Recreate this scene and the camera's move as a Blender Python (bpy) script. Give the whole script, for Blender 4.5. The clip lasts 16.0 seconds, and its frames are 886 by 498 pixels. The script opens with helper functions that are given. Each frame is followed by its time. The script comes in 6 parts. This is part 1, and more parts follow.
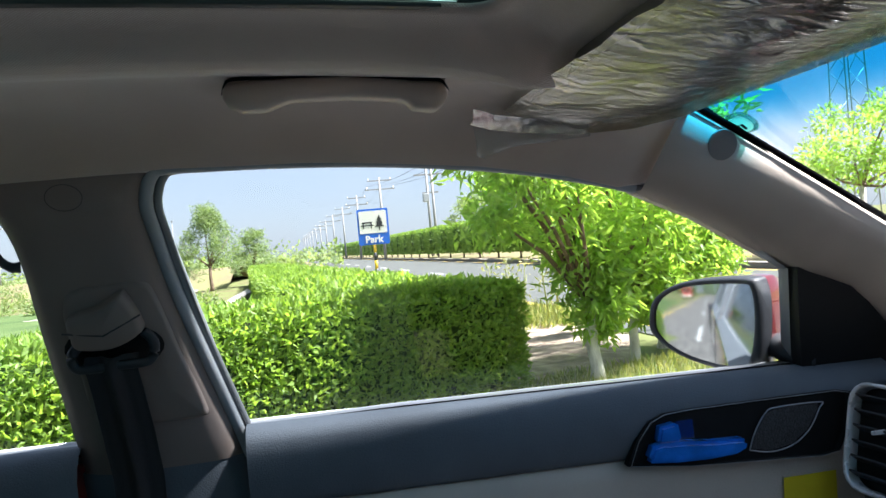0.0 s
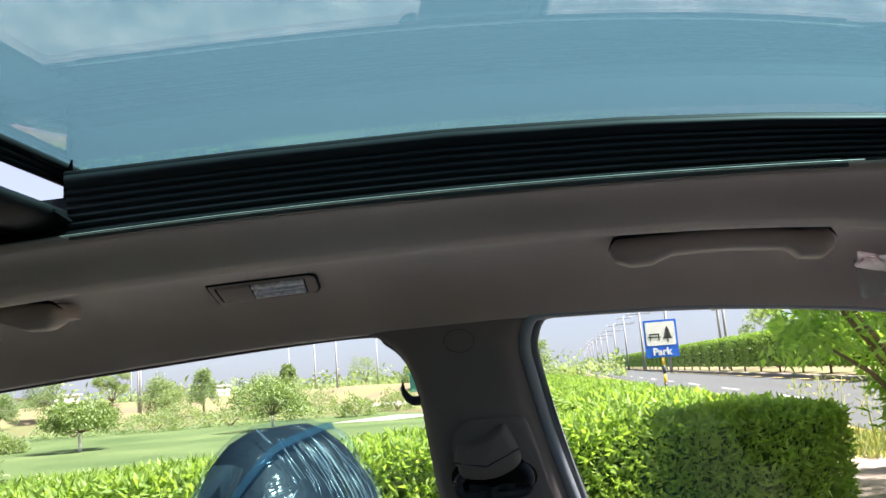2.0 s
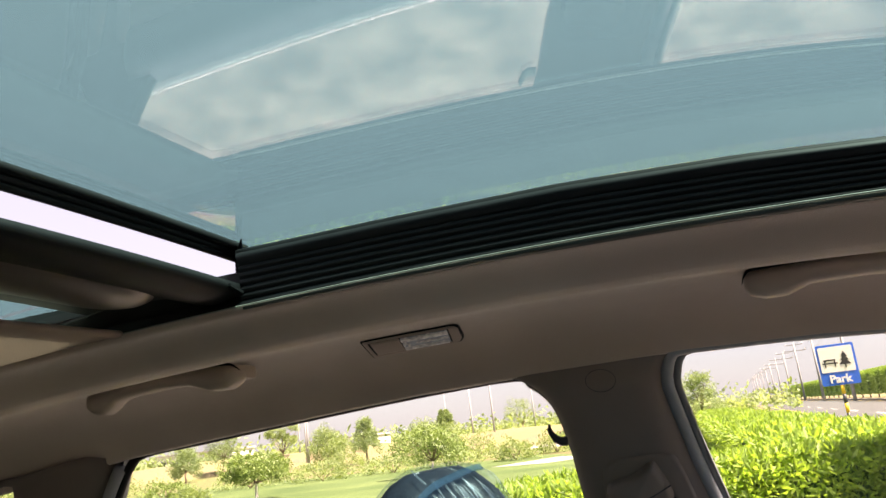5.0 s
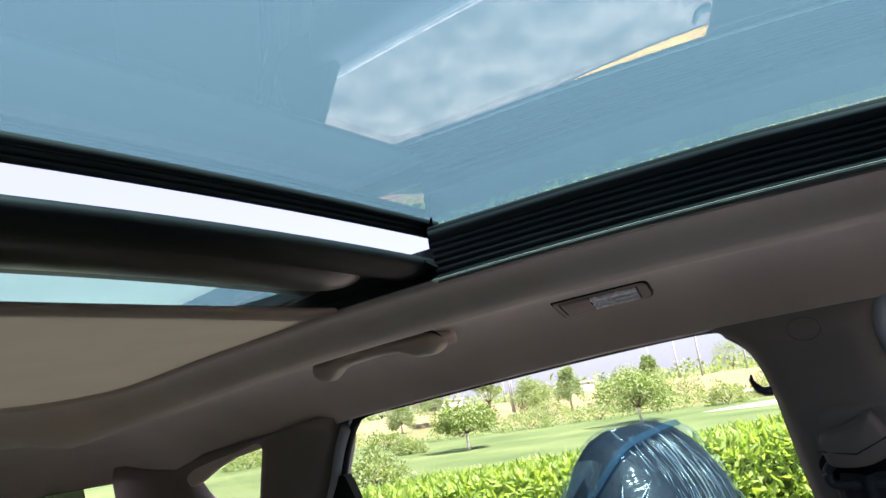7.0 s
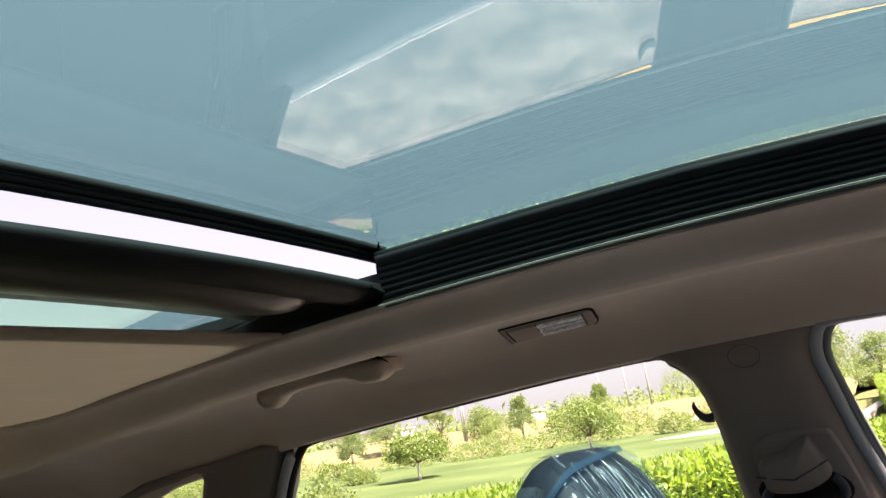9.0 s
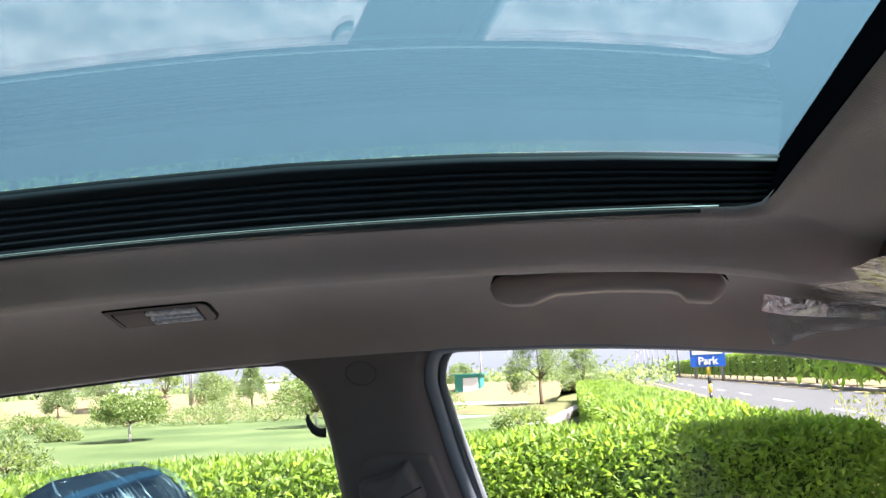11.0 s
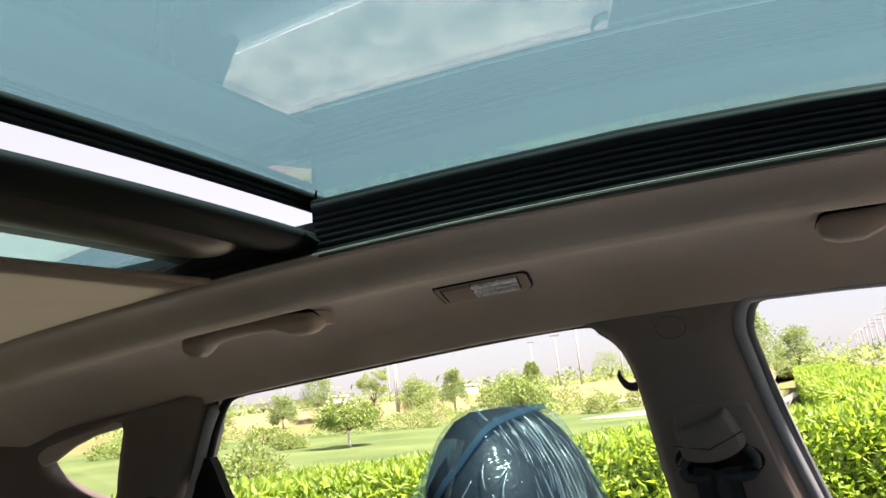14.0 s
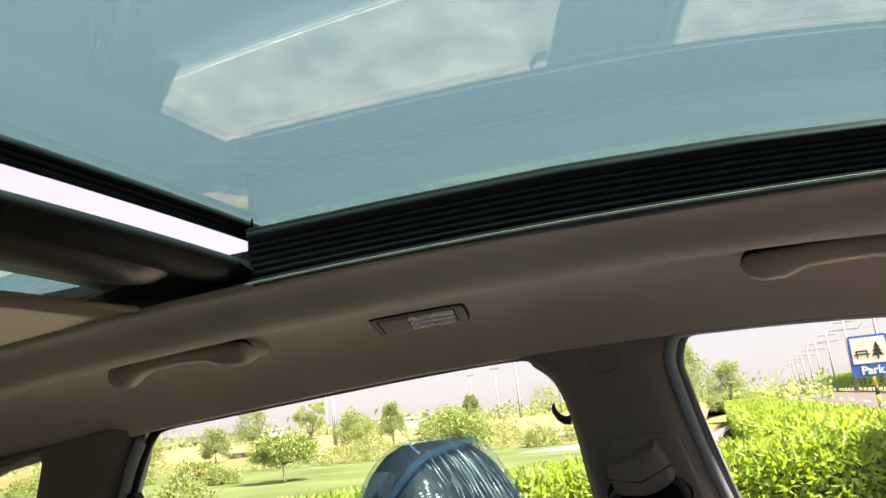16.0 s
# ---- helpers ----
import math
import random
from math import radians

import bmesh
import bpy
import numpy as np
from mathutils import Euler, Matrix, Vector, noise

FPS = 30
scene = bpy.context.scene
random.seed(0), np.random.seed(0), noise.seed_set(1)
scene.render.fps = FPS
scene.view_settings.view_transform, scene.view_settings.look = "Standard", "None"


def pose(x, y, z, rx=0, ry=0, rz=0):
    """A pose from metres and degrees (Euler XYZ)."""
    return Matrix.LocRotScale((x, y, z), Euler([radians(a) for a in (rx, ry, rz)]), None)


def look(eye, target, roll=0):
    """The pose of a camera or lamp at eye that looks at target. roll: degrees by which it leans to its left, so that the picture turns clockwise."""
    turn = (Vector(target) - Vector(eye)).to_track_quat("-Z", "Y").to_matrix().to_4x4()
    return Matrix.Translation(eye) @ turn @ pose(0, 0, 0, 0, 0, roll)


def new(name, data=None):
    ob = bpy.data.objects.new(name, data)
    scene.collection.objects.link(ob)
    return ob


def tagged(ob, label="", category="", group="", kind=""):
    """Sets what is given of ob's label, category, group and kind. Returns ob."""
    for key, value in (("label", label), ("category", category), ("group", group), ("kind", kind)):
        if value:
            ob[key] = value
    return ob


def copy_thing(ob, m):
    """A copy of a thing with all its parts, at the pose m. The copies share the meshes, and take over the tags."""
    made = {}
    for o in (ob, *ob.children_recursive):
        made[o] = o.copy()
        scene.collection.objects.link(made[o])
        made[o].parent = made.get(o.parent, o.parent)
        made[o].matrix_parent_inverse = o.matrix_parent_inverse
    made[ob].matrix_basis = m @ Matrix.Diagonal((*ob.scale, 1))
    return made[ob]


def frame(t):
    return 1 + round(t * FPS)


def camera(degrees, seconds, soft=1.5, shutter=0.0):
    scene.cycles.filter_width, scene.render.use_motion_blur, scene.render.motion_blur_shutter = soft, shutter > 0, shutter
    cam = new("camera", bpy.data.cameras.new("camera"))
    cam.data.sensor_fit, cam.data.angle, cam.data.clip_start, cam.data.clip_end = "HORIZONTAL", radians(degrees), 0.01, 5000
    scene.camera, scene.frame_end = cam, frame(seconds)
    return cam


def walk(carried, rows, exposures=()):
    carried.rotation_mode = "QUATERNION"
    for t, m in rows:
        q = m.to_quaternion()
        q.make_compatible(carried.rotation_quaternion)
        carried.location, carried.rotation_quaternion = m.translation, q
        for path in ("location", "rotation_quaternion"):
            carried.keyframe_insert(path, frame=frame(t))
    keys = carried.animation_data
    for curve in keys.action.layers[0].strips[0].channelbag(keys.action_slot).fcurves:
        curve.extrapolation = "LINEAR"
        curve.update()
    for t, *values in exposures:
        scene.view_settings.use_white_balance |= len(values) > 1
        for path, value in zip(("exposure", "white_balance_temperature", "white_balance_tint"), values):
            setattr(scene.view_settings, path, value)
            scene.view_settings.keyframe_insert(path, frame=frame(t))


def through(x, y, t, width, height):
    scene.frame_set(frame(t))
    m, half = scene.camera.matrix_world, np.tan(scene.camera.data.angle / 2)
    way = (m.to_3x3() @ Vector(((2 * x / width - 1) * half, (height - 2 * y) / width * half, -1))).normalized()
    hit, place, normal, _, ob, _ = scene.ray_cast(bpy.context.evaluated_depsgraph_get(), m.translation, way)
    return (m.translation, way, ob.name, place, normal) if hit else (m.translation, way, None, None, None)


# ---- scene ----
cam = camera(60.6, 16.0)
PATH = [
    (0, (-0.072, 0.084, 1.362), (0.289, 2.051, 1.345), -5.0),
    (0.5, (-0.147, 0.081, 1.357), (-0.03, 2.077, 1.409), -2.5),
    (1, (-0.199, 0.044, 1.396), (-0.383, 2.026, 1.587), -2.5),
    (1.5, (-0.179, 0.033, 1.399), (-0.489, 1.988, 1.681), -3.2),
    (2, (-0.175, 0.031, 1.407), (-0.51, 1.975, 1.734), -4.1),
    (2.5, (-0.159, 0.005, 1.414), (-0.585, 1.919, 1.808), -5.4),
    (3, (-0.139, -0.005, 1.414), (-0.647, 1.878, 1.855), -5.8),
    (3.2, (-0.143, -0.009, 1.412), (-0.674, 1.864, 1.869), -6.1),
    (5.3, (-0.148, -0.021, 1.406), (-0.913, 1.768, 1.869), -6.5),
    (5.5, (-0.145, -0.041, 1.413), (-1.003, 1.708, 1.868), -7.2),
    (6, (-0.123, -0.046, 1.42), (-1.186, 1.596, 1.84), -8.6),
    (6.5, (-0.12, -0.051, 1.419), (-1.259, 1.544, 1.815), -8.5),
    (7, (-0.122, -0.049, 1.416), (-1.258, 1.547, 1.82), -8.2),
    (7.5, (-0.12, -0.041, 1.413), (-1.223, 1.572, 1.84), -8.2),
    (8, (-0.121, -0.042, 1.412), (-1.194, 1.586, 1.857), -8.1),
    (8.2, (-0.12, -0.043, 1.412), (-1.181, 1.591, 1.863), -8.1),
    (10.3, (-0.113, -0.027, 1.421), (-0.938, 1.744, 1.846), -5.0),
    (10.5, (-0.097, -0.003, 1.445), (-0.841, 1.808, 1.854), -3.4),
    (11, (-0.003, 0.099, 1.438), (-0.467, 2.015, 1.774), -2.4),
    (11.5, (0.003, 0.115, 1.418), (-0.369, 2.063, 1.682), -4.3),
    (12, (-0.081, 0.059, 1.399), (-0.51, 2.005, 1.566), -6.8),
    (12.5, (-0.127, 0.02, 1.377), (-0.71, 1.921, 1.593), -5.6),
    (13, (-0.119, -0.027, 1.388), (-0.908, 1.789, 1.671), -5.2),
    (13.5, (-0.121, -0.028, 1.391), (-1.008, 1.732, 1.73), -5.2),
    (14, (-0.121, -0.026, 1.393), (-1.03, 1.717, 1.763), -5.5),
    (14.5, (-0.118, -0.028, 1.392), (-1.031, 1.707, 1.785), -5.8),
    (15, (-0.115, -0.026, 1.392), (-1.013, 1.713, 1.805), -5.8),
    (15.5, (-0.116, -0.028, 1.391), (-0.969, 1.73, 1.818), -5.9),
    (16, (-0.116, -0.024, 1.392), (-0.874, 1.775, 1.83), -5.4),
]
EXPOSURES = [(0, 2.56, 6000, 20), (0.5, 2.66, 6450, 21), (1.0, 2.51, 6100, 24), (1.5, 2.51, 6150, 26), (2.4, 2.53, 6650, 30), (3, 2.58, 7500, 35), (5.5, 2.73, 7800, 37), (6, 2.76, 7400, 37), (6.5, 2.76, 6300, 37), (7, 2.76, 6350, 37), (7.5, 2.76, 7400, 38), (8, 2.78, 7400, 38), (10.5, 2.71, 7300, 37), (11, 2.8, 6150, 34), (11.5, 2.94, 5900, 34), (12, 2.93, 6450, 33), (12.5, 2.86, 7050, 29.5), (13.5, 2.76, 7500, 32), (14, 2.76, 7300, 33.5), (15, 2.76, 7750, 35), (16, 2.76, 7750, 35)]
walk(cam, [(t, look(eye, target, roll)) for t, eye, target, roll in PATH], EXPOSURES)

# ---- world and light ----
world = bpy.data.worlds.new("hazy_morning")
scene.world = world
world.use_nodes = True
SUN_AZ, SUN_EL = (0.975, -0.22), 56.5  # towards the sun, in plan, and its height in degrees
wt = world.node_tree
sky = wt.nodes.new("ShaderNodeTexSky")
sky.sky_type, sky.sun_disc = "NISHITA", False
sky.sun_elevation, sky.sun_rotation = radians(SUN_EL), math.atan2(SUN_AZ[0], SUN_AZ[1])
sky.air_density, sky.dust_density, sky.ozone_density = 1.0, 1.0, 3.0
wt.nodes["Background"].inputs[1].default_value = 0.085
# thin high haze evens the blue out
haze = wt.nodes.new("ShaderNodeMixRGB")
haze.inputs[0].default_value, haze.inputs[2].default_value = 0.85, (1.34, 1.53, 1.69, 1)
wt.links.new(sky.outputs[0], haze.inputs[1])
wt.links.new(haze.outputs[0], wt.nodes["Background"].inputs[0])
sun = new("sun", bpy.data.lights.new("sun", "SUN"))
sun.data.energy, sun.data.angle, sun.data.color = 5.0, radians(3.5), (1.0, 0.94, 0.85)
sun_dir = Vector((SUN_AZ[0], SUN_AZ[1], 0)).normalized() * math.cos(radians(SUN_EL)) + Vector((0, 0, math.sin(radians(SUN_EL))))
sun.matrix_world = look((0, 0, 30), Vector((0, 0, 30)) - sun_dir)

# ---- materials ----
def material(name, colour, rough=0.6, metal=0.0, vary=0.12, scale=8.0, bump=0.0, bump_scale=200.0, spec=0.5, second=None, island=0.0, stretch=(1, 1, 1), coat=0.0, sheen=0.0):
    """Principled surface: colour with large and small variation, fine relief, and a change from piece to piece."""
    m = bpy.data.materials.new(name)
    m.use_nodes = True
    nt = m.node_tree
    n, l = nt.nodes, nt.links
    bsdf = n["Principled BSDF"]
    bsdf.inputs["Metallic"].default_value = metal
    bsdf.inputs["Specular IOR Level"].default_value = spec
    bsdf.inputs["Coat Weight"].default_value = coat
    bsdf.inputs["Sheen Weight"].default_value = sheen
    tc = n.new("ShaderNodeTexCoord")
    mp = n.new("ShaderNodeMapping")
    mp.inputs["Scale"].default_value = stretch
    l.new(tc.outputs["Object"], mp.inputs["Vector"])
    big = n.new("ShaderNodeTexNoise")
    big.inputs["Scale"].default_value, big.inputs["Detail"].default_value = scale, 5
    fine = n.new("ShaderNodeTexNoise")
    fine.inputs["Scale"].default_value, fine.inputs["Detail"].default_value = bump_scale, 3
    l.new(mp.outputs[0], big.inputs["Vector"])
    l.new(mp.outputs[0], fine.inputs["Vector"])
    mix = n.new("ShaderNodeMixRGB")
    mix.inputs[1].default_value = (*[c * (1 - vary) for c in colour], 1)
    mix.inputs[2].default_value = (*(second or [min(1, c * (1 + vary)) for c in colour]), 1)
    ramp = n.new("ShaderNodeMapRange")
    ramp.inputs[1].default_value, ramp.inputs[2].default_value = 0.35, 0.65
    l.new(big.outputs[0], ramp.inputs[0])
    l.new(ramp.outputs[0], mix.inputs[0])
    out = mix.outputs[0]
    hs = n.new("ShaderNodeHueSaturation")
    l.new(out, hs.inputs["Color"])
    mr = n.new("ShaderNodeMapRange")
    mr.inputs[3].default_value, mr.inputs[4].default_value = 1 - max(island, vary * 0.5), 1 + max(island, vary * 0.5)
    if island:
        geo = n.new("ShaderNodeNewGeometry")
        l.new(geo.outputs["Random Per Island"], mr.inputs[0])
    else:
        l.new(fine.outputs[0], mr.inputs[0])
    l.new(mr.outputs[0], hs.inputs["Value"])
    l.new(hs.outputs[0], bsdf.inputs["Base Color"])
    rr = n.new("ShaderNodeMapRange")
    rr.inputs[3].default_value, rr.inputs[4].default_value = max(0.02, rough - 0.08), min(1, rough + 0.08)
    l.new(big.outputs[0], rr.inputs[0])
    l.new(rr.outputs[0], bsdf.inputs["Roughness"])
    if bump:
        b = n.new("ShaderNodeBump")
        b.inputs["Strength"].default_value, b.inputs["Distance"].default_value = bump, 0.002
        l.new(fine.outputs[0], b.inputs["Height"])
        l.new(b.outputs[0], bsdf.inputs["Normal"])
    return m


def leaf_material(name, colour, second, gloss=0.45, through=0.35):
    """Leaves: two greens mixed leaf by leaf, light passing through them, a waxy shine."""
    m = bpy.data.materials.new(name)
    m.use_nodes = True
    n, l = m.node_tree.nodes, m.node_tree.links
    bsdf = n["Principled BSDF"]
    bsdf.inputs["Roughness"].default_value = gloss
    geo = n.new("ShaderNodeNewGeometry")
    mix = n.new("ShaderNodeMixRGB")
    mix.inputs[1].default_value, mix.inputs[2].default_value = (*colour, 1), (*second, 1)
    l.new(geo.outputs["Random Per Island"], mix.inputs[0])
    l.new(mix.outputs[0], bsdf.inputs["Base Color"])
    tr = n.new("ShaderNodeBsdfTranslucent")
    warm = n.new("ShaderNodeMixRGB")
    warm.blend_type, warm.inputs[0].default_value, warm.inputs[2].default_value = "MULTIPLY", 1.0, (1.5, 1.5, 0.6, 1)
    l.new(mix.outputs[0], warm.inputs[1])
    l.new(warm.outputs[0], tr.inputs[0])
    sh = n.new("ShaderNodeMixShader")
    sh.inputs[0].default_value = through
    l.new(bsdf.outputs[0], sh.inputs[1])
    l.new(tr.outputs[0], sh.inputs[2])
    l.new(sh.outputs[0], n["Material Output"].inputs[0])
    return m


def glass_material(name, tint, base=0.04, crumple=0.0, crumple_scale=20.0, rough=0.0, milk=0.0, milk_colour=(0.8, 0.85, 0.9), stretch=(1, 1, 1), edge=0.9):
    """Thin glass or film: tinted and clear, its mirror gloss growing towards grazing angles."""
    m = bpy.data.materials.new(name)
    m.use_nodes = True
    n, l = m.node_tree.nodes, m.node_tree.links
    n.remove(n["Principled BSDF"])
    clear = n.new("ShaderNodeBsdfTransparent")
    clear.inputs[0].default_value = (*tint, 1)
    gloss = n.new("ShaderNodeBsdfGlossy")
    gloss.inputs["Roughness"].default_value = rough
    lw = n.new("ShaderNodeLayerWeight")
    lw.inputs[0].default_value = 0.5
    pw = n.new("ShaderNodeMath")
    pw.operation, pw.inputs[1].default_value = "POWER", 3.6
    mr = n.new("ShaderNodeMapRange")
    mr.inputs[3].default_value, mr.inputs[4].default_value = base, edge
    l.new(lw.outputs["Facing"], pw.inputs[0])
    l.new(pw.outputs[0], mr.inputs[0])
    sh = n.new("ShaderNodeMixShader")
    l.new(mr.outputs[0], sh.inputs[0])
    body = clear
    if milk:
        df = n.new("ShaderNodeBsdfDiffuse")
        df.inputs[0].default_value = (*milk_colour, 1)
        body = n.new("ShaderNodeMixShader")
        body.inputs[0].default_value = milk
        l.new(clear.outputs[0], body.inputs[1])
        l.new(df.outputs[0], body.inputs[2])
    l.new(body.outputs[0], sh.inputs[1])
    l.new(gloss.outputs[0], sh.inputs[2])
    l.new(sh.outputs[0], n["Material Output"].inputs[0])
    if crumple:
        tc = n.new("ShaderNodeTexCoord")
        mp = n.new("ShaderNodeMapping")
        mp.inputs["Scale"].default_value = stretch
        nz = n.new("ShaderNodeTexNoise")
        nz.inputs["Scale"].default_value, nz.inputs["Detail"].default_value, nz.inputs["Distortion"].default_value = crumple_scale, 4, 1.5
        b = n.new("ShaderNodeBump")
        b.inputs["Strength"].default_value, b.inputs["Distance"].default_value = crumple, 0.02
        l.new(tc.outputs["Object"], mp.inputs["Vector"])
        l.new(mp.outputs[0], nz.inputs["Vector"])
        l.new(nz.outputs[0], b.inputs["Height"])
        for node in (gloss, lw):
            l.new(b.outputs[0], node.inputs["Normal"])
    return m


def film_material(name, tint, milk_colour, stretch, scale, lines, rough=0.12, base=0.04, milk=0.05, crumple=0.25, coords="Object", edge=0.9):
    """Thin crumpled film: clear and tinted between its creases, white and scattering along them."""
    m = glass_material(name, tint, base, crumple, scale * 0.5, rough, milk, milk_colour, stretch, edge)
    n, l = m.node_tree.nodes, m.node_tree.links
    out = n["Material Output"]
    old = out.inputs[0].links[0].from_socket
    tc = n.new("ShaderNodeTexCoord")
    mp = n.new("ShaderNodeMapping")
    mp.inputs["Scale"].default_value = stretch
    l.new(tc.outputs[coords], mp.inputs["Vector"])
    amount = None
    for k, (f, wide) in enumerate(((scale, 0.012), (scale * 2.3, 0.012))):
        nz = n.new("ShaderNodeTexNoise")
        nz.inputs["Scale"].default_value, nz.inputs["Detail"].default_value, nz.inputs["Distortion"].default_value = f, 1.5, 0.0 if coords == "UV" else 0.6
        l.new(mp.outputs[0], nz.inputs["Vector"])
        d = n.new("ShaderNodeMath")
        d.operation, d.inputs[1].default_value = "SUBTRACT", 0.5
        a = n.new("ShaderNodeMath")
        a.operation = "ABSOLUTE"
        r = n.new("ShaderNodeMapRange")
        r.inputs[1].default_value, r.inputs[2].default_value, r.inputs[3].default_value, r.inputs[4].default_value = 0.0, wide, lines, 0.0
        l.new(nz.outputs[0], d.inputs[0])
        l.new(d.outputs[0], a.inputs[0])
        l.new(a.outputs[0], r.inputs[0])
        if amount is None:
            amount = r.outputs[0]
        else:
            mx = n.new("ShaderNodeMath")
            mx.operation = "MAXIMUM"
            l.new(amount, mx.inputs[0])
            l.new(r.outputs[0], mx.inputs[1])
            amount = mx.outputs[0]
    # creases come and go over the sheet
    big = n.new("ShaderNodeTexNoise")
    big.inputs["Scale"].default_value = 9.0
    l.new(tc.outputs["Object"], big.inputs["Vector"])
    br = n.new("ShaderNodeMapRange")
    br.inputs[1].default_value, br.inputs[2].default_value = 0.48, 0.66
    l.new(big.outputs[0], br.inputs[0])
    ml = n.new("ShaderNodeMath")
    ml.operation = "MULTIPLY"
    l.new(amount, ml.inputs[0])
    l.new(br.outputs[0], ml.inputs[1])
    white = n.new("ShaderNodeBsdfPrincipled")
    white.inputs["Base Color"].default_value = (0.75, 0.82, 0.88, 1)
    white.inputs["Roughness"].default_value = 0.3
    sh = n.new("ShaderNodeMixShader")
    l.new(ml.outputs[0], sh.inputs[0])
    l.new(old, sh.inputs[1])
    l.new(white.outputs[0], sh.inputs[2])
    l.new(sh.outputs[0], out.inputs[0])
    return m


LINER = material("headliner_knit", (0.49, 0.40, 0.337), 0.95, vary=0.08, bump=0.25, bump_scale=900, spec=0.1, sheen=1.0)
TRIM = material("pillar_trim", (0.195, 0.166, 0.152), 0.6, vary=0.05, bump=0.25, bump_scale=700, spec=0.3)
TRIM_EDGE = material("handle_plastic", (0.47, 0.40, 0.35), 0.42, vary=0.04, bump=0.12, bump_scale=500, spec=0.4)
def knit(m, pitch, strength):
    """Gives a cloth the regular dimples of a knit: rows along x crossed by rows down the cloth."""
    n, l = m.node_tree.nodes, m.node_tree.links
    tc = n.new("ShaderNodeTexCoord")
    parts = []
    for row in ((1.0, 0.0, 0.0), (0.0, 1.0, -0.85)):
        dot = n.new("ShaderNodeVectorMath")
        dot.operation, dot.inputs[1].default_value = "DOT_PRODUCT", [c * 2 * math.pi / pitch for c in row]
        l.new(tc.outputs["Object"], dot.inputs[0])
        sn = n.new("ShaderNodeMath")
        sn.operation = "SINE"
        l.new(dot.outputs["Value"], sn.inputs[0])
        parts.append(sn)
    ml = n.new("ShaderNodeMath")
    ml.operation = "MULTIPLY"
    l.new(parts[0].outputs[0], ml.inputs[0])
    l.new(parts[1].outputs[0], ml.inputs[1])
    b = n.new("ShaderNodeBump")
    b.inputs["Strength"].default_value, b.inputs["Distance"].default_value = strength, 0.0006
    l.new(ml.outputs[0], b.inputs["Height"])
    bsdf = n["Principled BSDF"]
    if bsdf.inputs["Normal"].links:
        l.new(bsdf.inputs["Normal"].links[0].from_socket, b.inputs["Normal"])
    l.new(b.outputs[0], bsdf.inputs["Normal"])


knit(LINER, 0.0030, 0.3)
DARK = material("dark_plastic", (0.018, 0.022, 0.028), 0.55, vary=0.1, bump=0.3, bump_scale=600)
DOOR_DARK = material("soft_dark_door_skin", (0.10, 0.122, 0.147), 0.62, vary=0.1, bump=0.4, bump_scale=450, spec=0.22)
BEIGE = material("beige_leatherette", (0.50, 0.45, 0.39), 0.55, vary=0.05, bump=0.3, bump_scale=300)
RUBBER = material("black_rubber", (0.007, 0.008, 0.009), 0.55, vary=0.15, scale=30, spec=0.18)
RIB = material("ribbed_rubber", (0.012, 0.014, 0.016), 0.5, vary=0.1, scale=20, spec=0.26)
SEAL = material("grey_door_seal", (0.30, 0.33, 0.36), 0.42, vary=0.08)
SEAL_DARK = material("dark_grey_door_seal", (0.19, 0.205, 0.22), 0.4, vary=0.08)
# pillar trim again, paler in colour for the light through the windscreen
LIT_TRIM = material("lit_pillar_trim", (0.40, 0.345, 0.295), 0.55, vary=0.05, bump=0.25, bump_scale=700, spec=0.35)
WELT = material("pale_welt", (0.20, 0.21, 0.195), 0.4, vary=0.1, scale=40)
LIP_TRIM = material("grey_green_edge_trim", (0.055, 0.062, 0.056), 0.5, vary=0.1, scale=40, spec=0.3)
MATT_BLACK = material("matt_black_seal", (0.006, 0.006, 0.007), 1.0, vary=0.1, spec=0.0)
BAR = material("satin_black_beam", (0.11, 0.095, 0.085), 0.34, metal=0.45, vary=0.06, scale=3)
BELT = material("woven_belt", (0.012, 0.014, 0.018), 0.75, bump=0.6, bump_scale=800, stretch=(1, 1, 0.3))
SHADE_CLOTH = material("sunshade_cloth", (0.48, 0.395, 0.34), 0.95, vary=0.06, bump=1.0, bump_scale=420, spec=0.1)
def add_through(m, colour, amount):
    """Lets part of the light pass through a cloth."""
    n, l = m.node_tree.nodes, m.node_tree.links
    tr = n.new("ShaderNodeBsdfTranslucent")
    tr.inputs[0].default_value = (*colour, 1)
    sh = n.new("ShaderNodeMixShader")
    sh.inputs[0].default_value = amount
    l.new(n["Principled BSDF"].outputs[0], sh.inputs[1])
    l.new(tr.outputs[0], sh.inputs[2])
    l.new(sh.outputs[0], n["Material Output"].inputs[0])


add_through(SHADE_CLOTH, (0.66, 0.50, 0.44), 0.32)
PAINT = material("maroon_paint", (0.16, 0.015, 0.02), 0.25, metal=0.2, coat=1.0, vary=0.05)
SILVER = material("satin_silver", (0.78, 0.79, 0.80), 0.28, metal=0.25, vary=0.05, scale=30)
BLUE_FILM = material("blue_protective_film", (0.015, 0.16, 0.62), 0.16, vary=0.2, scale=25, bump=0.5, bump_scale=60, coat=0.6)
YELLOW = material("yellow_sticker", (0.66, 0.55, 0.02), 0.5, vary=0.08)
SEAT_SKIN = material("dark_seat_leather", (0.011, 0.014, 0.021), 0.6, spec=0.2, vary=0.15, bump=0.3, bump_scale=150)
LAMP_BODY = material("lamp_plastic", (0.42, 0.355, 0.315), 0.85, vary=0.04, spec=0.1)
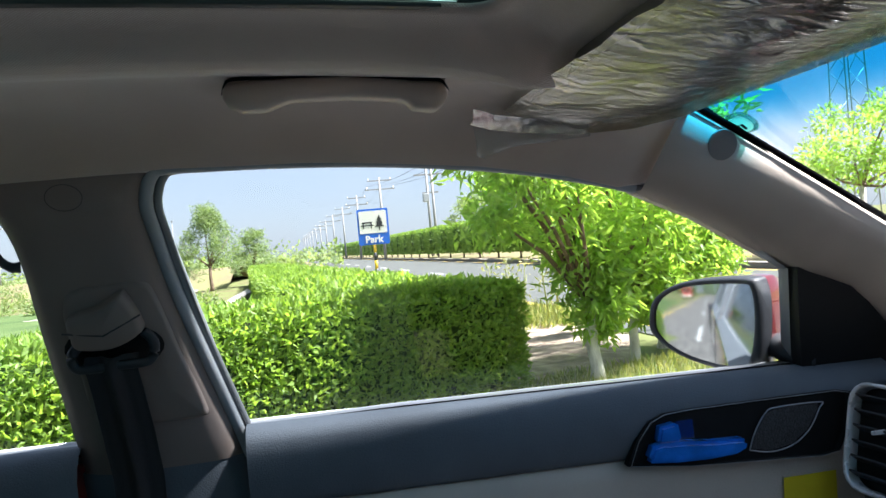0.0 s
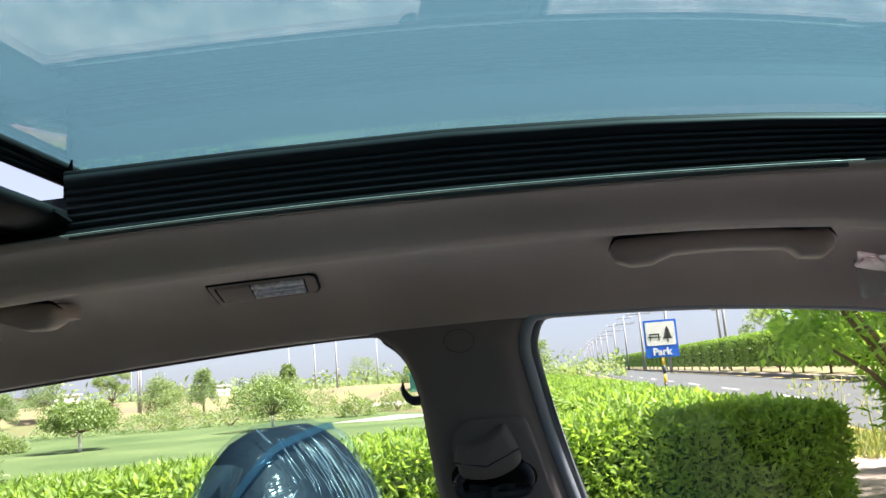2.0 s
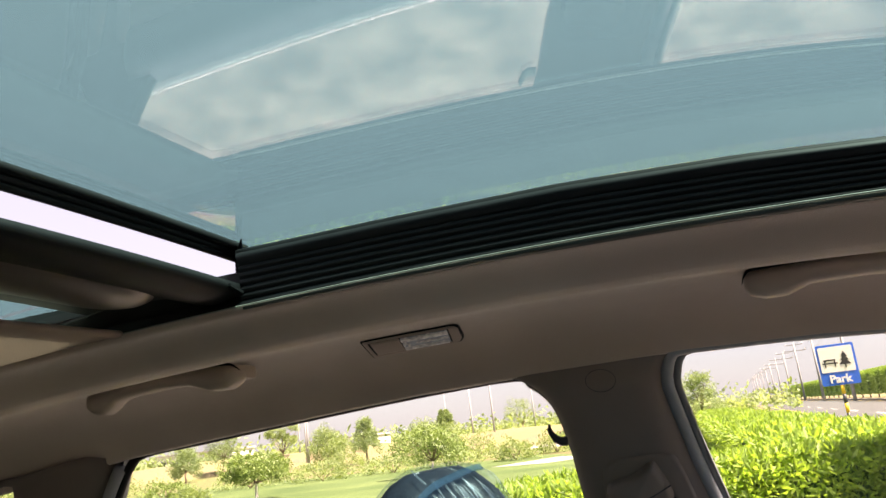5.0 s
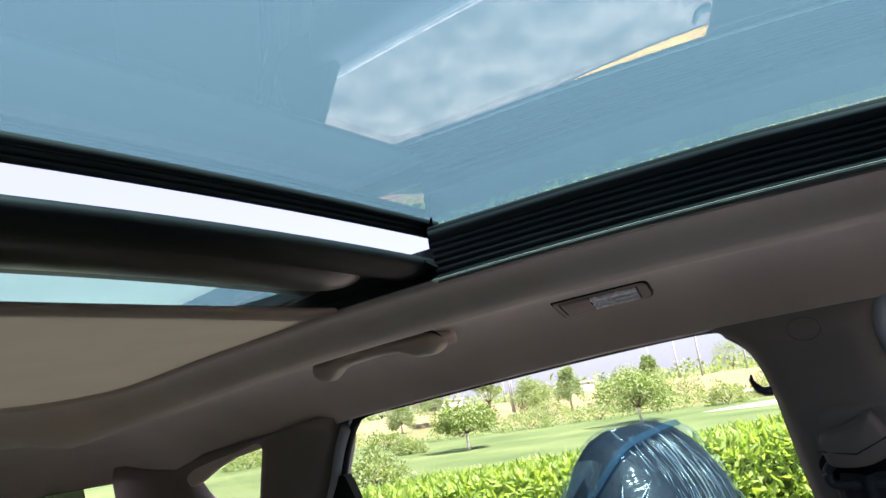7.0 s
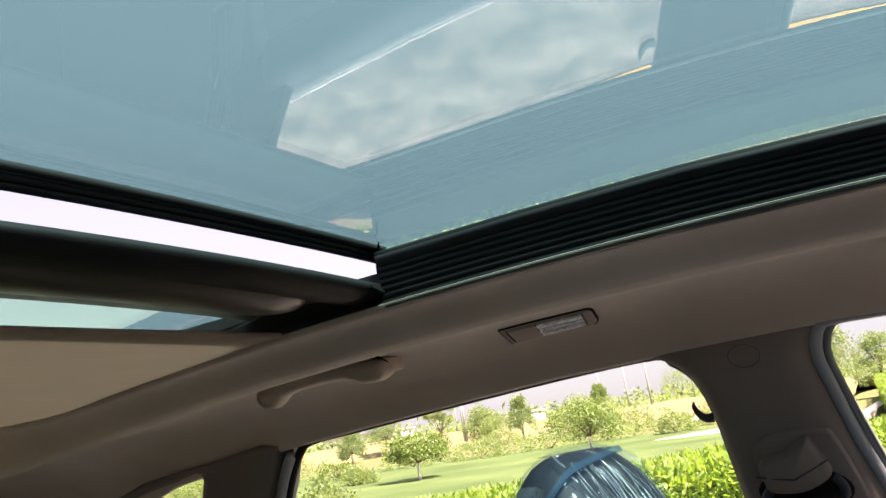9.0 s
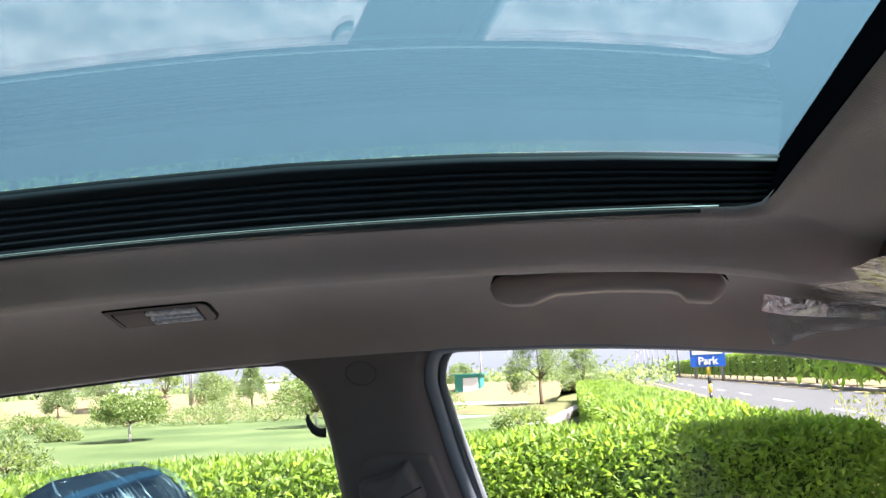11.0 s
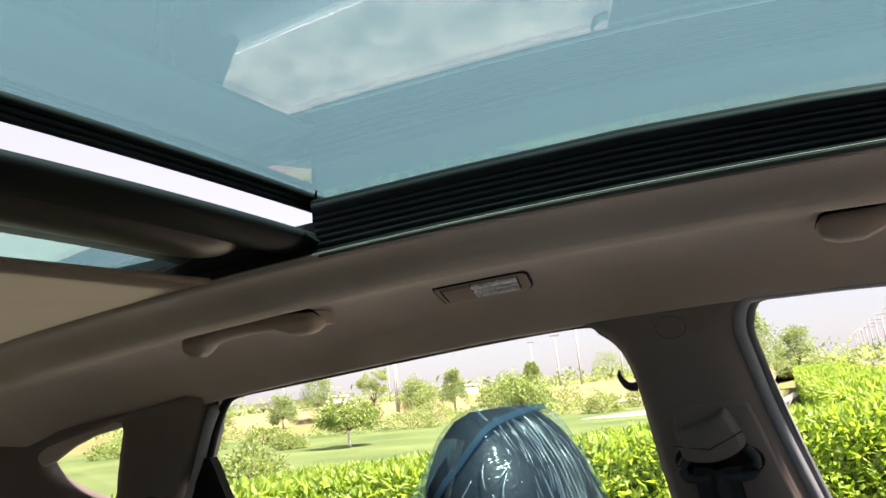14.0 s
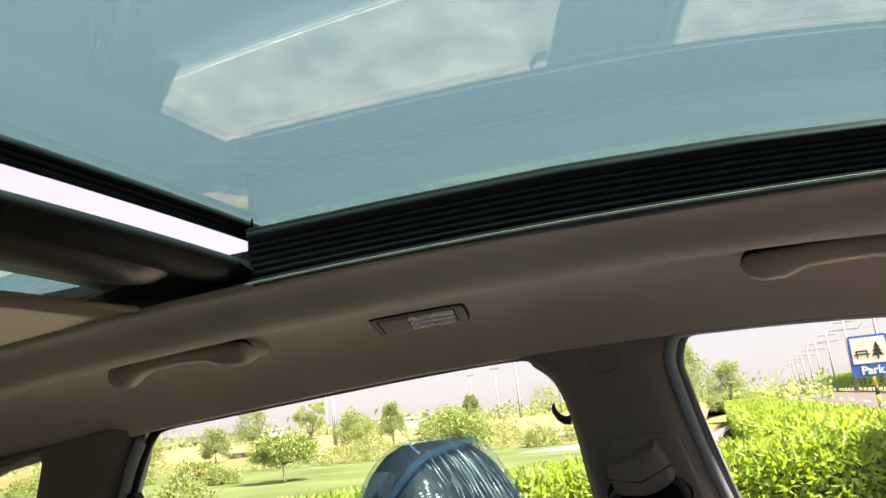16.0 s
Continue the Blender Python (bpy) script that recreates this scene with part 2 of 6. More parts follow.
LAMP_LENS = material("smoky_lamp_lens", (0.30, 0.37, 0.47), 0.3, vary=0.3, scale=40, bump=0.3, bump_scale=120, spec=0.3)
LAMP_FILM = material("wrinkled_white_film", (0.78, 0.83, 0.90), 0.3, vary=0.35, scale=120, bump=0.8, bump_scale=260)
WINDOW = glass_material("clear_window_glass", (0.90, 0.925, 0.915), 0.025)
# unseen windows darkened to hold back light from the driver's side and tail
DIM_GLASS = glass_material("light_cutting_glass", (0.20, 0.21, 0.21), 0.03)
ROOF_GLASS = glass_material("tinted_roof_glass", (0.57, 0.795, 0.765), 0.10)
SCREEN = glass_material("windscreen_glass", (0.95, 0.98, 0.97), 0.025)
SCREEN_BAND = glass_material("blue_shade_band", (0.28, 0.62, 0.85), 0.03)
# the blue fades out downwards, as printed
bn, bl = SCREEN_BAND.node_tree.nodes, SCREEN_BAND.node_tree.links
place = bn.new("ShaderNodeTexCoord")
xyz = bn.new("ShaderNodeSeparateXYZ")
fade = bn.new("ShaderNodeMapRange")
fade.interpolation_type = "SMOOTHSTEP"
fade.inputs[1].default_value, fade.inputs[2].default_value = 0.455, 0.515
blue = bn.new("ShaderNodeMixRGB")
blue.inputs[1].default_value, blue.inputs[2].default_value = (0.95, 0.98, 0.97, 1), (0.14, 0.63, 0.83, 1)
bl.new(place.outputs["Object"], xyz.inputs[0])
bl.new(xyz.outputs[2], fade.inputs[0])
bl.new(fade.outputs[0], blue.inputs[0])
bl.new(blue.outputs[0], next(q for q in bn if q.type == "BSDF_TRANSPARENT").inputs[0])
FILM = film_material("clear_plastic_film", (0.84, 0.88, 0.95), (0.40, 0.45, 0.54), (1.0, 0.035, 1), 40.0, 0.30, rough=0.14, base=0.005, milk=0.006, crumple=0.30, coords="UV", edge=0.16)
# milky white that paints the glint along the film's creases
CREASE_GLINT = glass_material("pale_crease_glint", (0.78, 0.83, 0.9), 0.05, rough=0.25, milk=0.09, milk_colour=(0.60, 0.68, 0.80), edge=0.22)
VISOR_FILM = glass_material("crumpled_visor_film", (0.78, 0.75, 0.66), 0.30, 0.22, 26.0, 0.07, 0.06, (0.80, 0.74, 0.56), stretch=(0.6, 1.7, 1))
for node in VISOR_FILM.node_tree.nodes:
    if node.type == "MAPPING":
        node.inputs["Rotation"].default_value[2] = radians(30)
MIRROR = material("mirror_silver", (0.44, 0.48, 0.51), 0.02, metal=1.0, vary=0.0)
MIRROR.node_tree.nodes["Principled BSDF"].inputs["Roughness"].default_value = 0.0

GROUND = material("dry_grass_and_soil", (0.17, 0.145, 0.08), 0.95, vary=0.3, scale=0.5, second=(0.13, 0.165, 0.055), bump=1.0, bump_scale=40, spec=0.1)
LAWN = material("mown_lawn", (0.066, 0.112, 0.038), 0.9, vary=0.2, scale=0.35, second=(0.095, 0.138, 0.05), bump=1.0, bump_scale=60, spec=0.1)
ROAD = material("worn_asphalt", (0.074, 0.080, 0.074), 0.85, vary=0.12, scale=0.7, bump=0.6, bump_scale=90, spec=0.3)
ROAD_DUST = material("dusty_asphalt", (0.090, 0.088, 0.083), 0.9, vary=0.15, scale=4.0, second=(0.20, 0.19, 0.172), bump=0.6, bump_scale=90, spec=0.2)
SOIL = material("trodden_brown_soil", (0.25, 0.20, 0.155), 0.95, vary=0.3, scale=5.0, second=(0.38, 0.31, 0.245), bump=1.0, bump_scale=30, spec=0.1)
SAND = material("pale_sandy_bank", (0.21, 0.165, 0.105), 0.95, vary=0.2, scale=0.3, second=(0.18, 0.18, 0.08), spec=0.1)
CONCRETE = material("pale_concrete", (0.34, 0.32, 0.29), 0.9, vary=0.12, scale=3, bump=0.5, bump_scale=60)
WHITE_LINE = material("white_road_paint", (0.50, 0.50, 0.48), 0.7, vary=0.15, scale=6)
YELLOW_LINE = material("yellow_road_paint", (0.62, 0.42, 0.06), 0.7, vary=0.15, scale=6)
HEDGE_LEAF = leaf_material("hedge_leaf", (0.152, 0.265, 0.05), (0.288, 0.415, 0.098), 0.5, 0.55)
# darker green than the leaves, for the solid cores behind them
HEDGE_CORE = material("dark_green_core", (0.06, 0.11, 0.025), 0.95, vary=0.3, scale=14, spec=0.1)
TREE_LEAF = leaf_material("long_green_leaf", (0.22, 0.365, 0.082), (0.38, 0.53, 0.155), 0.45, 0.62)
PARK_LEAF = leaf_material("park_tree_leaf", (0.105, 0.172, 0.048), (0.20, 0.285, 0.085))
# leaves of distant trees: dusty, and paled in colour to suggest haze
FAR_LEAF = leaf_material("dusty_hazed_leaf", (0.16, 0.23, 0.10), (0.26, 0.34, 0.16), 0.7, 0.5)
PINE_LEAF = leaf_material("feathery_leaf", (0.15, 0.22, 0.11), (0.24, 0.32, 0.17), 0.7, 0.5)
CLIPPED_LEAF = leaf_material("clipped_leaf", (0.14, 0.25, 0.05), (0.27, 0.40, 0.09), 0.5, 0.5)
GRASS_BLADE = leaf_material("dry_grass_blade", (0.14, 0.22, 0.05), (0.42, 0.40, 0.17), 0.6)
BARK = material("brown_bark", (0.16, 0.11, 0.075), 0.9, vary=0.3, scale=18, bump=1.0, bump_scale=50, stretch=(1, 1, 0.3))
WHITEWASH = material("whitewashed_bark", (0.62, 0.58, 0.52), 0.9, vary=0.25, scale=20, bump=1.0, bump_scale=50, stretch=(1, 1, 0.35))
POLE_GREY = material("weathered_pole", (0.27, 0.27, 0.27), 0.7, vary=0.1)
STEEL = material("galvanised_steel", (0.42, 0.44, 0.46), 0.5, metal=0.5, vary=0.12)
SIGN_BLUE = material("sign_blue", (0.01, 0.12, 0.62), 0.4, vary=0.06)
SIGN_WHITE = material("sign_white", (0.82, 0.80, 0.74), 0.45, vary=0.05)
SIGN_BLACK = material("sign_black", (0.02, 0.02, 0.02), 0.5)
POLE_YELLOW = material("pole_yellow", (0.75, 0.48, 0.02), 0.5, vary=0.1)
HUT_GREEN = material("painted_green_board", (0.02, 0.22, 0.17), 0.6, vary=0.1)
WALL_WHITE = material("whitewashed_wall", (0.72, 0.70, 0.66), 0.85, vary=0.08)

# ---- building helpers ----
def thing(name, at, label, category, group="", kind=""):
    ob = new(name)
    ob.location = at
    ob.empty_display_size = 0.1
    return tagged(ob, label, category, group, kind)


def origin(ob):
    p = Vector((0, 0, 0))
    while ob is not None:
        p += ob.location
        ob = ob.parent
    return p


def mesh(name, verts, faces, mat, parent=None, label="", smooth=True, at=None):
    """ONE mesh object from world places, under a thing or a part, or top level with its base at the place given."""
    base = origin(parent) if parent is not None else Vector(at or (0, 0, 0))
    me = bpy.data.meshes.new(name)
    v = np.asarray(verts, dtype=float) - np.array(base)
    me.from_pydata(v.tolist(), [], [tuple(int(i) for i in f) for f in faces])
    me.materials.append(mat)
    me.polygons.foreach_set("use_smooth", [smooth] * len(me.polygons))
    me.update()
    ob = new(name, me)
    if parent is not None:
        ob.parent = parent
    else:
        ob.location = base
    if label:
        ob["label"] = label
    return ob


def part(name, bm, mat, parent=None, label="", smooth=False, at=None):
    bm.normal_update()
    verts = [tuple(v.co) for v in bm.verts]
    bm.verts.index_update()
    faces = [[v.index for v in f.verts] for f in bm.faces]
    bm.free()
    return mesh(name, verts, faces, mat, parent, label, smooth, at)


def eased(points, n=4, closed=False):
    """A smooth path through the points, for one ring of them or an open line."""
    P = [Vector(p) for p in points]
    out = []
    m = len(P)
    for i in range(m if closed else m - 1):
        a, b, c, d = (P[(i + k) % m] if closed else P[min(max(i + k, 0), m - 1)] for k in (-1, 0, 1, 2))
        for k in range(n):
            t = k / n
            out.append(0.5 * (2 * b + (c - a) * t + (2 * a - 5 * b + 4 * c - d) * t * t + (3 * b - a - 3 * c + d) * t ** 3))
    return [tuple(p) for p in out] + ([] if closed else [tuple(P[-1])])


def loft(rows, closed=False, ring=False):
    """Faces over rows of places; closed: each row is a ring; ring: the last row meets the first."""
    rows = [list(r) for r in rows]
    n = len(rows[0])
    verts = [tuple(p) for r in rows for p in r]
    faces = []
    for i in range(len(rows) if ring else len(rows) - 1):
        k = (i + 1) % len(rows)
        for j in range(n if closed else n - 1):
            m = (j + 1) % n
            faces.append((i * n + j, i * n + m, k * n + m, k * n + j))
    return verts, faces


def caps(rows, verts, faces):
    n = len(rows[0])
    return verts, faces + [tuple(range(n))[::-1], tuple(range(len(verts) - n, len(verts)))]


def shell(rows, thick, closed=False):
    """A sheet with thickness: rows, and the same moved by the vector thick, joined round the edges."""
    a, fa = loft(rows, closed)
    n, w = len(rows), len(rows[0])
    t = np.array(thick)
    verts = a + [tuple(np.array(p) + t) for p in a]
    k = len(a)
    faces = fa + [tuple(i + k for i in f)[::-1] for f in fa]
    # the rim has places of its own, so that its hard edge does not bend the shading of the sheet
    rim = [(i * w + j, (i + 1) * w + j) for i in range(n - 1) for j in (0, w - 1)]
    rim += [(i * w + j, i * w + j + 1) for j in range(w - 1) for i in (0, n - 1)]
    for p, q in rim:
        m = len(verts)
        verts += [verts[p], verts[q], verts[q + k], verts[p + k]]
        faces.append((m, m + 1, m + 2, m + 3))
    return verts, faces


def tube(path, radius, sides=10, flat=1.0, up=(0, 0, 1)):
    """A round or flattened bar along a path; radius may be a list. Capped."""
    path = [Vector(p) for p in path]
    rows = []
    for i, p in enumerate(path):
        d = (path[min(i + 1, len(path) - 1)] - path[max(i - 1, 0)]).normalized()
        u = Vector(up)
        if abs(d.dot(u)) > 0.95:
            u = Vector((1, 0, 0))
        s = d.cross(u).normalized()
        u = s.cross(d).normalized()
        r = radius[i] if isinstance(radius, (list, tuple)) else radius
        rows.append([p + s * (math.cos(a) * r) + u * (math.sin(a) * r * flat) for a in [2 * math.pi * k / sides for k in range(sides)]])
    v, f = loft(rows, closed=True)
    return caps(rows, v, f)


def box(bm, centre, size, bevel=0.0, turn=None, segments=2):
    m = Matrix.Translation(centre) @ (turn.to_4x4() if turn is not None else Matrix()) @ Matrix.Diagonal((*size, 1))
    made = bmesh.ops.create_cube(bm, size=1.0, matrix=m)["verts"]
    if bevel:
        edges = list({e for v in made for e in v.link_edges})
        bmesh.ops.bevel(bm, geom=edges, offset=bevel, segments=segments, affect="EDGES", profile=0.6)
    return bm


def boxed(name, centre, size, mat, parent, bevel=0.0, label="", turn=None, at=None):
    return part(name, box(bmesh.new(), centre, size, bevel, turn), mat, parent, label, at=at)


def slab(name, outline, axis_u, axis_v, at, depth, mat, parent, label="", bevel=0.0):
    """A flat plate: an outline of (u, v) on a plane, with depth along the plane's normal."""
    u, v = Vector(axis_u).normalized(), Vector(axis_v).normalized()
    n = u.cross(v).normalized()
    bm = bmesh.new()
    front = [bm.verts.new(Vector(at) + u * a + v * b + n * depth / 2) for a, b in outline]
    back = [bm.verts.new(Vector(at) + u * a + v * b - n * depth / 2) for a, b in outline]
    bm.faces.new(front)
    bm.faces.new(back[::-1])
    for i in range(len(outline)):
        k = (i + 1) % len(outline)
        bm.faces.new((front[i], back[i], back[k], front[k]))
    bmesh.ops.recalc_face_normals(bm, faces=bm.faces)
    if bevel:
        bmesh.ops.bevel(bm, geom=[e for e in bm.edges if e.calc_face_angle(0) > 1.2], offset=bevel, segments=2, affect="EDGES")
    return part(name, bm, mat, parent, label)


def rounded(w, h, r, n=5):
    """Outline of a rounded rectangle about the middle."""
    out = []
    for cx, cy, a0 in ((w / 2 - r, h / 2 - r, 0), (-w / 2 + r, h / 2 - r, 90), (-w / 2 + r, -h / 2 + r, 180), (w / 2 - r, -h / 2 + r, 270)):
        for i in range(n + 1):
            a = radians(a0 + 90 * i / n)
            out.append((cx + r * math.cos(a), cy + r * math.sin(a)))
    return out


def leaf_mesh(name, places, ways, length, width, mat, parent, label="", rng=None, kind="stuff"):
    """Many small folded leaves, each two triangles, at places and growing along ways."""
    rng = rng or np.random.default_rng(1)
    p, d = np.asarray(places, float), np.asarray(ways, float)
    d = d / (np.linalg.norm(d, axis=1, keepdims=True) + 1e-9)
    n = len(p)
    side = np.cross(d, rng.normal(size=(n, 3)))
    side /= np.linalg.norm(side, axis=1, keepdims=True) + 1e-9
    nor = np.cross(side, d)
    L = length * rng.uniform(0.6, 1.25, (n, 1))
    W = width * rng.uniform(0.7, 1.2, (n, 1))
    mid = p + d * L * 0.45
    v = np.stack([p, mid + side * W / 2 + nor * W * 0.18, p + d * L - nor * L * 0.12, mid - side * W / 2 + nor * W * 0.18], 1).reshape(-1, 3)
    v = v - np.array(origin(parent))
    i = np.arange(n)[:, None] * 4
    f = np.concatenate([i + [[0, 1, 2]], i + [[0, 2, 3]]], 1).reshape(-1, 3)
    me = bpy.data.meshes.new(name)
    me.vertices.add(len(v))
    me.vertices.foreach_set("co", v.astype(np.float32).ravel())
    me.loops.add(f.size)
    me.loops.foreach_set("vertex_index", f.astype(np.int32).ravel())
    me.polygons.add(len(f))
    me.polygons.foreach_set("loop_start", np.arange(0, f.size, 3, dtype=np.int32))
    me.polygons.foreach_set("loop_total", np.full(len(f), 3, dtype=np.int32))
    me.update(calc_edges=True)
    me.validate()
    me.materials.append(mat)
    ob = new(name, me)
    ob.parent = parent
    if label:
        ob["label"] = label
    if kind:
        ob["kind"] = kind
    return ob


def lerp(xs, ys, x):
    return float(np.interp(x, xs, ys))

# ---- the car: shell and lining ----
MID = 0.28  # the car's middle line; x is forwards, y towards its left side
TOP_X = [-1.80, -1.67, -1.56, -1.42, -1.14, -0.97, -0.74, -0.59, -0.43, -0.21, -0.05, 0.05, 0.154, 0.266, 0.378, 0.474, 0.57, 0.622]
TOP_Z = [1.300, 1.330, 1.370, 1.390, 1.422, 1.436, 1.453, 1.463, 1.469, 1.475, 1.472, 1.464, 1.454, 1.435, 1.406, 1.365, 1.314, 1.278]


def side_y(z):
    """How far out the inside of the car's left flank lies at a height."""
    return 1.01 + 0.42 * (1.44 - z) if z > 1.10 else 1.153 + 0.05 * (1.10 - z)


def top_z(x):
    return lerp(TOP_X, TOP_Z, x)


def lip_z(x):
    """Height of the roof opening's edge."""
    return 1.567 - (0.068 if x > -0.4 else 0.05) * (x + 0.4) ** 2


def flip(p):
    return (p[0], 2 * MID - p[1], p[2])


PROFILE_W = [0, 0.05, 0.10, 0.14, 0.18, 0.22, 0.26, 0.30, 0.36, 0.50, 0.64, 0.77, 0.887, 0.968, 1.0]
PROFILE_G = [0, 0.022, 0.065, 0.135, 0.235, 0.318, 0.362, 0.368, 0.338, 0.246, 0.292, 0.41, 0.615, 0.86, 1.0]


def opening_and_rim():
    """Matching places on the roof opening and on the lining's outer edge, round the left half from the front middle to the rear middle."""
    pairs = []
    for y in np.linspace(MID, 0.64, 10):
        pairs.append(((0.106 - 0.008 * ((y - MID) / 0.4) ** 2, y, 1.560 - 0.010 * ((y - MID) / 0.4) ** 2), (0.47 - 0.05 * ((y - MID) / 0.7) ** 2 * 2, MID + (y - MID) * 1.72, 1.528 - 0.018 * ((y - MID) / 0.36) ** 2)))
    corner_out = [(0.430, 0.945, 1.508), (0.425, 0.975, 1.500), (0.405, 0.995, 1.465), (0.385, 1.018, 1.420)]
    for k, o in enumerate(corner_out):
        a = radians(90 * (k + 1) / 5)
        x, y = 0.073 + 0.024 * math.cos(a), 0.666 + 0.024 * math.sin(a)
        pairs.append(((x, y, lip_z(x)), o))
    for x in np.linspace(0.34, 0.04, 9):
        xi = lerp([0.04, 0.34], [0.015, 0.068], x)
        pairs.append(((xi, 0.69, lip_z(xi)), (x, side_y(top_z(x)), top_z(x))))
    for x in np.linspace(0.0, -1.28, 44):
        pairs.append(((x, 0.69, lip_z(x)), (x, side_y(top_z(x)), top_z(x))))
    for k in range(1, 7):
        a = radians(15 * k)
        x, y = -1.30 - 0.16 * math.sin(a), 0.53 + 0.16 * math.cos(a)
        xo = -1.30 - 0.45 * k / 6
        pairs.append(((x, y, lip_z(x)), (xo, side_y(top_z(xo)), top_z(xo))))
    for y in np.linspace(0.48, MID, 6):
        pairs.append(((-1.46, y, lip_z(-1.46) + 0.004), (-2.04, MID + (y - MID) * 3.85, 1.345)))
    return pairs


half = opening_and_rim()
pairs = half + [(flip(a), flip(b)) for a, b in half[::-1][1:-1]]


def lining(a, b, w):
    g = lerp(PROFILE_W, PROFILE_G, w)
    return (a[0] + (b[0] - a[0]) * w, a[1] + (b[1] - a[1]) * w, a[2] + (b[2] - a[2]) * g)


def lining_at(x, w):
    """A place on the lining along the left side."""
    return Vector(lining((x, 0.69, lip_z(x)), (x, side_y(top_z(x)), top_z(x)), w))


ws = sorted(set(PROFILE_W + [0.125, 0.175, 0.225, 0.275, 0.43, 0.57, 0.70, 0.83, 0.93]))
rows = [[lining(a, b, w) for w in ws] for a, b in pairs]
hem = [[(*rows[i][-1][:2], rows[i][-1][2]), (p[0], p[1] + (0.006 if p[1] > MID else -0.006), p[2] - 0.003), (p[0], p[1] + (0.030 if p[1] > MID else -0.030), p[2] + 0.012)] for i, (_, p) in enumerate(pairs)]
lip = [[(a[0], a[1], a[2] + 0.004), a] for a, _ in pairs]
v, f = loft([l[:1] + r + h[1:] for l, r, h in zip(lip, rows, hem)], ring=True)
headliner = mesh("headliner", v, f, LINER)
tagged(headliner, "warm grey knitted headliner with a large roof opening", "headliner", kind="structure")

# the painted roof over it
out = []
for (a, b), h in zip(pairs, hem):
    s = 1 if b[1] > MID else -1
    k = 0.30 * min(1.0, max(0.0, (a[0] + 0.80) / 0.06))
    c = [p + (q - p) * k for p, q in zip(a[:2], b[:2])]
    out.append([(c[0], c[1], a[2] + 0.040 - 0.02 * k), (c[0] + (b[0] - c[0]) * 0.4, c[1] + (b[1] - c[1]) * 0.4, a[2] + 0.026), (b[0] + (b[0] - a[0]) * 0.03, b[1] - s * 0.005, b[2] + 0.068), (b[0] + (b[0] - a[0]) * 0.03, b[1] + s * 0.040, b[2] + 0.038), h[2]])
v, f = loft(out, ring=True)
car_roof = mesh("car_roof", v, f, PAINT)
tagged(car_roof, "maroon painted steel roof of the parked car", "car roof", kind="structure")

# ---- pillars ----
def pillar(name, levels, mat, label, bulge=0.022, thick=0.05, left=True, steps=12):
    """A moulded pillar cover: levels of (z, front x, rear x) on the flank, rounded in towards the cabin."""
    rows = []
    for z, xf, xr in levels:
        y = side_y(z)
        row = []
        for k in range(steps + 1):
            s = k / steps
            e = min(1.0, (1 - abs(2 * s - 1) ** 5))
            row.append((xf + (xr - xf) * s, y - bulge * e * min(1, max(0.05, (1.474 - z) / 0.035)) + 0.004, z))
        row = [(xf, y + thick, z)] + row + [(xr, y + thick, z)]
        rows.append(row if left else [flip(p) for p in row])
    v, f = loft(rows)
    ob = mesh(name, v, f, mat)
    return tagged(ob, label, "pillar trim", kind="structure")


B_FRONT = ([1.00, 1.11, 1.229, 1.328, 1.431, 1.452, 1.468, 1.478], [-0.150, -0.179, -0.211, -0.237, -0.256, -0.253, -0.245, -0.228])
B_REAR = ([1.00, 1.102, 1.298, 1.36, 1.39, 1.41, 1.43, 1.445, 1.455, 1.463, 1.469, 1.474, 1.484], [-0.372, -0.379, -0.392, -0.3935, -0.3965, -0.4005, -0.408, -0.418, -0.429, -0.443, -0.459, -0.478, -0.50])
upper = [(z, lerp(*B_FRONT, z), lerp(*B_REAR, z)) for z in (1.098, 1.14, 1.18, 1.23, 1.28, 1.33, 1.36, 1.38, 1.40, 1.415, 1.43, 1.438, 1.446, 1.452, 1.458, 1.463, 1.467, 1.470, 1.474)]
lower = [(z, lerp(*B_FRONT, max(z, 1.0)) + 0.004, lerp(*B_REAR, max(z, 1.0)) - 0.004) for z in (0.35, 0.6, 0.9, 1.0, 1.05, 1.099)]
for left in (True, False):
    pillar("b_pillar_trim", upper, TRIM, "warm grey moulded cover of the centre pillar", left=left)
    pillar("b_pillar_lower_trim", lower, DOOR_DARK, "dark lower cover of the centre pillar", 0.019, left=left)

# rear pillar and the panel round the quarter window, out to the tailgate, in one piece
QW = [(-1.432, 1.393), (-1.470, 1.330), (-1.510, 1.272), (-1.545, 1.234), (-1.565, 1.231), (-1.61, 1.244), (-1.66, 1.262), (-1.705, 1.287), (-1.722, 1.313), (-1.718, 1.333), (-1.685, 1.352), (-1.61, 1.369), (-1.52, 1.382)]
QO = [(-1.190, 1.425), (-1.285, 1.30), (-1.41, 1.10), (-1.30, 0.45), (-1.75, 0.45), (-2.07, 0.45), (-2.07, 0.9), (-2.07, 1.1), (-2.05, 1.26), (-1.98, 1.385), (-1.80, 1.366), (-1.58, 1.395), (-1.36, 1.415)]
QW, QO = eased([(x, 0, z) for x, z in QW], 3, True), eased([(x, 0, z) for x, z in QO], 3, True)
QW, QO = [(p[0], p[2]) for p in QW], [(p[0], p[2]) for p in QO]
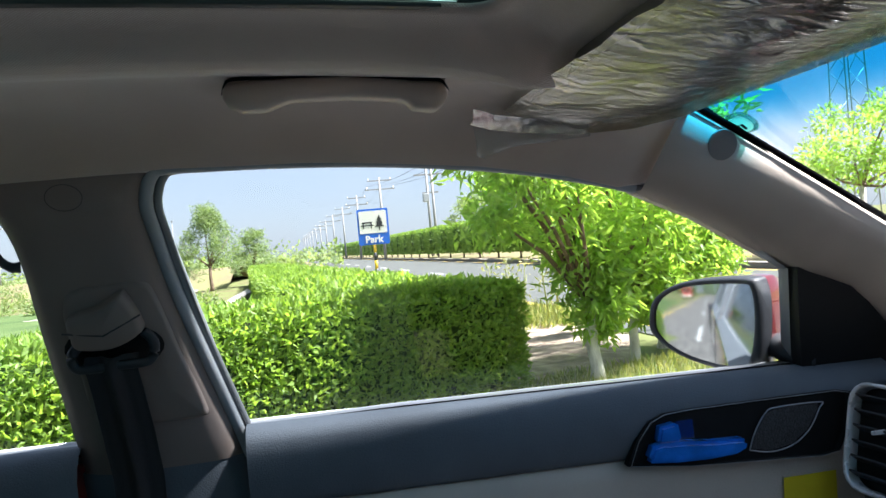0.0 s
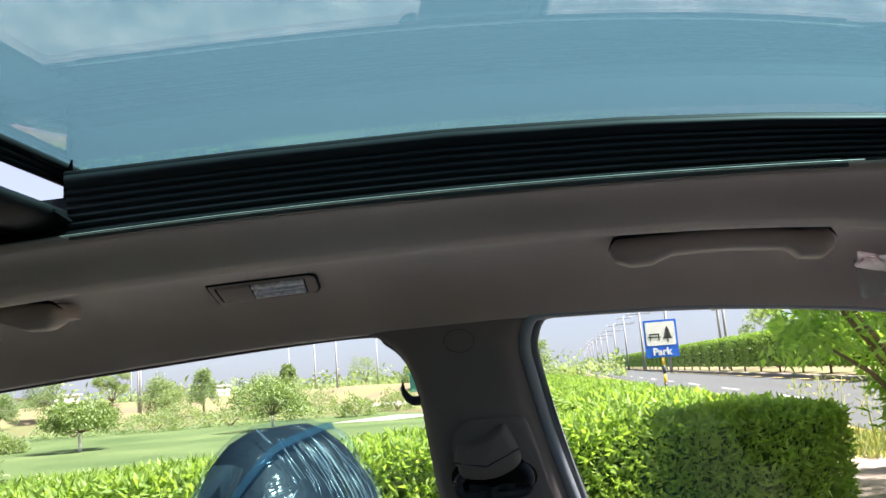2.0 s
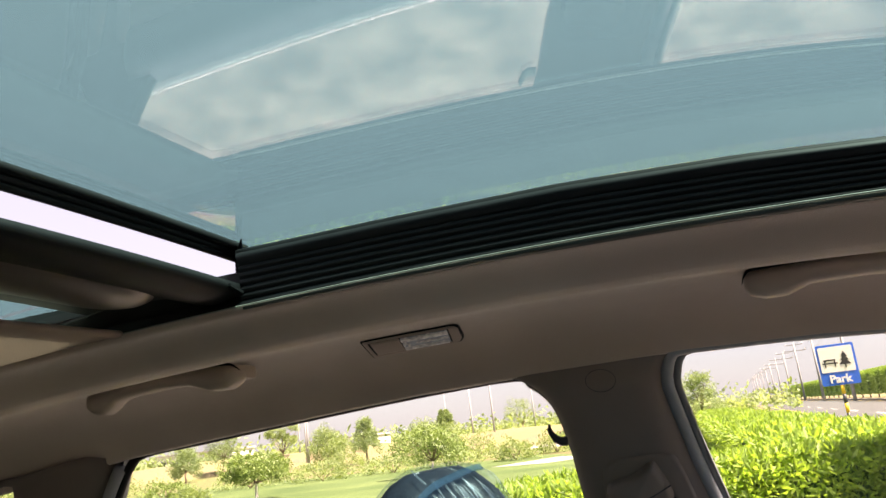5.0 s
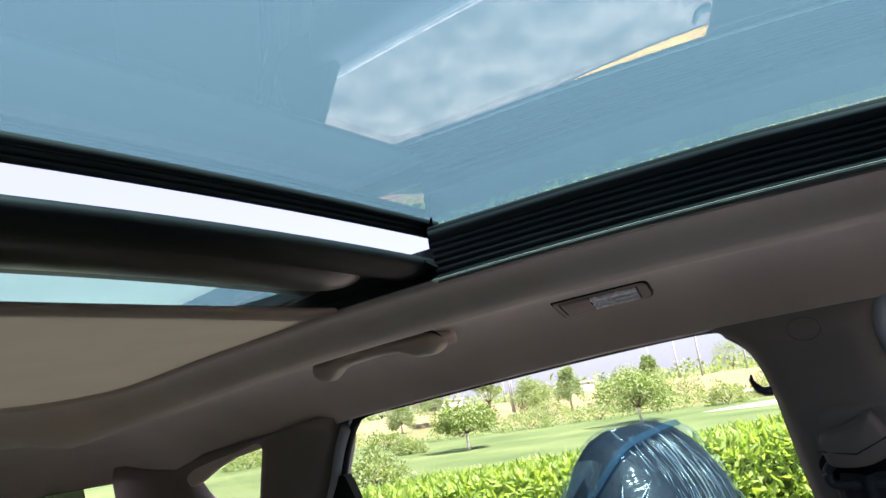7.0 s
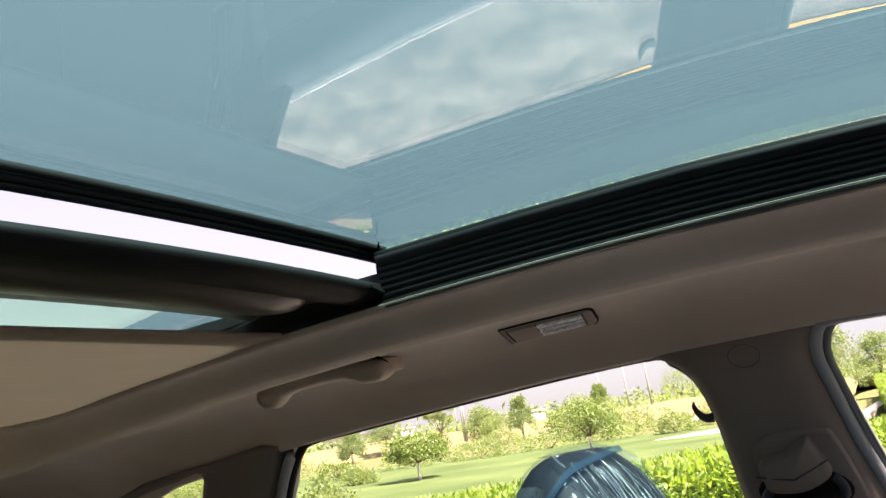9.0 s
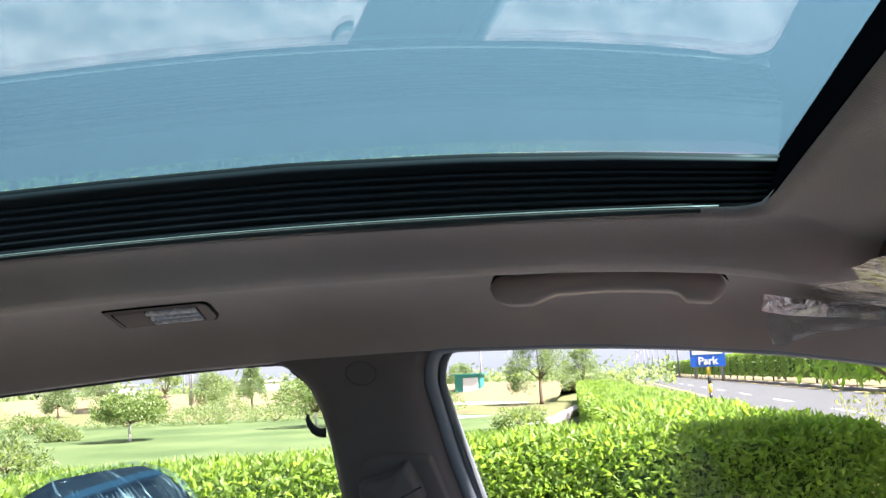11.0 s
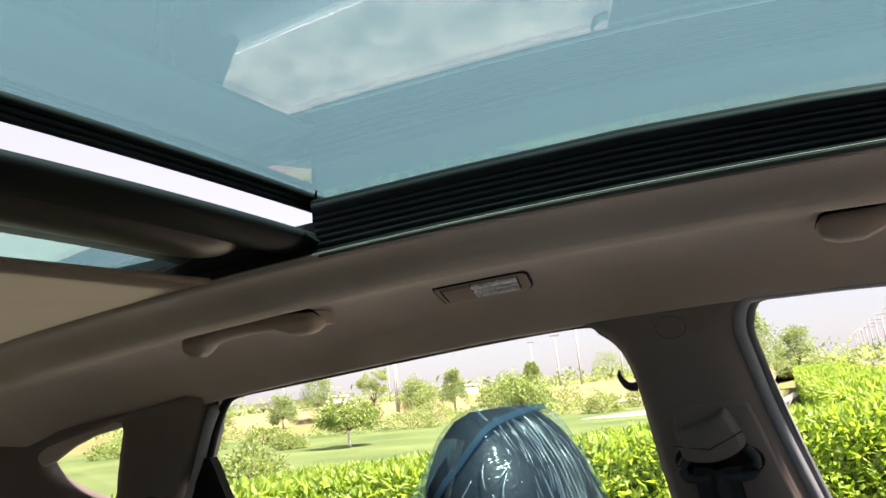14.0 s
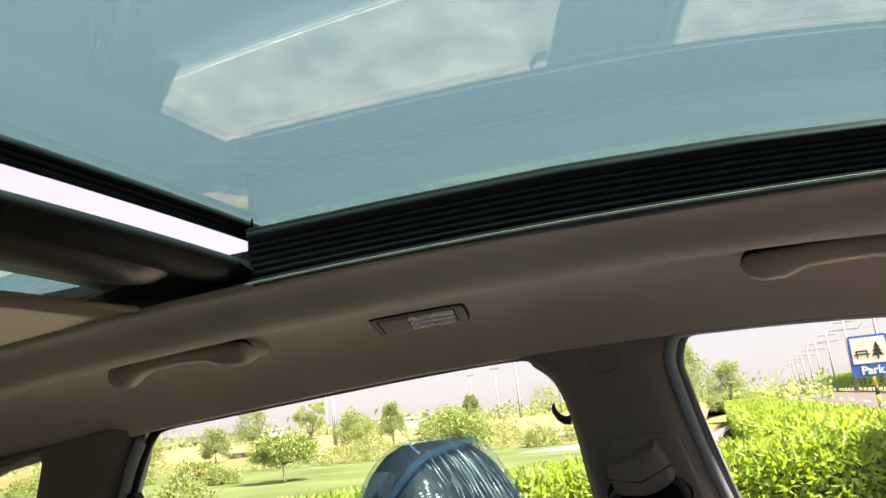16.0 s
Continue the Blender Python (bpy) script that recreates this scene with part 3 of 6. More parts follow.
for left in (True, False):
    F = (lambda p: tuple(p)) if left else flip
    rows = []
    for s, out_y in ((0.0, 0.035), (0.0, 0.004), (0.04, -0.006), (0.16, -0.012), (0.5, -0.016), (0.93, -0.014), (0.99, -0.004), (1.0, 0.012), (1.0, 0.02)):
        rows.append([F((a[0] + (b[0] - a[0]) * s, side_y(a[1] + (b[1] - a[1]) * s) + out_y - 0.05 * max(0, -1.75 - (a[0] + (b[0] - a[0]) * s)), a[1] + (b[1] - a[1]) * s)) for a, b in zip(QW, QO)])
    v, f = loft(rows, closed=True)
    tagged(mesh("rear_quarter_trim", v, f, TRIM), "warm grey panel round the small rear side window", "trim", kind="structure")

A_LOW = [(0.372, 1.022, 1.408), (0.474, 1.042, 1.365), (0.57, 1.063, 1.314), (0.640, 1.078, 1.276), (0.722, 1.092, 1.245), (0.800, 1.116, 1.185), (0.845, 1.13, 1.06)]
A_TOP = [(0.420, 0.985, 1.510), (0.495, 0.990, 1.468), (0.573, 0.990, 1.419), (0.653, 0.990, 1.368), (0.740, 0.990, 1.312), (0.86, 0.995, 1.232), (1.00, 1.0, 1.12)]
for left in (True, False):
    rows = []
    for lo, hi in zip(A_LOW, A_TOP):
        a, b = Vector(lo), Vector(hi)
        row = [a + Vector((0, 0.05, 0))]
        for k in range(9):
            s = k / 8
            p = a.lerp(b, s)
            row.append(p + Vector((-0.01, -0.022, -0.004)) * (1 - abs(2 * s - 1) ** 3))
        row.append(b + Vector((0.02, 0.05, 0.02)))
        rows.append(row if left else [flip(p) for p in row])
    gasket = eased([Vector(p if left else flip(p)) + Vector((0.010, 0.0, 0.004)) for p in A_TOP], 4)
    v, f = tube(gasket, 0.0045, 8)
    tagged(mesh("windscreen_gasket", v, f, MATT_BLACK), "thin black gasket between pillar and windscreen", "seal", kind="structure")
    v, f = loft(rows)
    a_pillar = tagged(mesh("a_pillar_trim", v, f, LIT_TRIM), "warm grey windscreen pillar cover, in a paler lit colour", "pillar trim", kind="structure")
    if left:
        c = Vector((0.468, 0.978, 1.456))
        ring = [(0.019 * math.cos(t), 0.020 * math.sin(t)) for t in np.linspace(0, 2 * math.pi, 20, endpoint=False)]
        slab("round_badge", ring, (0.86, 0.05, -0.5), (0.42, -0.35, 0.80), c, 0.004, material("smoky_grey_plastic", (0.19, 0.172, 0.158), 0.6), a_pillar, "grey oval badge")

# unseen bonnet in front of the windscreen, added to block light from the ground
v, f = shell([[(x, MID + u * (0.84 - 0.05 * (x - 1.15) ** 2), z - 0.05 * u * u) for u in np.linspace(-1, 1, 11)] for x, z in ((1.10, 1.045), (1.35, 1.06), (1.7, 1.03), (2.0, 0.96), (2.15, 0.86), (2.2, 0.5))], (0, 0, -0.02))
tagged(mesh("bonnet", v, f, PAINT), "unseen maroon bonnet, added to block light from the ground", "bonnet", kind="structure")

# ---- floor, tail and lower body, closing the cabin ----
CARPET = material("brown_carpet", (0.095, 0.08, 0.066), 0.95, vary=0.12, scale=12, bump=0.8, bump_scale=300, spec=0.1)
boxed("cabin_floor", (-0.5, MID, 0.36), (3.2, 1.75, 0.04), CARPET, None)
tagged(bpy.data.objects["cabin_floor"], "brown carpeted cabin floor", "floor", kind="structure")
boxed("firewall", (1.05, MID, 0.75), (0.05, 1.75, 0.78), DARK, None)
tagged(bpy.data.objects["firewall"], "dark bulkhead below the dashboard", "bulkhead", kind="structure")
tail = thing("tailgate", (-2.13, MID, 0.36), "dark trimmed tailgate, rear window darkened to cut light", "tailgate")
boxed("lower_panel", (-2.13, MID, 0.74), (0.05, 1.94, 0.76), DARK, tail, 0.01)
v, f = shell([[(-2.13, y, 1.10) for y in (-0.5, 0.28, 1.06)], [(-2.06, y, 1.35) for y in (-0.42, 0.28, 0.98)]], (-0.005, 0, 0))
mesh("window_pane", v, f, DIM_GLASS, tail, "unseen rear window darkened to cut light")

# unseen panels added to close gaps that let light in
for side in (-1, 1):
    panel_box = boxed("rear_side_panel", (-1.74, MID + side * 0.925, 0.69), (0.78, 0.05, 0.68), DARK, None, 0.01)
    tagged(panel_box, "unseen dark side panel, added to close a light gap", "side panel", kind="structure")

STICKER_PALE = material("pale_sticker_paper", (0.85, 0.84, 0.78), 0.6, vary=0.03)
add_through(STICKER_PALE, (0.95, 0.93, 0.85), 0.7)
# windscreen: clear below, with a blue band along its top
screen = thing("windscreen", (0.47, MID, 1.0), "curved clear windscreen with a blue tinted top band", "windscreen")
def screen_row(s):
    return [(0.52 + 0.66 * s - 0.06 * (abs(u) ** 2.2), MID + u * (0.74 + 0.03 * s), 1.532 - 0.50 * s - 0.016 * u * u) for u in np.linspace(-1, 1, 17)]
v, f = shell([screen_row(s) for s in (-0.06, 0.0, 0.04, 0.08, 0.12, 0.16)], (0.004, 0, 0.004))
mesh("tinted_band", v, f, SCREEN_BAND, screen, "blue transparent band")
v, f = shell([screen_row(s) for s in (0.16, 0.4, 0.7, 1.0)], (0.004, 0, 0.004))
mesh("pane", v, f, SCREEN, screen)
for s0 in (-1, 1):
    v, f = shell([[(p[0] - 0.003, p[1], p[2] - 0.003) for p in (screen_row(s)[0 if s0 < 0 else -1], [a + (b - a) * 0.18 for a, b in zip(screen_row(s)[0 if s0 < 0 else -1], screen_row(s)[1 if s0 < 0 else -2])])] for s in np.linspace(0, 1, 12)], (0.001, 0, 0.001))
    mesh("frit_border", v, f, RUBBER, screen, "black printed border")
ring = rounded(0.055, 0.038, 0.018)
sticker = slab("round_sticker", ring, (0, -1, 0.05), (0.78, 0, -0.62), (0.505, 0.990, 1.484), 0.002, glass_material("teal_sticker_rim", (0.36, 0.66, 0.60), 0.03, milk=0.1), screen, "teal-rimmed oval sticker")
slab("pale_field", rounded(0.042, 0.027, 0.013), (0, -1, 0.05), (0.78, 0, -0.62), (0.500, 0.985, 1.481), 0.002, STICKER_PALE, sticker)
for du, dv, a, b in ((-0.006, 0.0, 0.012, 0.004), (0.006, 0.003, 0.005, 0.010)):
    slab("mark", rounded(a, b, 0.0015), (0, -1, 0.05), (0.78, 0, -0.62), (0.497 + dv * 0.8, 0.982 - du, 1.479 - dv * 0.6), 0.001, RUBBER, sticker)

# ---- doors ----
def door(name, label, left, outline, belt, x0, x1, parent_detail=None):
    """A door: window pane within the opening, black run channel, dark upper skin, pale insert, outer maroon skin."""
    F = (lambda p: tuple(p)) if left else flip
    d = thing(name, F(((x0 + x1) / 2, 1.16, 0.36)), label, "car door")
    n = len(outline)
    # pane: the opening's outline on the flank, set outwards
    pane = [(x, side_y(z) + 0.028, z) for x, z in outline]
    c = Vector((sum(p[0] for p in pane) / n, 0, sum(p[2] for p in pane) / n))
    rows = [[F((c.x + (p[0] - c.x) * s, side_y(c.z + (p[2] - c.z) * s) + 0.028 + t, c.z + (p[2] - c.z) * s)) for p in pane] for s, t in ((1.06, 0.0), (0.0, 0.0))]
    v, f = loft(rows, closed=True)
    k = len(v)
    v = v + [(p[0], p[1] + (0.004 if left else -0.004), p[2]) for p in v]
    f = f + [tuple(i + k for i in q)[::-1] for q in f]
    f += [(i, (i + 1) % n, (i + 1) % n + k, i + k) for i in range(n)]
    mesh("window_pane", v, f, WINDOW if left else DIM_GLASS, d, "clear side window" if left else "unseen side window darkened to cut light", smooth=False)
    # outer frame and run channel
    rows = []
    for s, out_y in ((1.0, 0.012), (1.0, 0.036), (1.12, 0.060), (1.12, 0.012)):
        rows.append([F((c.x + (x - c.x) * s, side_y(c.z + (z - c.z) * s) + out_y, c.z + (z - c.z) * s)) for x, z in outline])
    v, f = loft(rows, closed=True)
    mesh("window_frame", v, f, SEAL_DARK if left else RUBBER, d, "black rubber window channel", smooth=False)
    # inner skins
    xs = np.linspace(x0, x1, 14)
    def skin(prof):
        return [[F((x, side_y(1.137) + dy, z + lerp([x0, x1], [belt[0], belt[1]], x) - 1.137)) for dy, z in prof] for x in xs]
    v, f = loft(skin([(0.030, 1.128), (0.012, 1.137), (-0.006, 1.136), (-0.020, 1.130), (-0.030, 1.118), (-0.036, 1.10), (-0.034, 1.07), (-0.026, 1.042), (-0.020, 1.032), (0.0, 1.028)]))
    mesh("upper_skin", v, f, DOOR_DARK, d, "soft dark blue-grey upper panel")
    v, f = loft(skin([(0.0, 1.030), (-0.018, 1.028), (-0.022, 1.00), (-0.020, 0.95), (-0.03, 0.90), (-0.06, 0.87), (-0.06, 0.80), (-0.02, 0.74), (-0.02, 0.40)]))
    mesh("pale_insert", v, f, BEIGE, d, "beige leatherette insert")
    v, f = tube([F((x, side_y(1.137) + 0.040, lerp([x0, x1], [belt[0], belt[1]], x) - 0.0015)) for x in xs], 0.0018, 8)
    mesh("belt_moulding", v, f, SILVER, d, "bright strip along the window's foot")
    v, f = loft(skin([(0.036, 1.13), (0.075, 1.10), (0.10, 0.9), (0.10, 0.6), (0.07, 0.36)]))
    mesh("outer_skin", v, f, PAINT, d, "maroon paint")
    return d


FW = [(-0.168, 1.137), (-0.197, 1.257), (-0.222, 1.368), (-0.240, 1.450), (-0.236, 1.466), (-0.222, 1.474), (-0.138, 1.476), (-0.047, 1.473), (0.047, 1.465), (0.154, 1.455), (0.266, 1.436), (0.378, 1.407), (0.474, 1.366), (0.57, 1.315), (0.624, 1.279), (0.660, 1.128), (0.5, 1.130), (0.284, 1.134), (0.035, 1.138)]
RW = [(-0.372, 1.137), (-0.385, 1.298), (-0.385, 1.40), (-0.388, 1.446), (-0.40, 1.468), (-0.47, 1.470), (-0.59, 1.464), (-0.74, 1.454), (-0.97, 1.437), (-1.165, 1.421), (-1.207, 1.36), (-1.252, 1.305), (-1.285, 1.149), (-0.9, 1.141)]
front_door = door("front_door", "passenger front door, dark upper skin over beige insert", True, FW, (1.139, 1.124), -0.168, 0.80)
rear_door = door("rear_door", "rear passenger door with dark upper skin and clear window", True, RW, (1.146, 1.138), -1.25, -0.375)
door("front_door", "driver's door, dark upper skin over beige insert", False, FW, (1.139, 1.124), -0.168, 0.80)
door("rear_door", "rear door behind the driver, dark skin and darkened window", False, RW, (1.146, 1.138), -1.25, -0.375)

# quarter windows
for left in (True, False):
    F = (lambda p: tuple(p)) if left else flip
    q = thing("quarter_window", F((-1.55, 1.10, 1.23)), "small fixed rear side window", "window")
    pts = [(-1.39, 1.42), (-1.53, 1.20), (-1.60, 1.19), (-1.77, 1.25), (-1.77, 1.37), (-1.62, 1.41)]
    v = [F((x, side_y(z) + 0.05, z)) for x, z in pts] + [F((x, side_y(z) + 0.054, z)) for x, z in pts]
    f = [tuple(range(6)), tuple(range(11, 5, -1))] + [(i, (i + 1) % 6, (i + 1) % 6 + 6, i + 6) for i in range(6)]
    mesh("window_pane", v, f, WINDOW if left else DIM_GLASS, q, smooth=False)

# grey and black seals beside the centre pillar
zs = [1.02, 1.11, 1.229, 1.328, 1.40, 1.435, 1.455, 1.468, 1.476]
edge = [(lerp(*B_FRONT, z), side_y(z), z) for z in zs] + [(x, side_y(top_z(x)), top_z(x) + 0.002) for x in (-0.18, -0.10, 0.0, 0.1, 0.2, 0.3, 0.36)]
v, f = tube(eased([(x + 0.007, y + 0.010, z) for x, y, z in edge]), 0.0085, 8)
tagged(mesh("door_seal", v, f, SEAL), "grey rubber door seal along the pillar", "seal", kind="structure")
v, f = tube(eased([(x + 0.019, y + 0.018, z - 0.002) for x, y, z in edge]), 0.0055, 8)
tagged(mesh("door_seal", v, f, SEAL_DARK), "dark grey rubber door seal along the pillar", "seal", kind="structure")
zs = [1.02, 1.102, 1.298, 1.378, 1.410, 1.44, 1.458]
edge = [(lerp(*B_REAR, z) + 0.006, side_y(z) + 0.016, z) for z in zs] + [(x, side_y(top_z(x)) + 0.014, top_z(x) + 0.002) for x in (-0.45, -0.6, -0.8, -1.0, -1.12)] + [(-1.158, side_y(1.40) + 0.008, 1.405), (-1.198, side_y(1.36) + 0.006, 1.36), (-1.252, side_y(1.29) + 0.004, 1.29), (-1.345, side_y(1.18), 1.18), (-1.41, side_y(1.08), 1.08)]
v, f = tube(eased(edge), 0.008, 8)
tagged(mesh("door_seal", v, f, RUBBER), "black rubber seal round the rear door opening", "seal", kind="structure")
v, f = tube(eased([(x - 0.014, y - 0.006, z) for x, y, z in edge[-5:]]), 0.012, 8)
tagged(mesh("door_seal", v, f, SEAL), "grey rubber seal along the rear pillar", "seal", kind="structure")
# black corner piece at the rear of the rear door window
v, f = shell([[(a, side_y(z) - d, z), ((a + b) / 2, side_y(z) - d - 0.008, z), (b, side_y(z) - d, z)] for z, a, b, d in ((1.05, -1.44, -1.178, 0.014), (1.14, -1.395, -1.198, 0.012), (1.185, -1.36, -1.206, 0.011), (1.25, -1.300, -1.213, 0.010), (1.30, -1.246, -1.217, 0.009), (1.314, -1.232, -1.221, 0.008))], (0, 0.02, 0))
mesh("corner_cover", v, f, RUBBER, rear_door, "black corner cover")

# ---- sunroof ----
def glass_z(x, y):
    """Underside of the front glass, which stands open at its rear edge, above the roof."""
    return 1.6225 -0.1319 * x -0.1951 * x ** 2 -0.1021 * x ** 3 + 0.011 - 0.05 * (y - MID) ** 2


def glass_side(x):
    """How far out the top of the side curtain meets the glass."""
    return lerp([-0.75, -0.35, 0.0, 0.12, 0.2], [0.750, 0.752, 0.746, 0.738, 0.73], x)


sunroof = thing("panoramic_sunroof", (-0.3, MID, 1.55), "tilted panoramic glass sunroof with black ribbed seals", "sunroof")
ys = np.linspace(MID - 0.50, MID + 0.50, 23)
v, f = shell([[(x, y, glass_z(x, y)) for y in ys] for x in np.linspace(0.17, -0.722, 25)], (0, 0, 0.005))
mesh("front_glass", v, f, ROOF_GLASS, sunroof, "grey-green tinted front roof glass")
ys = np.linspace(MID - 0.425, MID + 0.425, 19)
v, f = shell([[(x, y, 1.618 - 0.03 * (x + 0.8) ** 2 - 0.06 * max(0, -0.8 - x) + 0.02 * (1 - ((y - MID) / 0.41) ** 2)) for y in ys] for x in np.linspace(-0.77, -1.52, 12)], (0, 0, 0.005))
mesh("rear_glass", v, f, ROOF_GLASS, sunroof, "grey-green tinted rear roof glass")


CURTAIN_X = [-0.70, -0.62, -0.47, -0.28, -0.12, 0.0, 0.12, 0.16]
CURTAIN_Z = [1.633, 1.632, 1.631, 1.627, 1.617, 1.605, 1.589, 1.581]


def ribbed(left):
    """The folded side curtain between lining and glass."""
    F = (lambda p: tuple(p)) if left else flip
    rows = []
    for x in np.linspace(0.112, -0.665, 42):
        z0, z1 = lip_z(x) + 0.004, lerp(CURTAIN_X, CURTAIN_Z, x)
        row = []
        for k in range(73):
            s = k / 72
            wave = 0.0052 * abs(math.sin(s * 6 / 0.74 * math.pi)) ** 0.6 if s < 0.74 else 0.004 + 0.004 * math.sin((s - 0.74) / 0.26 * math.pi)
            row.append(F((x, 0.697 - wave - 0.004 * s, z0 + (z1 - z0) * s)))
        xo = -0.12 + (x + 0.12) * 1.08
        row.append(F((xo, glass_side(xo), glass_z(xo, glass_side(xo)) - 0.001)))
        rows.append(row)
    return loft(rows)


for left in (True, False):
    v, f = ribbed(left)
    mesh("ribbed_seal", v, f, RIB, sunroof, "black ribbed rubber curtain")
    F = (lambda p: tuple(p)) if left else flip
    v, f = tube([F((x, 0.693, lerp(CURTAIN_X, CURTAIN_Z, x) - 0.003)) for x in np.linspace(0.114, -0.667, 24)], 0.0060, 8)
    mesh("edge_seal", v, f, RUBBER, sunroof, "black glass edge seal")
    v, f = shell([[F((x, 0.692, lip_z(x) + 0.004)), F((x, 0.705, 1.612))] for x in np.linspace(-0.64, -1.46, 12)], (0, 0.004 if left else -0.004, 0))
    mesh("side_frame", v, f, RUBBER, sunroof)
    v, f = tube([F((x, 0.6885, lip_z(x) + 0.0045)) for x in np.linspace(0.068, -1.28, 50)], 0.0009, 6)
    mesh("lip_welt", v, f, WELT, sunroof, "thin pale welt along the lining's edge")
    v, f = tube([F((x, 0.691, lip_z(x) + 0.0065)) for x in np.linspace(0.05, -1.28, 50)], 0.0012, 6)
    mesh("lip_seal", v, f, RUBBER, sunroof)
    v, f = shell([[F((x, 0.6880, lip_z(x) + 0.0024)), F((x, 0.6878, lip_z(x) - 0.0002)), F((x, 0.690, lip_z(x) - 0.0013 * q)), F((x, 0.697, lip_z(x) - 0.0006 - 0.0013 * q))] for x in np.linspace(0.055, -0.66, 36) for q in (lerp([-0.66, -0.3, -0.1, 0.055], [0.05, 0.8, 1.0, 0.05], x),)], (0, 0, 0.0006))
    mesh("lip_trim", v, f, LIP_TRIM, sunroof, "soft grey-green edge trim of the lining")
    # black plate added to hide a bright patch of roof behind the curtain
    v, f = shell([[F((-0.668, 0.701, z)), F((-0.722, 0.762, z))] for z in (1.596, 1.650)], (0.002, 0, 0))
    mesh("blocking_plate", v, f, MATT_BLACK, sunroof)
    # slide rail at the joint of the two glasses
    v, f = shell([[F((-0.66, 0.668, 1.588)), F((-0.66, 0.70, 1.580))], [F((-0.80, 0.652, 1.588)), F((-0.80, 0.70, 1.575))], [F((-0.96, 0.688, 1.583)), F((-0.96, 0.70, 1.572))]], (0, 0, 0.003))
    mesh("slide_rail", v, f, RUBBER, sunroof, "dark slide rail")
# front wall of the opening
v, f = shell([[(0.1045 - 0.008 * ((y - MID) / 0.4) ** 2, y, 1.5615 - 0.010 * ((y - MID) / 0.4) ** 2), (0.130 - 0.006 * ((y - MID) / 0.4) ** 2, MID + (y - MID) * 1.12, glass_z(0.13, y) + 0.001)] for y in np.linspace(MID - 0.41, MID + 0.41, 21)], (0.006, 0, 0))
mesh("front_seal", v, f, MATT_BLACK, sunroof)
# beam across the middle: a rounded underside with a raised front flange
beam = []
for y in np.linspace(MID - 0.41, MID + 0.41, 25):
    c = 0.012 * (1 - ((y - MID) / 0.41) ** 2)
    beam.append([(x, y, z + c) for x, z in ((-0.664, 1.594), (-0.663, 1.587), (-0.670, 1.581), (-0.684, 1.5765), (-0.702, 1.5755), (-0.722, 1.579), (-0.745, 1.585), (-0.872, 1.587), (-0.878, 1.593), (-0.872, 1.600), (-0.70, 1.598))])
v, f = loft(beam, closed=True)
v, f = caps(beam, v, f)
carrier = mesh("cross_beam", v, f, RUBBER, sunroof, "black beam between the two glasses")
beam = []
for y in np.linspace(-0.380, 0.380, 61):
    k = math.sqrt(max(0.0, 1 - (max(0, abs(y) - 0.31) / 0.0705) ** 2))
    c = 0.012 * (1 - (y / 0.41) ** 2)
    beam.append([(-0.782 + (p[0] + 0.782) * (0.15 + 0.85 * k), MID + y, 1.5865 - (1.5865 - p[2]) * k + c) for p in eased([(-0.726, 0, 1.590), (-0.735, 0, 1.580), (-0.750, 0, 1.5745), (-0.77, 0, 1.572), (-0.795, 0, 1.573), (-0.820, 0, 1.579), (-0.842, 0, 1.590)], 3)])
v, f = loft(beam)
mesh("beam_cover", v, f, BAR, carrier, "satin bronze-grey rounded cover")
for dx, z, r in ((-0.696, 1.652, 0.005), (-0.701, 1.645, 0.004), (-0.705, 1.639, 0.0045), (-0.716, 1.650, 0.007)):
    v, f = tube([(dx, y, z + 0.011 - 0.05 * (y - MID) ** 2) for y in np.linspace(MID - 0.47, MID + 0.47, 21)], r, 8)
    mesh("rear_edge_seal", v, f, RUBBER, sunroof)

shade = thing("roof_sunshade", (-1.1, MID, 1.53), "beige woven roller sunshade, mostly drawn back", "sunshade")
def shade_z(x):
    return lip_z(x) + 0.003
v, f = shell([[(x - 0.026 * (1 - ((y - MID) / 0.41) ** 2) * (x + 1.47) / 0.62, y, shade_z(x) + 0.004 * (1 - ((y - MID) / 0.42) ** 2)) for y in np.linspace(MID - 0.412, MID + 0.412, 15)] for x in np.linspace(-0.848, -1.47, 12)], (0, 0, 0.004))
mesh("cloth", v, f, SHADE_CLOTH, shade)
v, f = tube([(-0.842 - 0.026 * (1 - ((y - MID) / 0.41) ** 2), y, shade_z(-0.85) + 0.002 + 0.004 * (1 - ((y - MID) / 0.42) ** 2)) for y in np.linspace(MID - 0.408, MID + 0.408, 15)], 0.010, 10, 0.45)
mesh("front_bar", v, f, SHADE_CLOTH, shade, "cloth-wrapped pull bar")

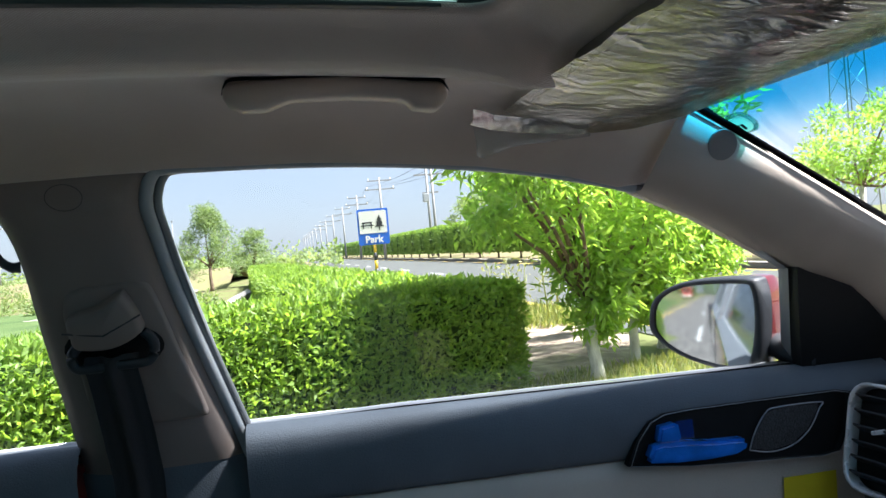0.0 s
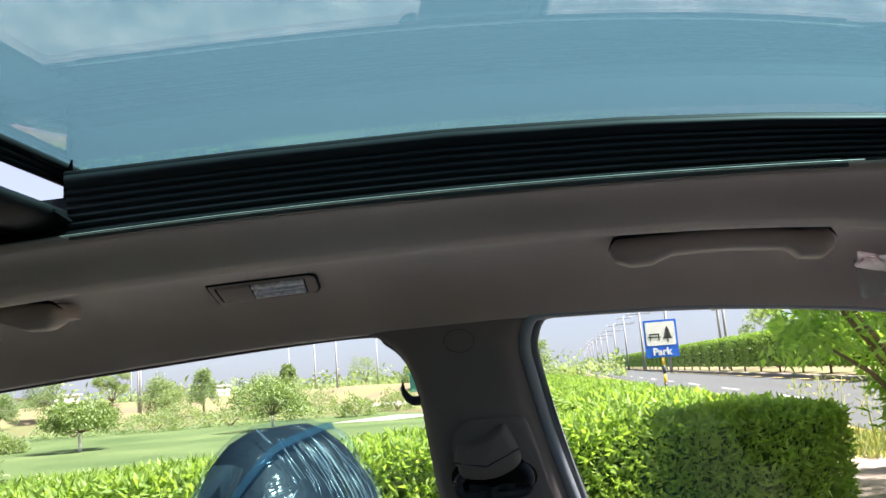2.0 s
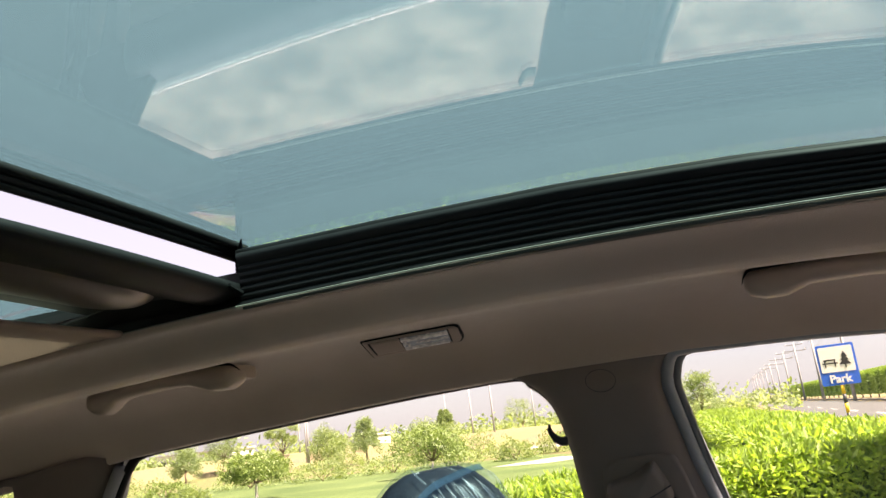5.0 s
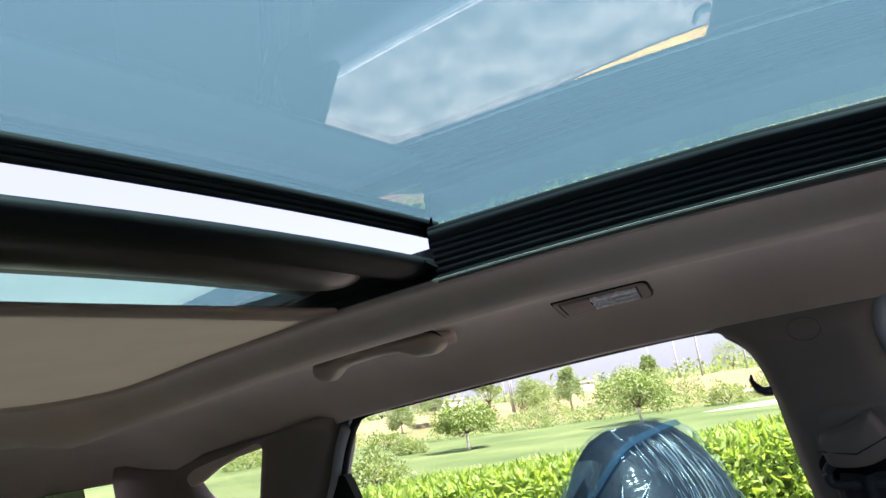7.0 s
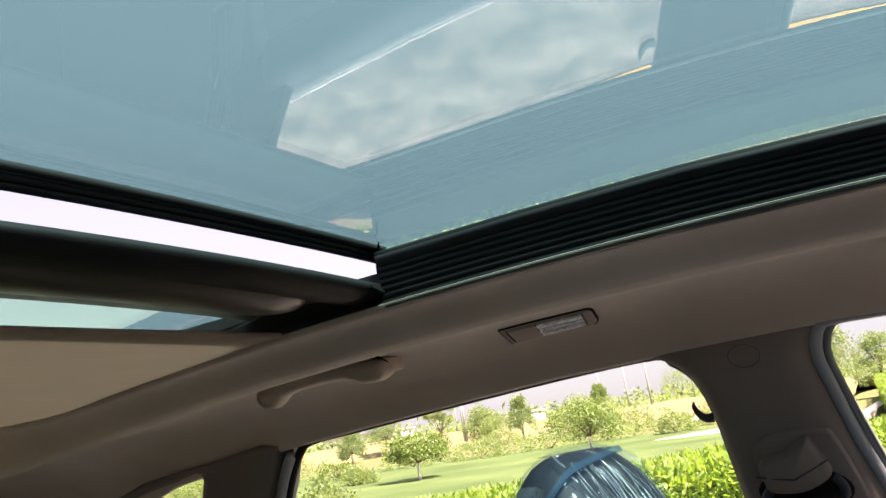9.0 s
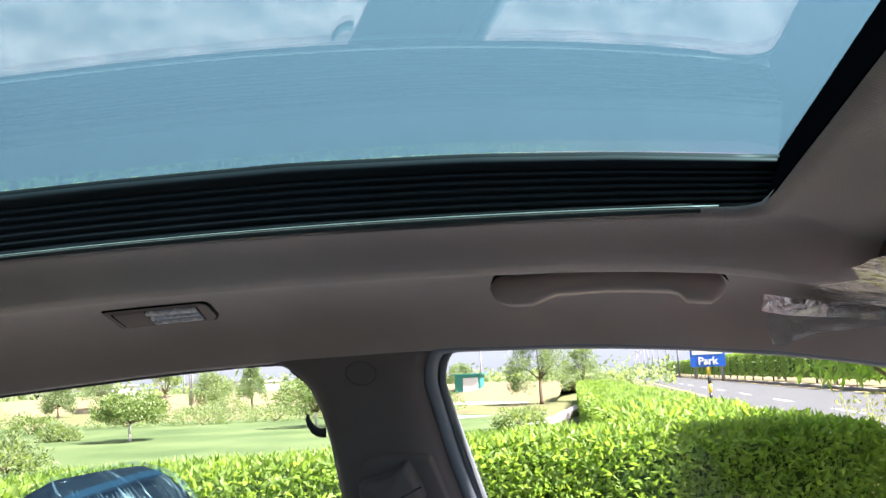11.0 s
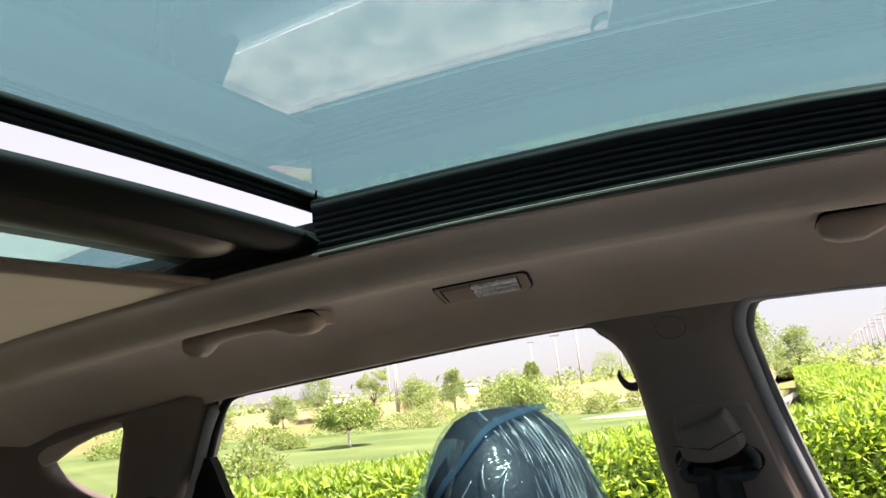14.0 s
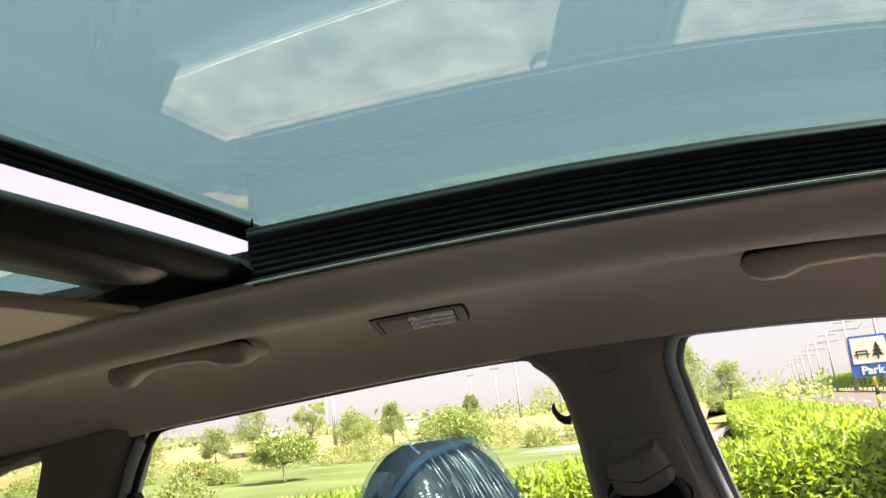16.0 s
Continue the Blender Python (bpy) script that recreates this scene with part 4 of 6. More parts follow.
# ---- grab handles, lamp, hook ----
def grab_handle(name, label, stations, y0, depth):
    """A moulded assist grip: stations of (x, lowest z, highest z)."""
    g = thing(name, (stations[len(stations) // 2][0], y0 + 0.03, stations[3][2]), label, "grab handle", "grab handles along the roof")
    rows = []
    for i, (x, lo, hi) in enumerate(stations):
        c, h = (lo + hi) / 2, (hi - lo) / 2
        dep = depth * (0.55 if i in (0, len(stations) - 1) else 1.0)
        row = []
        for k in range(14):
            a = 2 * math.pi * k / 14
            ca, sa = math.cos(a), math.sin(a)
            row.append((x, y0 + dep * math.copysign(abs(ca) ** 0.7, ca), c + h * math.copysign(abs(sa) ** 0.7, sa)))
        rows.append(row)
    v, f = loft(rows, closed=True)
    v, f = caps(rows, v, f)
    mesh("grip", v, f, TRIM_EDGE, g)
    # black bar along the grip's top, drawn as its shadow
    first, last = stations[0], stations[-1]
    path = eased([(first[0] - 0.002, y0, (first[1] + first[2]) / 2)] + [(x, y0 - depth * 0.55, hi + 0.0016) for x, lo, hi in stations[1:-1]] + [(last[0] + 0.003, y0 - depth * 0.3, last[2])], 2)
    v, f = tube(path, [0.0004 + 0.0030 * abs(math.sin(math.pi * i / (len(path) - 1))) ** 0.7 for i in range(len(path))], 6)
    mesh("shadow_gap", v, f, RUBBER, g, "black strip drawn as the shadow above the folded grip")
    for x in (stations[2][0], stations[-3][0]):
        boxed("mount", (x, y0 + 0.016, stations[2][2] - 0.002), (0.03, 0.05, 0.02), TRIM_EDGE, g, 0.008)
    return g


grab_handle("grab_handle", "warm grey moulded grab handle above the front door", [(x * 0.93 + 0.002, a, b - 0.001) for x, a, b in [(-0.148, 1.519, 1.530), (-0.143, 1.511, 1.535), (-0.128, 1.5055, 1.537), (-0.104, 1.5055, 1.538), (-0.094, 1.509, 1.538), (-0.080, 1.514, 1.538), (-0.02, 1.5140, 1.537), (0.036, 1.5095, 1.532), (0.045, 1.507, 1.531), (0.052, 1.499, 1.530), (0.076, 1.4965, 1.528), (0.086, 1.503, 1.525), (0.090, 1.510, 1.518)]], 0.852, 0.017)
grab_handle("grab_handle", "warm grey moulded grab handle above the rear door", [(-0.783 + (x + 0.757) * 0.910, 1.39 + (a - 1.39) * 1.03, 1.39 + (b - 1.39) * 1.03) for x, a, b in [(-1.045, 1.500, 1.508), (-1.040, 1.486, 1.512), (-1.030, 1.480, 1.514), (-1.012, 1.479, 1.516), (-1.000, 1.485, 1.518), (-0.988, 1.494, 1.519), (-0.965, 1.499, 1.521), (-0.90, 1.503, 1.524), (-0.845, 1.502, 1.524), (-0.825, 1.496, 1.524), (-0.805, 1.490, 1.523), (-0.775, 1.490, 1.521), (-0.763, 1.496, 1.518), (-0.757, 1.503, 1.512)]], 0.847, 0.018)

lamp = thing("reading_lamp", tuple(lining_at(-0.545, 0.7)), "small flush roof lamp with a film-covered lens", "lamp")
def lamp_plate(name, inset, s0, s1, proud, mat, label="", parent=None, t0=0.0, t1=1.0, ragged=0.0):
    """A plate on the lining: a slightly leaning oblong with one rounded end, or the stretch s0..s1 of it."""
    rows = []
    n = 16
    for k in range(n + 1):
        s = s0 + (s1 - s0) * (1 - (1 - k / n) ** 1.6)
        end = max(0.0, (s - 0.93) / 0.07) if s1 > 0.97 else 0.0
        pts = []
        for t, up in ((0, -0.001), (0.0, proud), (0.10, proud + 0.0008), (0.5, proud + 0.0012), (0.90, proud + 0.0008), (1, proud), (1, -0.001)):
            t = t0 + (t1 - t0) * t
            if ragged:
                t += ragged * (noise.noise((s * 30, t * 4, 1.0)) + 0.6 * noise.noise((s * 80, t * 9, 2.0)))
            t = 0.5 + (t - 0.5) * (1 - 0.5 * (1 - math.sqrt(max(0, 1 - end * end * 0.98))))
            w = 0.636 + inset * 1.9 + (0.152 - inset * 3.8) * t
            xa, xb = -0.617 - 0.007 * t + inset, -0.480 - 0.010 * t - inset
            pts.append(lining_at(xa + (xb - xa) * s, w) + Vector((0, -0.45, -0.89)) * up)
        rows.append(pts)
    v, f = loft(rows)
    f += [tuple(range(7)), tuple(range(len(v) - 7, len(v)))]
    return mesh(name, v, f, mat, parent or lamp, label)
lamp_plate("shadow_gap", -0.0026, 0, 1, 0.0022, RUBBER, "dark gap round the bezel")
bezel = lamp_plate("bezel", 0.0, 0, 1, 0.0036, LAMP_BODY, "thin oblong bezel")
lamp_plate("inset", 0.0062, 0, 0.945, 0.0042, RUBBER, "dark gap round switch and lens", bezel)
lamp_plate("switch", 0.0084, 0.012, 0.362, 0.0050, LAMP_BODY, "rocker switch", bezel)
lamp_plate("lens", 0.0080, 0.385, 0.94, 0.0050, LAMP_LENS, "smoky glossy lens", bezel)
lamp_plate("film_edge", 0.0078, 0.385, 0.935, 0.0064, LAMP_FILM, "wrinkled white film", bezel, 0.02, 0.30, 0.05)
lamp_plate("film_edge", 0.0078, 0.385, 0.92, 0.0064, LAMP_FILM, "wrinkled white film", bezel, 0.74, 0.97, 0.05)
lamp_plate("film_edge", 0.0078, 0.385, 0.47, 0.0064, LAMP_FILM, "wrinkled white film", bezel, 0.38, 0.60, 0.25)
lamp_plate("film_edge", 0.0078, 0.55, 0.93, 0.0064, LAMP_FILM, "wrinkled white film", bezel, 0.44, 0.54, 0.05)

hook_pts = [(-0.392, side_y(1.372) - 0.010, 1.376), (-0.400, side_y(1.374) - 0.012, 1.376), (-0.406, side_y(1.38) - 0.013, 1.380), (-0.4105, side_y(1.385) - 0.013, 1.387), (-0.412, side_y(1.395) - 0.012, 1.394), (-0.4105, side_y(1.40) - 0.011, 1.400)]
v, f = tube(hook_pts, [0.0065, 0.006, 0.0052, 0.0042, 0.0032, 0.0014], 8)
tagged(mesh("coat_hook", v, f, DARK, at=hook_pts[0]), "small dark coat hook on the centre pillar", "coat hook")

# oval badge on the pillar
c = Vector((-0.328, side_y(1.448) - 0.0195, 1.448))
ringv = [c + Vector((0.0195 * math.cos(t), 0.0155 * math.sin(t) * 0.39 * -1, 0.0155 * math.sin(t) * 0.92)) for t in np.linspace(0, 2 * math.pi, 28)]
v, f = tube(ringv, 0.0004, 5)
tagged(mesh("pillar_badge", v, f, DARK, at=c), "thin oval outline pressed into the pillar cover", "badge")

# ---- seat belt and its mount on the pillar ----
belt = thing("seat_belt", (-0.31, side_y(1.2) - 0.03, 1.0), "black seat belt hanging from its pillar mount", "seat belt")
def on_pillar(x, z, proud):
    return Vector((x, side_y(z) - 0.018 - proud * 0.92, z - proud * 0.39))
rim = [(p[0], p[2]) for p in eased([(x, 0, z) for x, z in [(-0.352, 1.335), (-0.300, 1.348), (-0.262, 1.345), (-0.250, 1.325), (-0.232, 1.25), (-0.212, 1.178), (-0.222, 1.166), (-0.30, 1.166), (-0.342, 1.170), (-0.352, 1.25)]], 4, True)]
cx, cz = -0.29, 1.26
rows = [[on_pillar(cx + (x - cx) * s, cz + (z - cz) * s, pr) for x, z in rim] for s, pr in ((1.0, -0.006), (0.99, 0.003), (0.95, 0.0055), (0.5, 0.006), (0.0, 0.006))]
v, f = loft(rows, closed=True)
mesh("mount_plate", v, f, TRIM, belt, "warm grey height-adjuster plate", smooth=True)
hood = [(p[0], p[2]) for p in eased([(x, 0, z) for x, z in [(-0.350, 1.300), (-0.347, 1.318), (-0.312, 1.328), (-0.288, 1.342), (-0.280, 1.338), (-0.268, 1.308), (-0.270, 1.292), (-0.305, 1.277), (-0.345, 1.280)]], 4, True)]
cx, cz = -0.310, 1.307
rows = [[on_pillar(cx + (x - cx) * s, cz + (z - cz) * s, pr) for x, z in hood] for s, pr in ((1.0, 0.0), (0.99, 0.014), (0.93, 0.022), (0.8, 0.025), (0.0, 0.027))]
v, f = loft(rows, closed=True)
hood_part = mesh("mount_hood", v, f, TRIM, belt, "grey hood over the belt mount")
v, f = tube([on_pillar(-0.355, 1.303, 0.0225), on_pillar(-0.31, 1.298, 0.027), on_pillar(-0.266, 1.318, 0.0235)], 0.0012, 6)
mesh("hood_seam", v, f, DARK, hood_part)
# flat black oval drawn as the shaded recess round the guide
oval = [(0.058 * math.cos(t), 0.030 * math.sin(t)) for t in np.linspace(0, 2 * math.pi, 24, endpoint=False)]
rows = [[on_pillar(-0.305 + a * s, 1.272 + b * s, pr) for a, b in oval] for s, pr in ((1.0, 0.004), (0.97, 0.0068), (0.0, 0.0068))]
v, f = loft(rows, closed=True)
mesh("dark_oval", v, f, RUBBER, belt, "black oval drawn as shade behind the guide")
loop = [on_pillar(-0.340, 1.285, 0.012), on_pillar(-0.352, 1.272, 0.016), on_pillar(-0.350, 1.260, 0.020), on_pillar(-0.338, 1.257, 0.022), on_pillar(-0.305, 1.259, 0.024), on_pillar(-0.272, 1.259, 0.022), on_pillar(-0.261, 1.264, 0.020), on_pillar(-0.258, 1.280, 0.016), on_pillar(-0.268, 1.292, 0.012)]
v, f = tube(eased(loop, 5), 0.0062, 10)
mesh("guide_loop", v, f, DARK, belt, "black belt guide loop")
strap = []
for x, z, pr in ((0, 1.268, 0.018), (0, 1.262, 0.028), (0, 1.252, 0.030), (0.001, 1.22, 0.026), (0.002, 1.17, 0.022), (0.003, 1.10, 0.020), (0.004, 1.0, 0.022), (0.006, 0.8, 0.024), (0.006, 0.5, 0.026)):
    wide = lerp([0.5, 1.16, 1.25, 1.27], [0.031, 0.031, 0.029, 0.031], z)
    strap.append([on_pillar(-0.308 + x + wide * u, z, pr + 0.004 * math.cos(u * 4.5) + 0.0016 * math.cos(u * 3 * math.pi)) for u in np.linspace(-1, 1, 25)])
v, f = shell(strap, (0, 0.0025, 0))
mesh("strap", v, f, BELT, belt, "woven black strap")

# the rear belt's guide in the rear pillar cover
rear_belt = thing("seat_belt", (-1.41, 1.085, 0.9), "black rear seat belt in its pillar slot", "seat belt")
def on_rear(x, z, proud):
    return Vector((x, side_y(z) - 0.016 - proud, z))
oval = [(0.054 * math.cos(t), 0.024 * math.sin(t)) for t in np.linspace(0, 2 * math.pi, 24, endpoint=False)]
v, f = loft([[on_rear(-1.41 + a * s, 1.219 + b * s - 0.1 * a * a, pr) for a, b in oval] for s, pr in ((1.0, -0.006), (0.97, 0.002), (0.0, 0.002))], closed=True)
mesh("dark_oval", v, f, RUBBER, rear_belt, "dark slot")
v, f = tube(eased([on_rear(x, z, 0.008) for x, z in ((-1.455, 1.237), (-1.462, 1.226), (-1.450, 1.212), (-1.41, 1.205), (-1.372, 1.211), (-1.358, 1.226), (-1.364, 1.239))]), 0.006, 10)
mesh("guide_loop", v, f, DARK, rear_belt, "black belt guide loop")
v, f = shell([[on_rear(-1.41 + 0.03 * u, z, pr + 0.002 * math.cos(u * 9)) for u in np.linspace(-1, 1, 13)] for z, pr in ((1.218, 0.012), (1.205, 0.018), (1.15, 0.014), (1.05, 0.012), (0.9, 0.012))], (0, 0.0025, 0))
mesh("strap", v, f, BELT, rear_belt, "woven black strap")

# ---- front passenger seat in its plastic cover ----
seat = thing("passenger_seat", (-0.42, 0.66, 0.38), "dark passenger seat still wrapped in clear plastic film", "car seat")
def egg(centre, half, n=22, m=14, square=0.75, lean=0.0, tuck=0.0):
    rows = []
    for i in range(m + 1):
        t = math.pi * i / m
        st, ct = math.sin(t), math.cos(t)
        row = []
        for k in range(n):
            a = 2 * math.pi * k / n
            ca, sa = math.cos(a), math.sin(a)
            zz = half[2] * math.copysign(abs(ct) ** square, ct)
            w = abs(st) ** square * (1 - tuck * max(0, zz / half[2]) ** 2)
            row.append((centre[0] + half[0] * math.copysign(abs(ca) ** square, ca) * w - lean * zz, centre[1] + half[1] * math.copysign(abs(sa) ** square, sa) * w, centre[2] + zz))
        rows.append(row)
    return rows
def cover(s):
    """Height and half sizes of the wrapped headrest, from its crown downwards."""
    z = 1.377 - 0.40 * s ** 1.2
    hx = lerp([0, 0.04, 0.10, 0.2, 0.4, 0.62, 1], [0.010, 0.029, 0.046, 0.063, 0.077, 0.078, 0.11], s)
    hy = lerp([0, 0.04, 0.10, 0.2, 0.4, 0.62, 1], [0.048, 0.070, 0.088, 0.109, 0.128, 0.134, 0.21], s)
    return z, hx, hy, -0.419 - 0.12 * (z - 1.25)
def on_cover(a, s, off):
    """A place on the wrapped headrest, at angle a round it and s down from its crown."""
    z, hx, hy, cx = cover(s)
    return Vector((cx + (hx + off) * math.copysign(abs(math.cos(a)) ** 0.85, math.cos(a)), 0.655 + (hy + off) * math.copysign(abs(math.sin(a)) ** 0.85, math.sin(a)), z + off * max(0, 1 - s * 8)))
rows = []
for s in np.linspace(0.01, 0.62, 20):
    z, hx, hy, cx = cover(s)
    tuck = 1.0 if s < 0.5 else 1 - 2.0 * (s - 0.5)
    rows.append([(cx + (hx - 0.0005) * tuck * math.copysign(abs(math.cos(a)) ** 0.85, math.cos(a)), 0.655 + (hy - 0.0005) * tuck * math.copysign(abs(math.sin(a)) ** 0.85, math.sin(a)), z - 0.003) for a in np.linspace(0, 2 * math.pi, 36, endpoint=False)])
v, f = loft(rows, closed=True)
v, f = caps(rows, v, f)
mesh("headrest", v, f, SEAT_SKIN, seat, "dark leather headrest")
rows = egg((-0.40, 0.655, 0.84), (0.085, 0.25, 0.325), lean=0.22, tuck=0.25)
v, f = loft(rows, closed=True)
mesh("backrest", v, f, SEAT_SKIN, seat, "dark leather backrest")
rows = egg((-0.10, 0.655, 0.56), (0.28, 0.25, 0.10), square=0.6)
v, f = loft(rows, closed=True)
mesh("cushion", v, f, SEAT_SKIN, seat, "dark leather seat cushion")
boxed("base", (-0.12, 0.655, 0.42), (0.42, 0.40, 0.10), DARK, seat, 0.02, "dark plastic seat base")
for y in (0.60, 0.71):
    v, f = tube([(-0.425, y, 1.10), (-0.44, y, 1.22)], 0.007, 8)
    mesh("headrest_post", v, f, SILVER, seat)
# unseen driver's seat beside it, added to keep sun off the floor
driver_seat = thing("driver_seat", (-0.42, -0.10, 0.38), "unseen dark driver's seat, added to shade the floor", "car seat")
v, f = loft(egg((-0.47, -0.10, 0.84), (0.085, 0.25, 0.325), lean=0.22, tuck=0.25), closed=True)
mesh("backrest", v, f, SEAT_SKIN, driver_seat)
v, f = loft(egg((-0.10, -0.10, 0.56), (0.28, 0.25, 0.10), square=0.6), closed=True)
mesh("cushion", v, f, SEAT_SKIN, driver_seat)
boxed("base", (-0.12, -0.10, 0.42), (0.42, 0.40, 0.10), DARK, driver_seat, 0.02)
# unseen console between the seats, added to cover the sunlit floor
console = thing("centre_console", (0.2, MID, 0.38), "unseen dark console, added to cover the sunlit floor", "console")
rows = [[(x, MID + y, z) for y, z in ((-0.13, 0.38), (-0.125, h - 0.04), (-0.09, h), (0.09, h), (0.125, h - 0.04), (0.13, 0.38))] for x, h in ((-0.45, 0.62), (-0.43, 0.70), (-0.10, 0.71), (-0.04, 0.64), (0.30, 0.66), (0.55, 0.80), (0.72, 0.86))]
v, f = loft(rows, closed=True)
v, f = caps(rows, v, f)
mesh("body", v, f, DARK, console)
# the loose bag over headrest and shoulders, drawn tight in front and creased from its sealed upper edge
bag = []
for i in range(34):
    s = i / 33
    z, hx, hy, cx = cover(s)
    row = []
    for k in range(120):
        a = 2 * math.pi * k / 120
        ca, sa = math.cos(a), math.sin(a)
        on = min(1, s * 5)
        fan = a + 0.9 * s
        fold = 0.0008 + 0.0022 * (1 - abs(noise.noise((math.cos(fan) * 6, math.sin(fan) * 6, s * 1.6)))) ** 6 * on + 0.0016 * (1 - abs(noise.noise((math.cos(fan) * 13, math.sin(fan) * 13, s * 3 + 7)))) ** 8 * on
        fold += 0.0022 * abs(noise.noise((ca * 2.0, sa * 2.0, s * 5))) * on + 0.0012 * noise.noise((ca * 5, sa * 5, s * 11 + 4)) * on
        flap = 0.004 * max(0, math.cos(a - 3.45)) ** 6 * min(1, max(0, s - 0.16) * 5) + 0.009 * math.exp(-(((a + 2.6) % 6.2832 - 3.1) / 0.45) ** 2 - ((s - 0.05) / 0.05) ** 2)
        row.append((cx + (hx + fold + flap) * math.copysign(abs(ca) ** 0.85, ca), 0.655 + (hy + fold + flap) * math.copysign(abs(sa) ** 0.85, sa), z))
    bag.append(row)
v, f = loft(bag, closed=True)
f.append(tuple(range(120)))
plastic_cover = mesh("plastic_cover", v, f, FILM, seat, "crumpled clear bluish plastic cover")
uv = plastic_cover.data.uv_layers.new(name="round_and_down")
for poly in plastic_cover.data.polygons:
    ks = [plastic_cover.data.loops[q].vertex_index for q in poly.loop_indices]
    wrap = max(k % 120 for k in ks) - min(k % 120 for k in ks) > 60
    for q, k in zip(poly.loop_indices, ks):
        uv.data[q].uv = ((k % 120 + (120 if wrap and k % 120 < 60 else 0)) / 120, k // 120 / 33)
seam = [on_cover(p[0], p[1], 0.0065) for p in eased([(0.30, 0.042, 0), (-0.14, 0.042, 0), (-0.99, 0.065, 0), (-1.41, 0.115, 0), (-1.62, 0.175, 0), (-1.87, 0.245, 0), (-2.02, 0.278, 0)], 4)]
v, f = shell([[p, p + Vector((0.0035, -0.0015, -0.0048))] for p in seam], (0.001, 0.0, 0.001))
mesh("cover_seam", v, f, glass_material("blue_film_seam", (0.55, 0.68, 0.78), 0.012, milk=0.06, milk_colour=(0.16, 0.30, 0.45), edge=0.2), plastic_cover, "welded bluish seam of the cover")

# sharp creases, their glints put in as white colour: a few across the front, and a dense fan drawn down one side from
# the seam's end
crease_lines = [((-1.40, 0.195), (-1.55, 0.245), (-1.64, 0.283)), ((-0.87, 0.16), (-1.01, 0.185), (-1.08, 0.195)), ((-1.24, 0.16), (-1.27, 0.185), (-1.26, 0.218)), ((-1.19, 0.228), (-1.18, 0.235), (-1.17, 0.242)), ((-0.82, 0.252), (-0.91, 0.275), (-0.99, 0.298)), ((-1.01, 0.085), (-0.97, 0.094), (-0.94, 0.103)), ((-0.91, 0.13), (-0.88, 0.14), (-0.86, 0.15)), ((-1.38, 0.02), (-1.15, 0.048), (-1.05, 0.062)), ((-1.08, 0.265), (-1.06, 0.218), (-0.94, 0.178))]
rng = np.random.default_rng(8)
for k in range(80):
    a0 = rng.uniform(-0.78, 0.06)
    s0 = rng.uniform(0.045, 0.27)
    s1 = min(0.36, s0 + rng.uniform(0.02, 0.11))
    crease_lines.append([(a0 - 0.55 * max(0, 0.15 - q) * 4 * (0.6 + a0 * -0.4) + 0.02 * math.sin(30 * q + k), q) for q in np.linspace(s0, s1, 5)])
v, f = [], []
for k, line in enumerate(crease_lines):
    pts = eased([on_cover(a, q, 0.0042) for a, q in line], 3)
    r = (0.0008 if k < 9 else rng.uniform(0.0002, 0.00055))
    tv, tf = tube(pts, [r * (0.25 + math.sin(math.pi * (i + 0.5) / len(pts))) for i in range(len(pts))], 5)
    f += [tuple(q + len(v) for q in face) for face in tf]
    v += list(tv)
mesh("creases", v, f, CREASE_GLINT, plastic_cover, "fine creases of the film with painted white glints")

# loose sheet of the cover standing off to one side
outer = eased([(-0.446, 0.560, 1.354), (-0.469, 0.560, 1.322), (-0.487, 0.560, 1.290), (-0.500, 0.560, 1.263), (-0.53, 0.560, 1.18)], 4)
inner = eased([(-0.418, 0.556, 1.352), (-0.428, 0.545, 1.318), (-0.434, 0.536, 1.285), (-0.438, 0.530, 1.258), (-0.45, 0.525, 1.18)], 4)
rows = [[Vector(a).lerp(Vector(b), t) + Vector((0, 0.006 * math.sin(5 * t + 9 * a[2]) + 0.003 * noise.noise((t * 9, a[2] * 30, 1)), 0)) for t in np.linspace(0, 1, 9)] for a, b in zip(outer, inner)]
v, f = loft(rows)
mesh("loose_sheet", v, f, film_material("loose_film", (0.70, 0.79, 0.86), (0.46, 0.58, 0.68), (1, 1, 0.3), 30.0, 0.25, 0.3, 0.04, 0.13), plastic_cover, "loose clear sheet of the cover")

# ---- sun visor in crumpled film ----
visor = thing("sun_visor", (0.25, 0.70, 1.52), "folded-up sun visor wrapped in crumpled clear plastic", "sun visor")
def visor_rows(drop, wob, x0=0.168):
    rows = []
    for i in range(15):
        s = i / 14
        x = x0 + (0.39 - x0) * s
        row = []
        for k in range(29):
            t = k / 28
            y = 0.50 + 0.43 * t
            z = 1.522 - 0.016 * s - 0.012 * math.sin(math.pi * s) - drop - 0.010 * t * t
            z += wob * noise.noise((x * 22, y * 14, 2.0)) * 0.010 + wob * noise.noise((x * 60, y * 34, 5.0)) * 0.004
            row.append((x + 0.02 * (1 - t), y, z))
        rows.append(row)
    return rows
v, f = shell(visor_rows(0.0, 0.0, 0.195), (0, 0, 0.016))
mesh("board", v, f, material("visor_cloth", (0.21, 0.19, 0.17), 0.8, vary=0.05, bump=0.3, bump_scale=500), visor, "warm grey visor board")
v, f = loft(visor_rows(0.007, 0.45))
wrapping = mesh("wrapping", v, f, VISOR_FILM, visor, "crumpled transparent film")
flap = []
for k in range(25):
    t = k / 24
    x = 0.134 + 0.142 * t
    low = lerp([0, 0.06, 0.3, 1], [0.048, 0.050, 0.036, 0.022], t)
    flap.append([(x + 0.003 * s, 0.948 + 0.004 * noise.noise((x * 40, s * 3, 1)) + 0.002 * noise.noise((x * 130, s * 7, 2)), 1.507 - 0.011 * t - low * s) for s in np.linspace(0, 1, 9)])
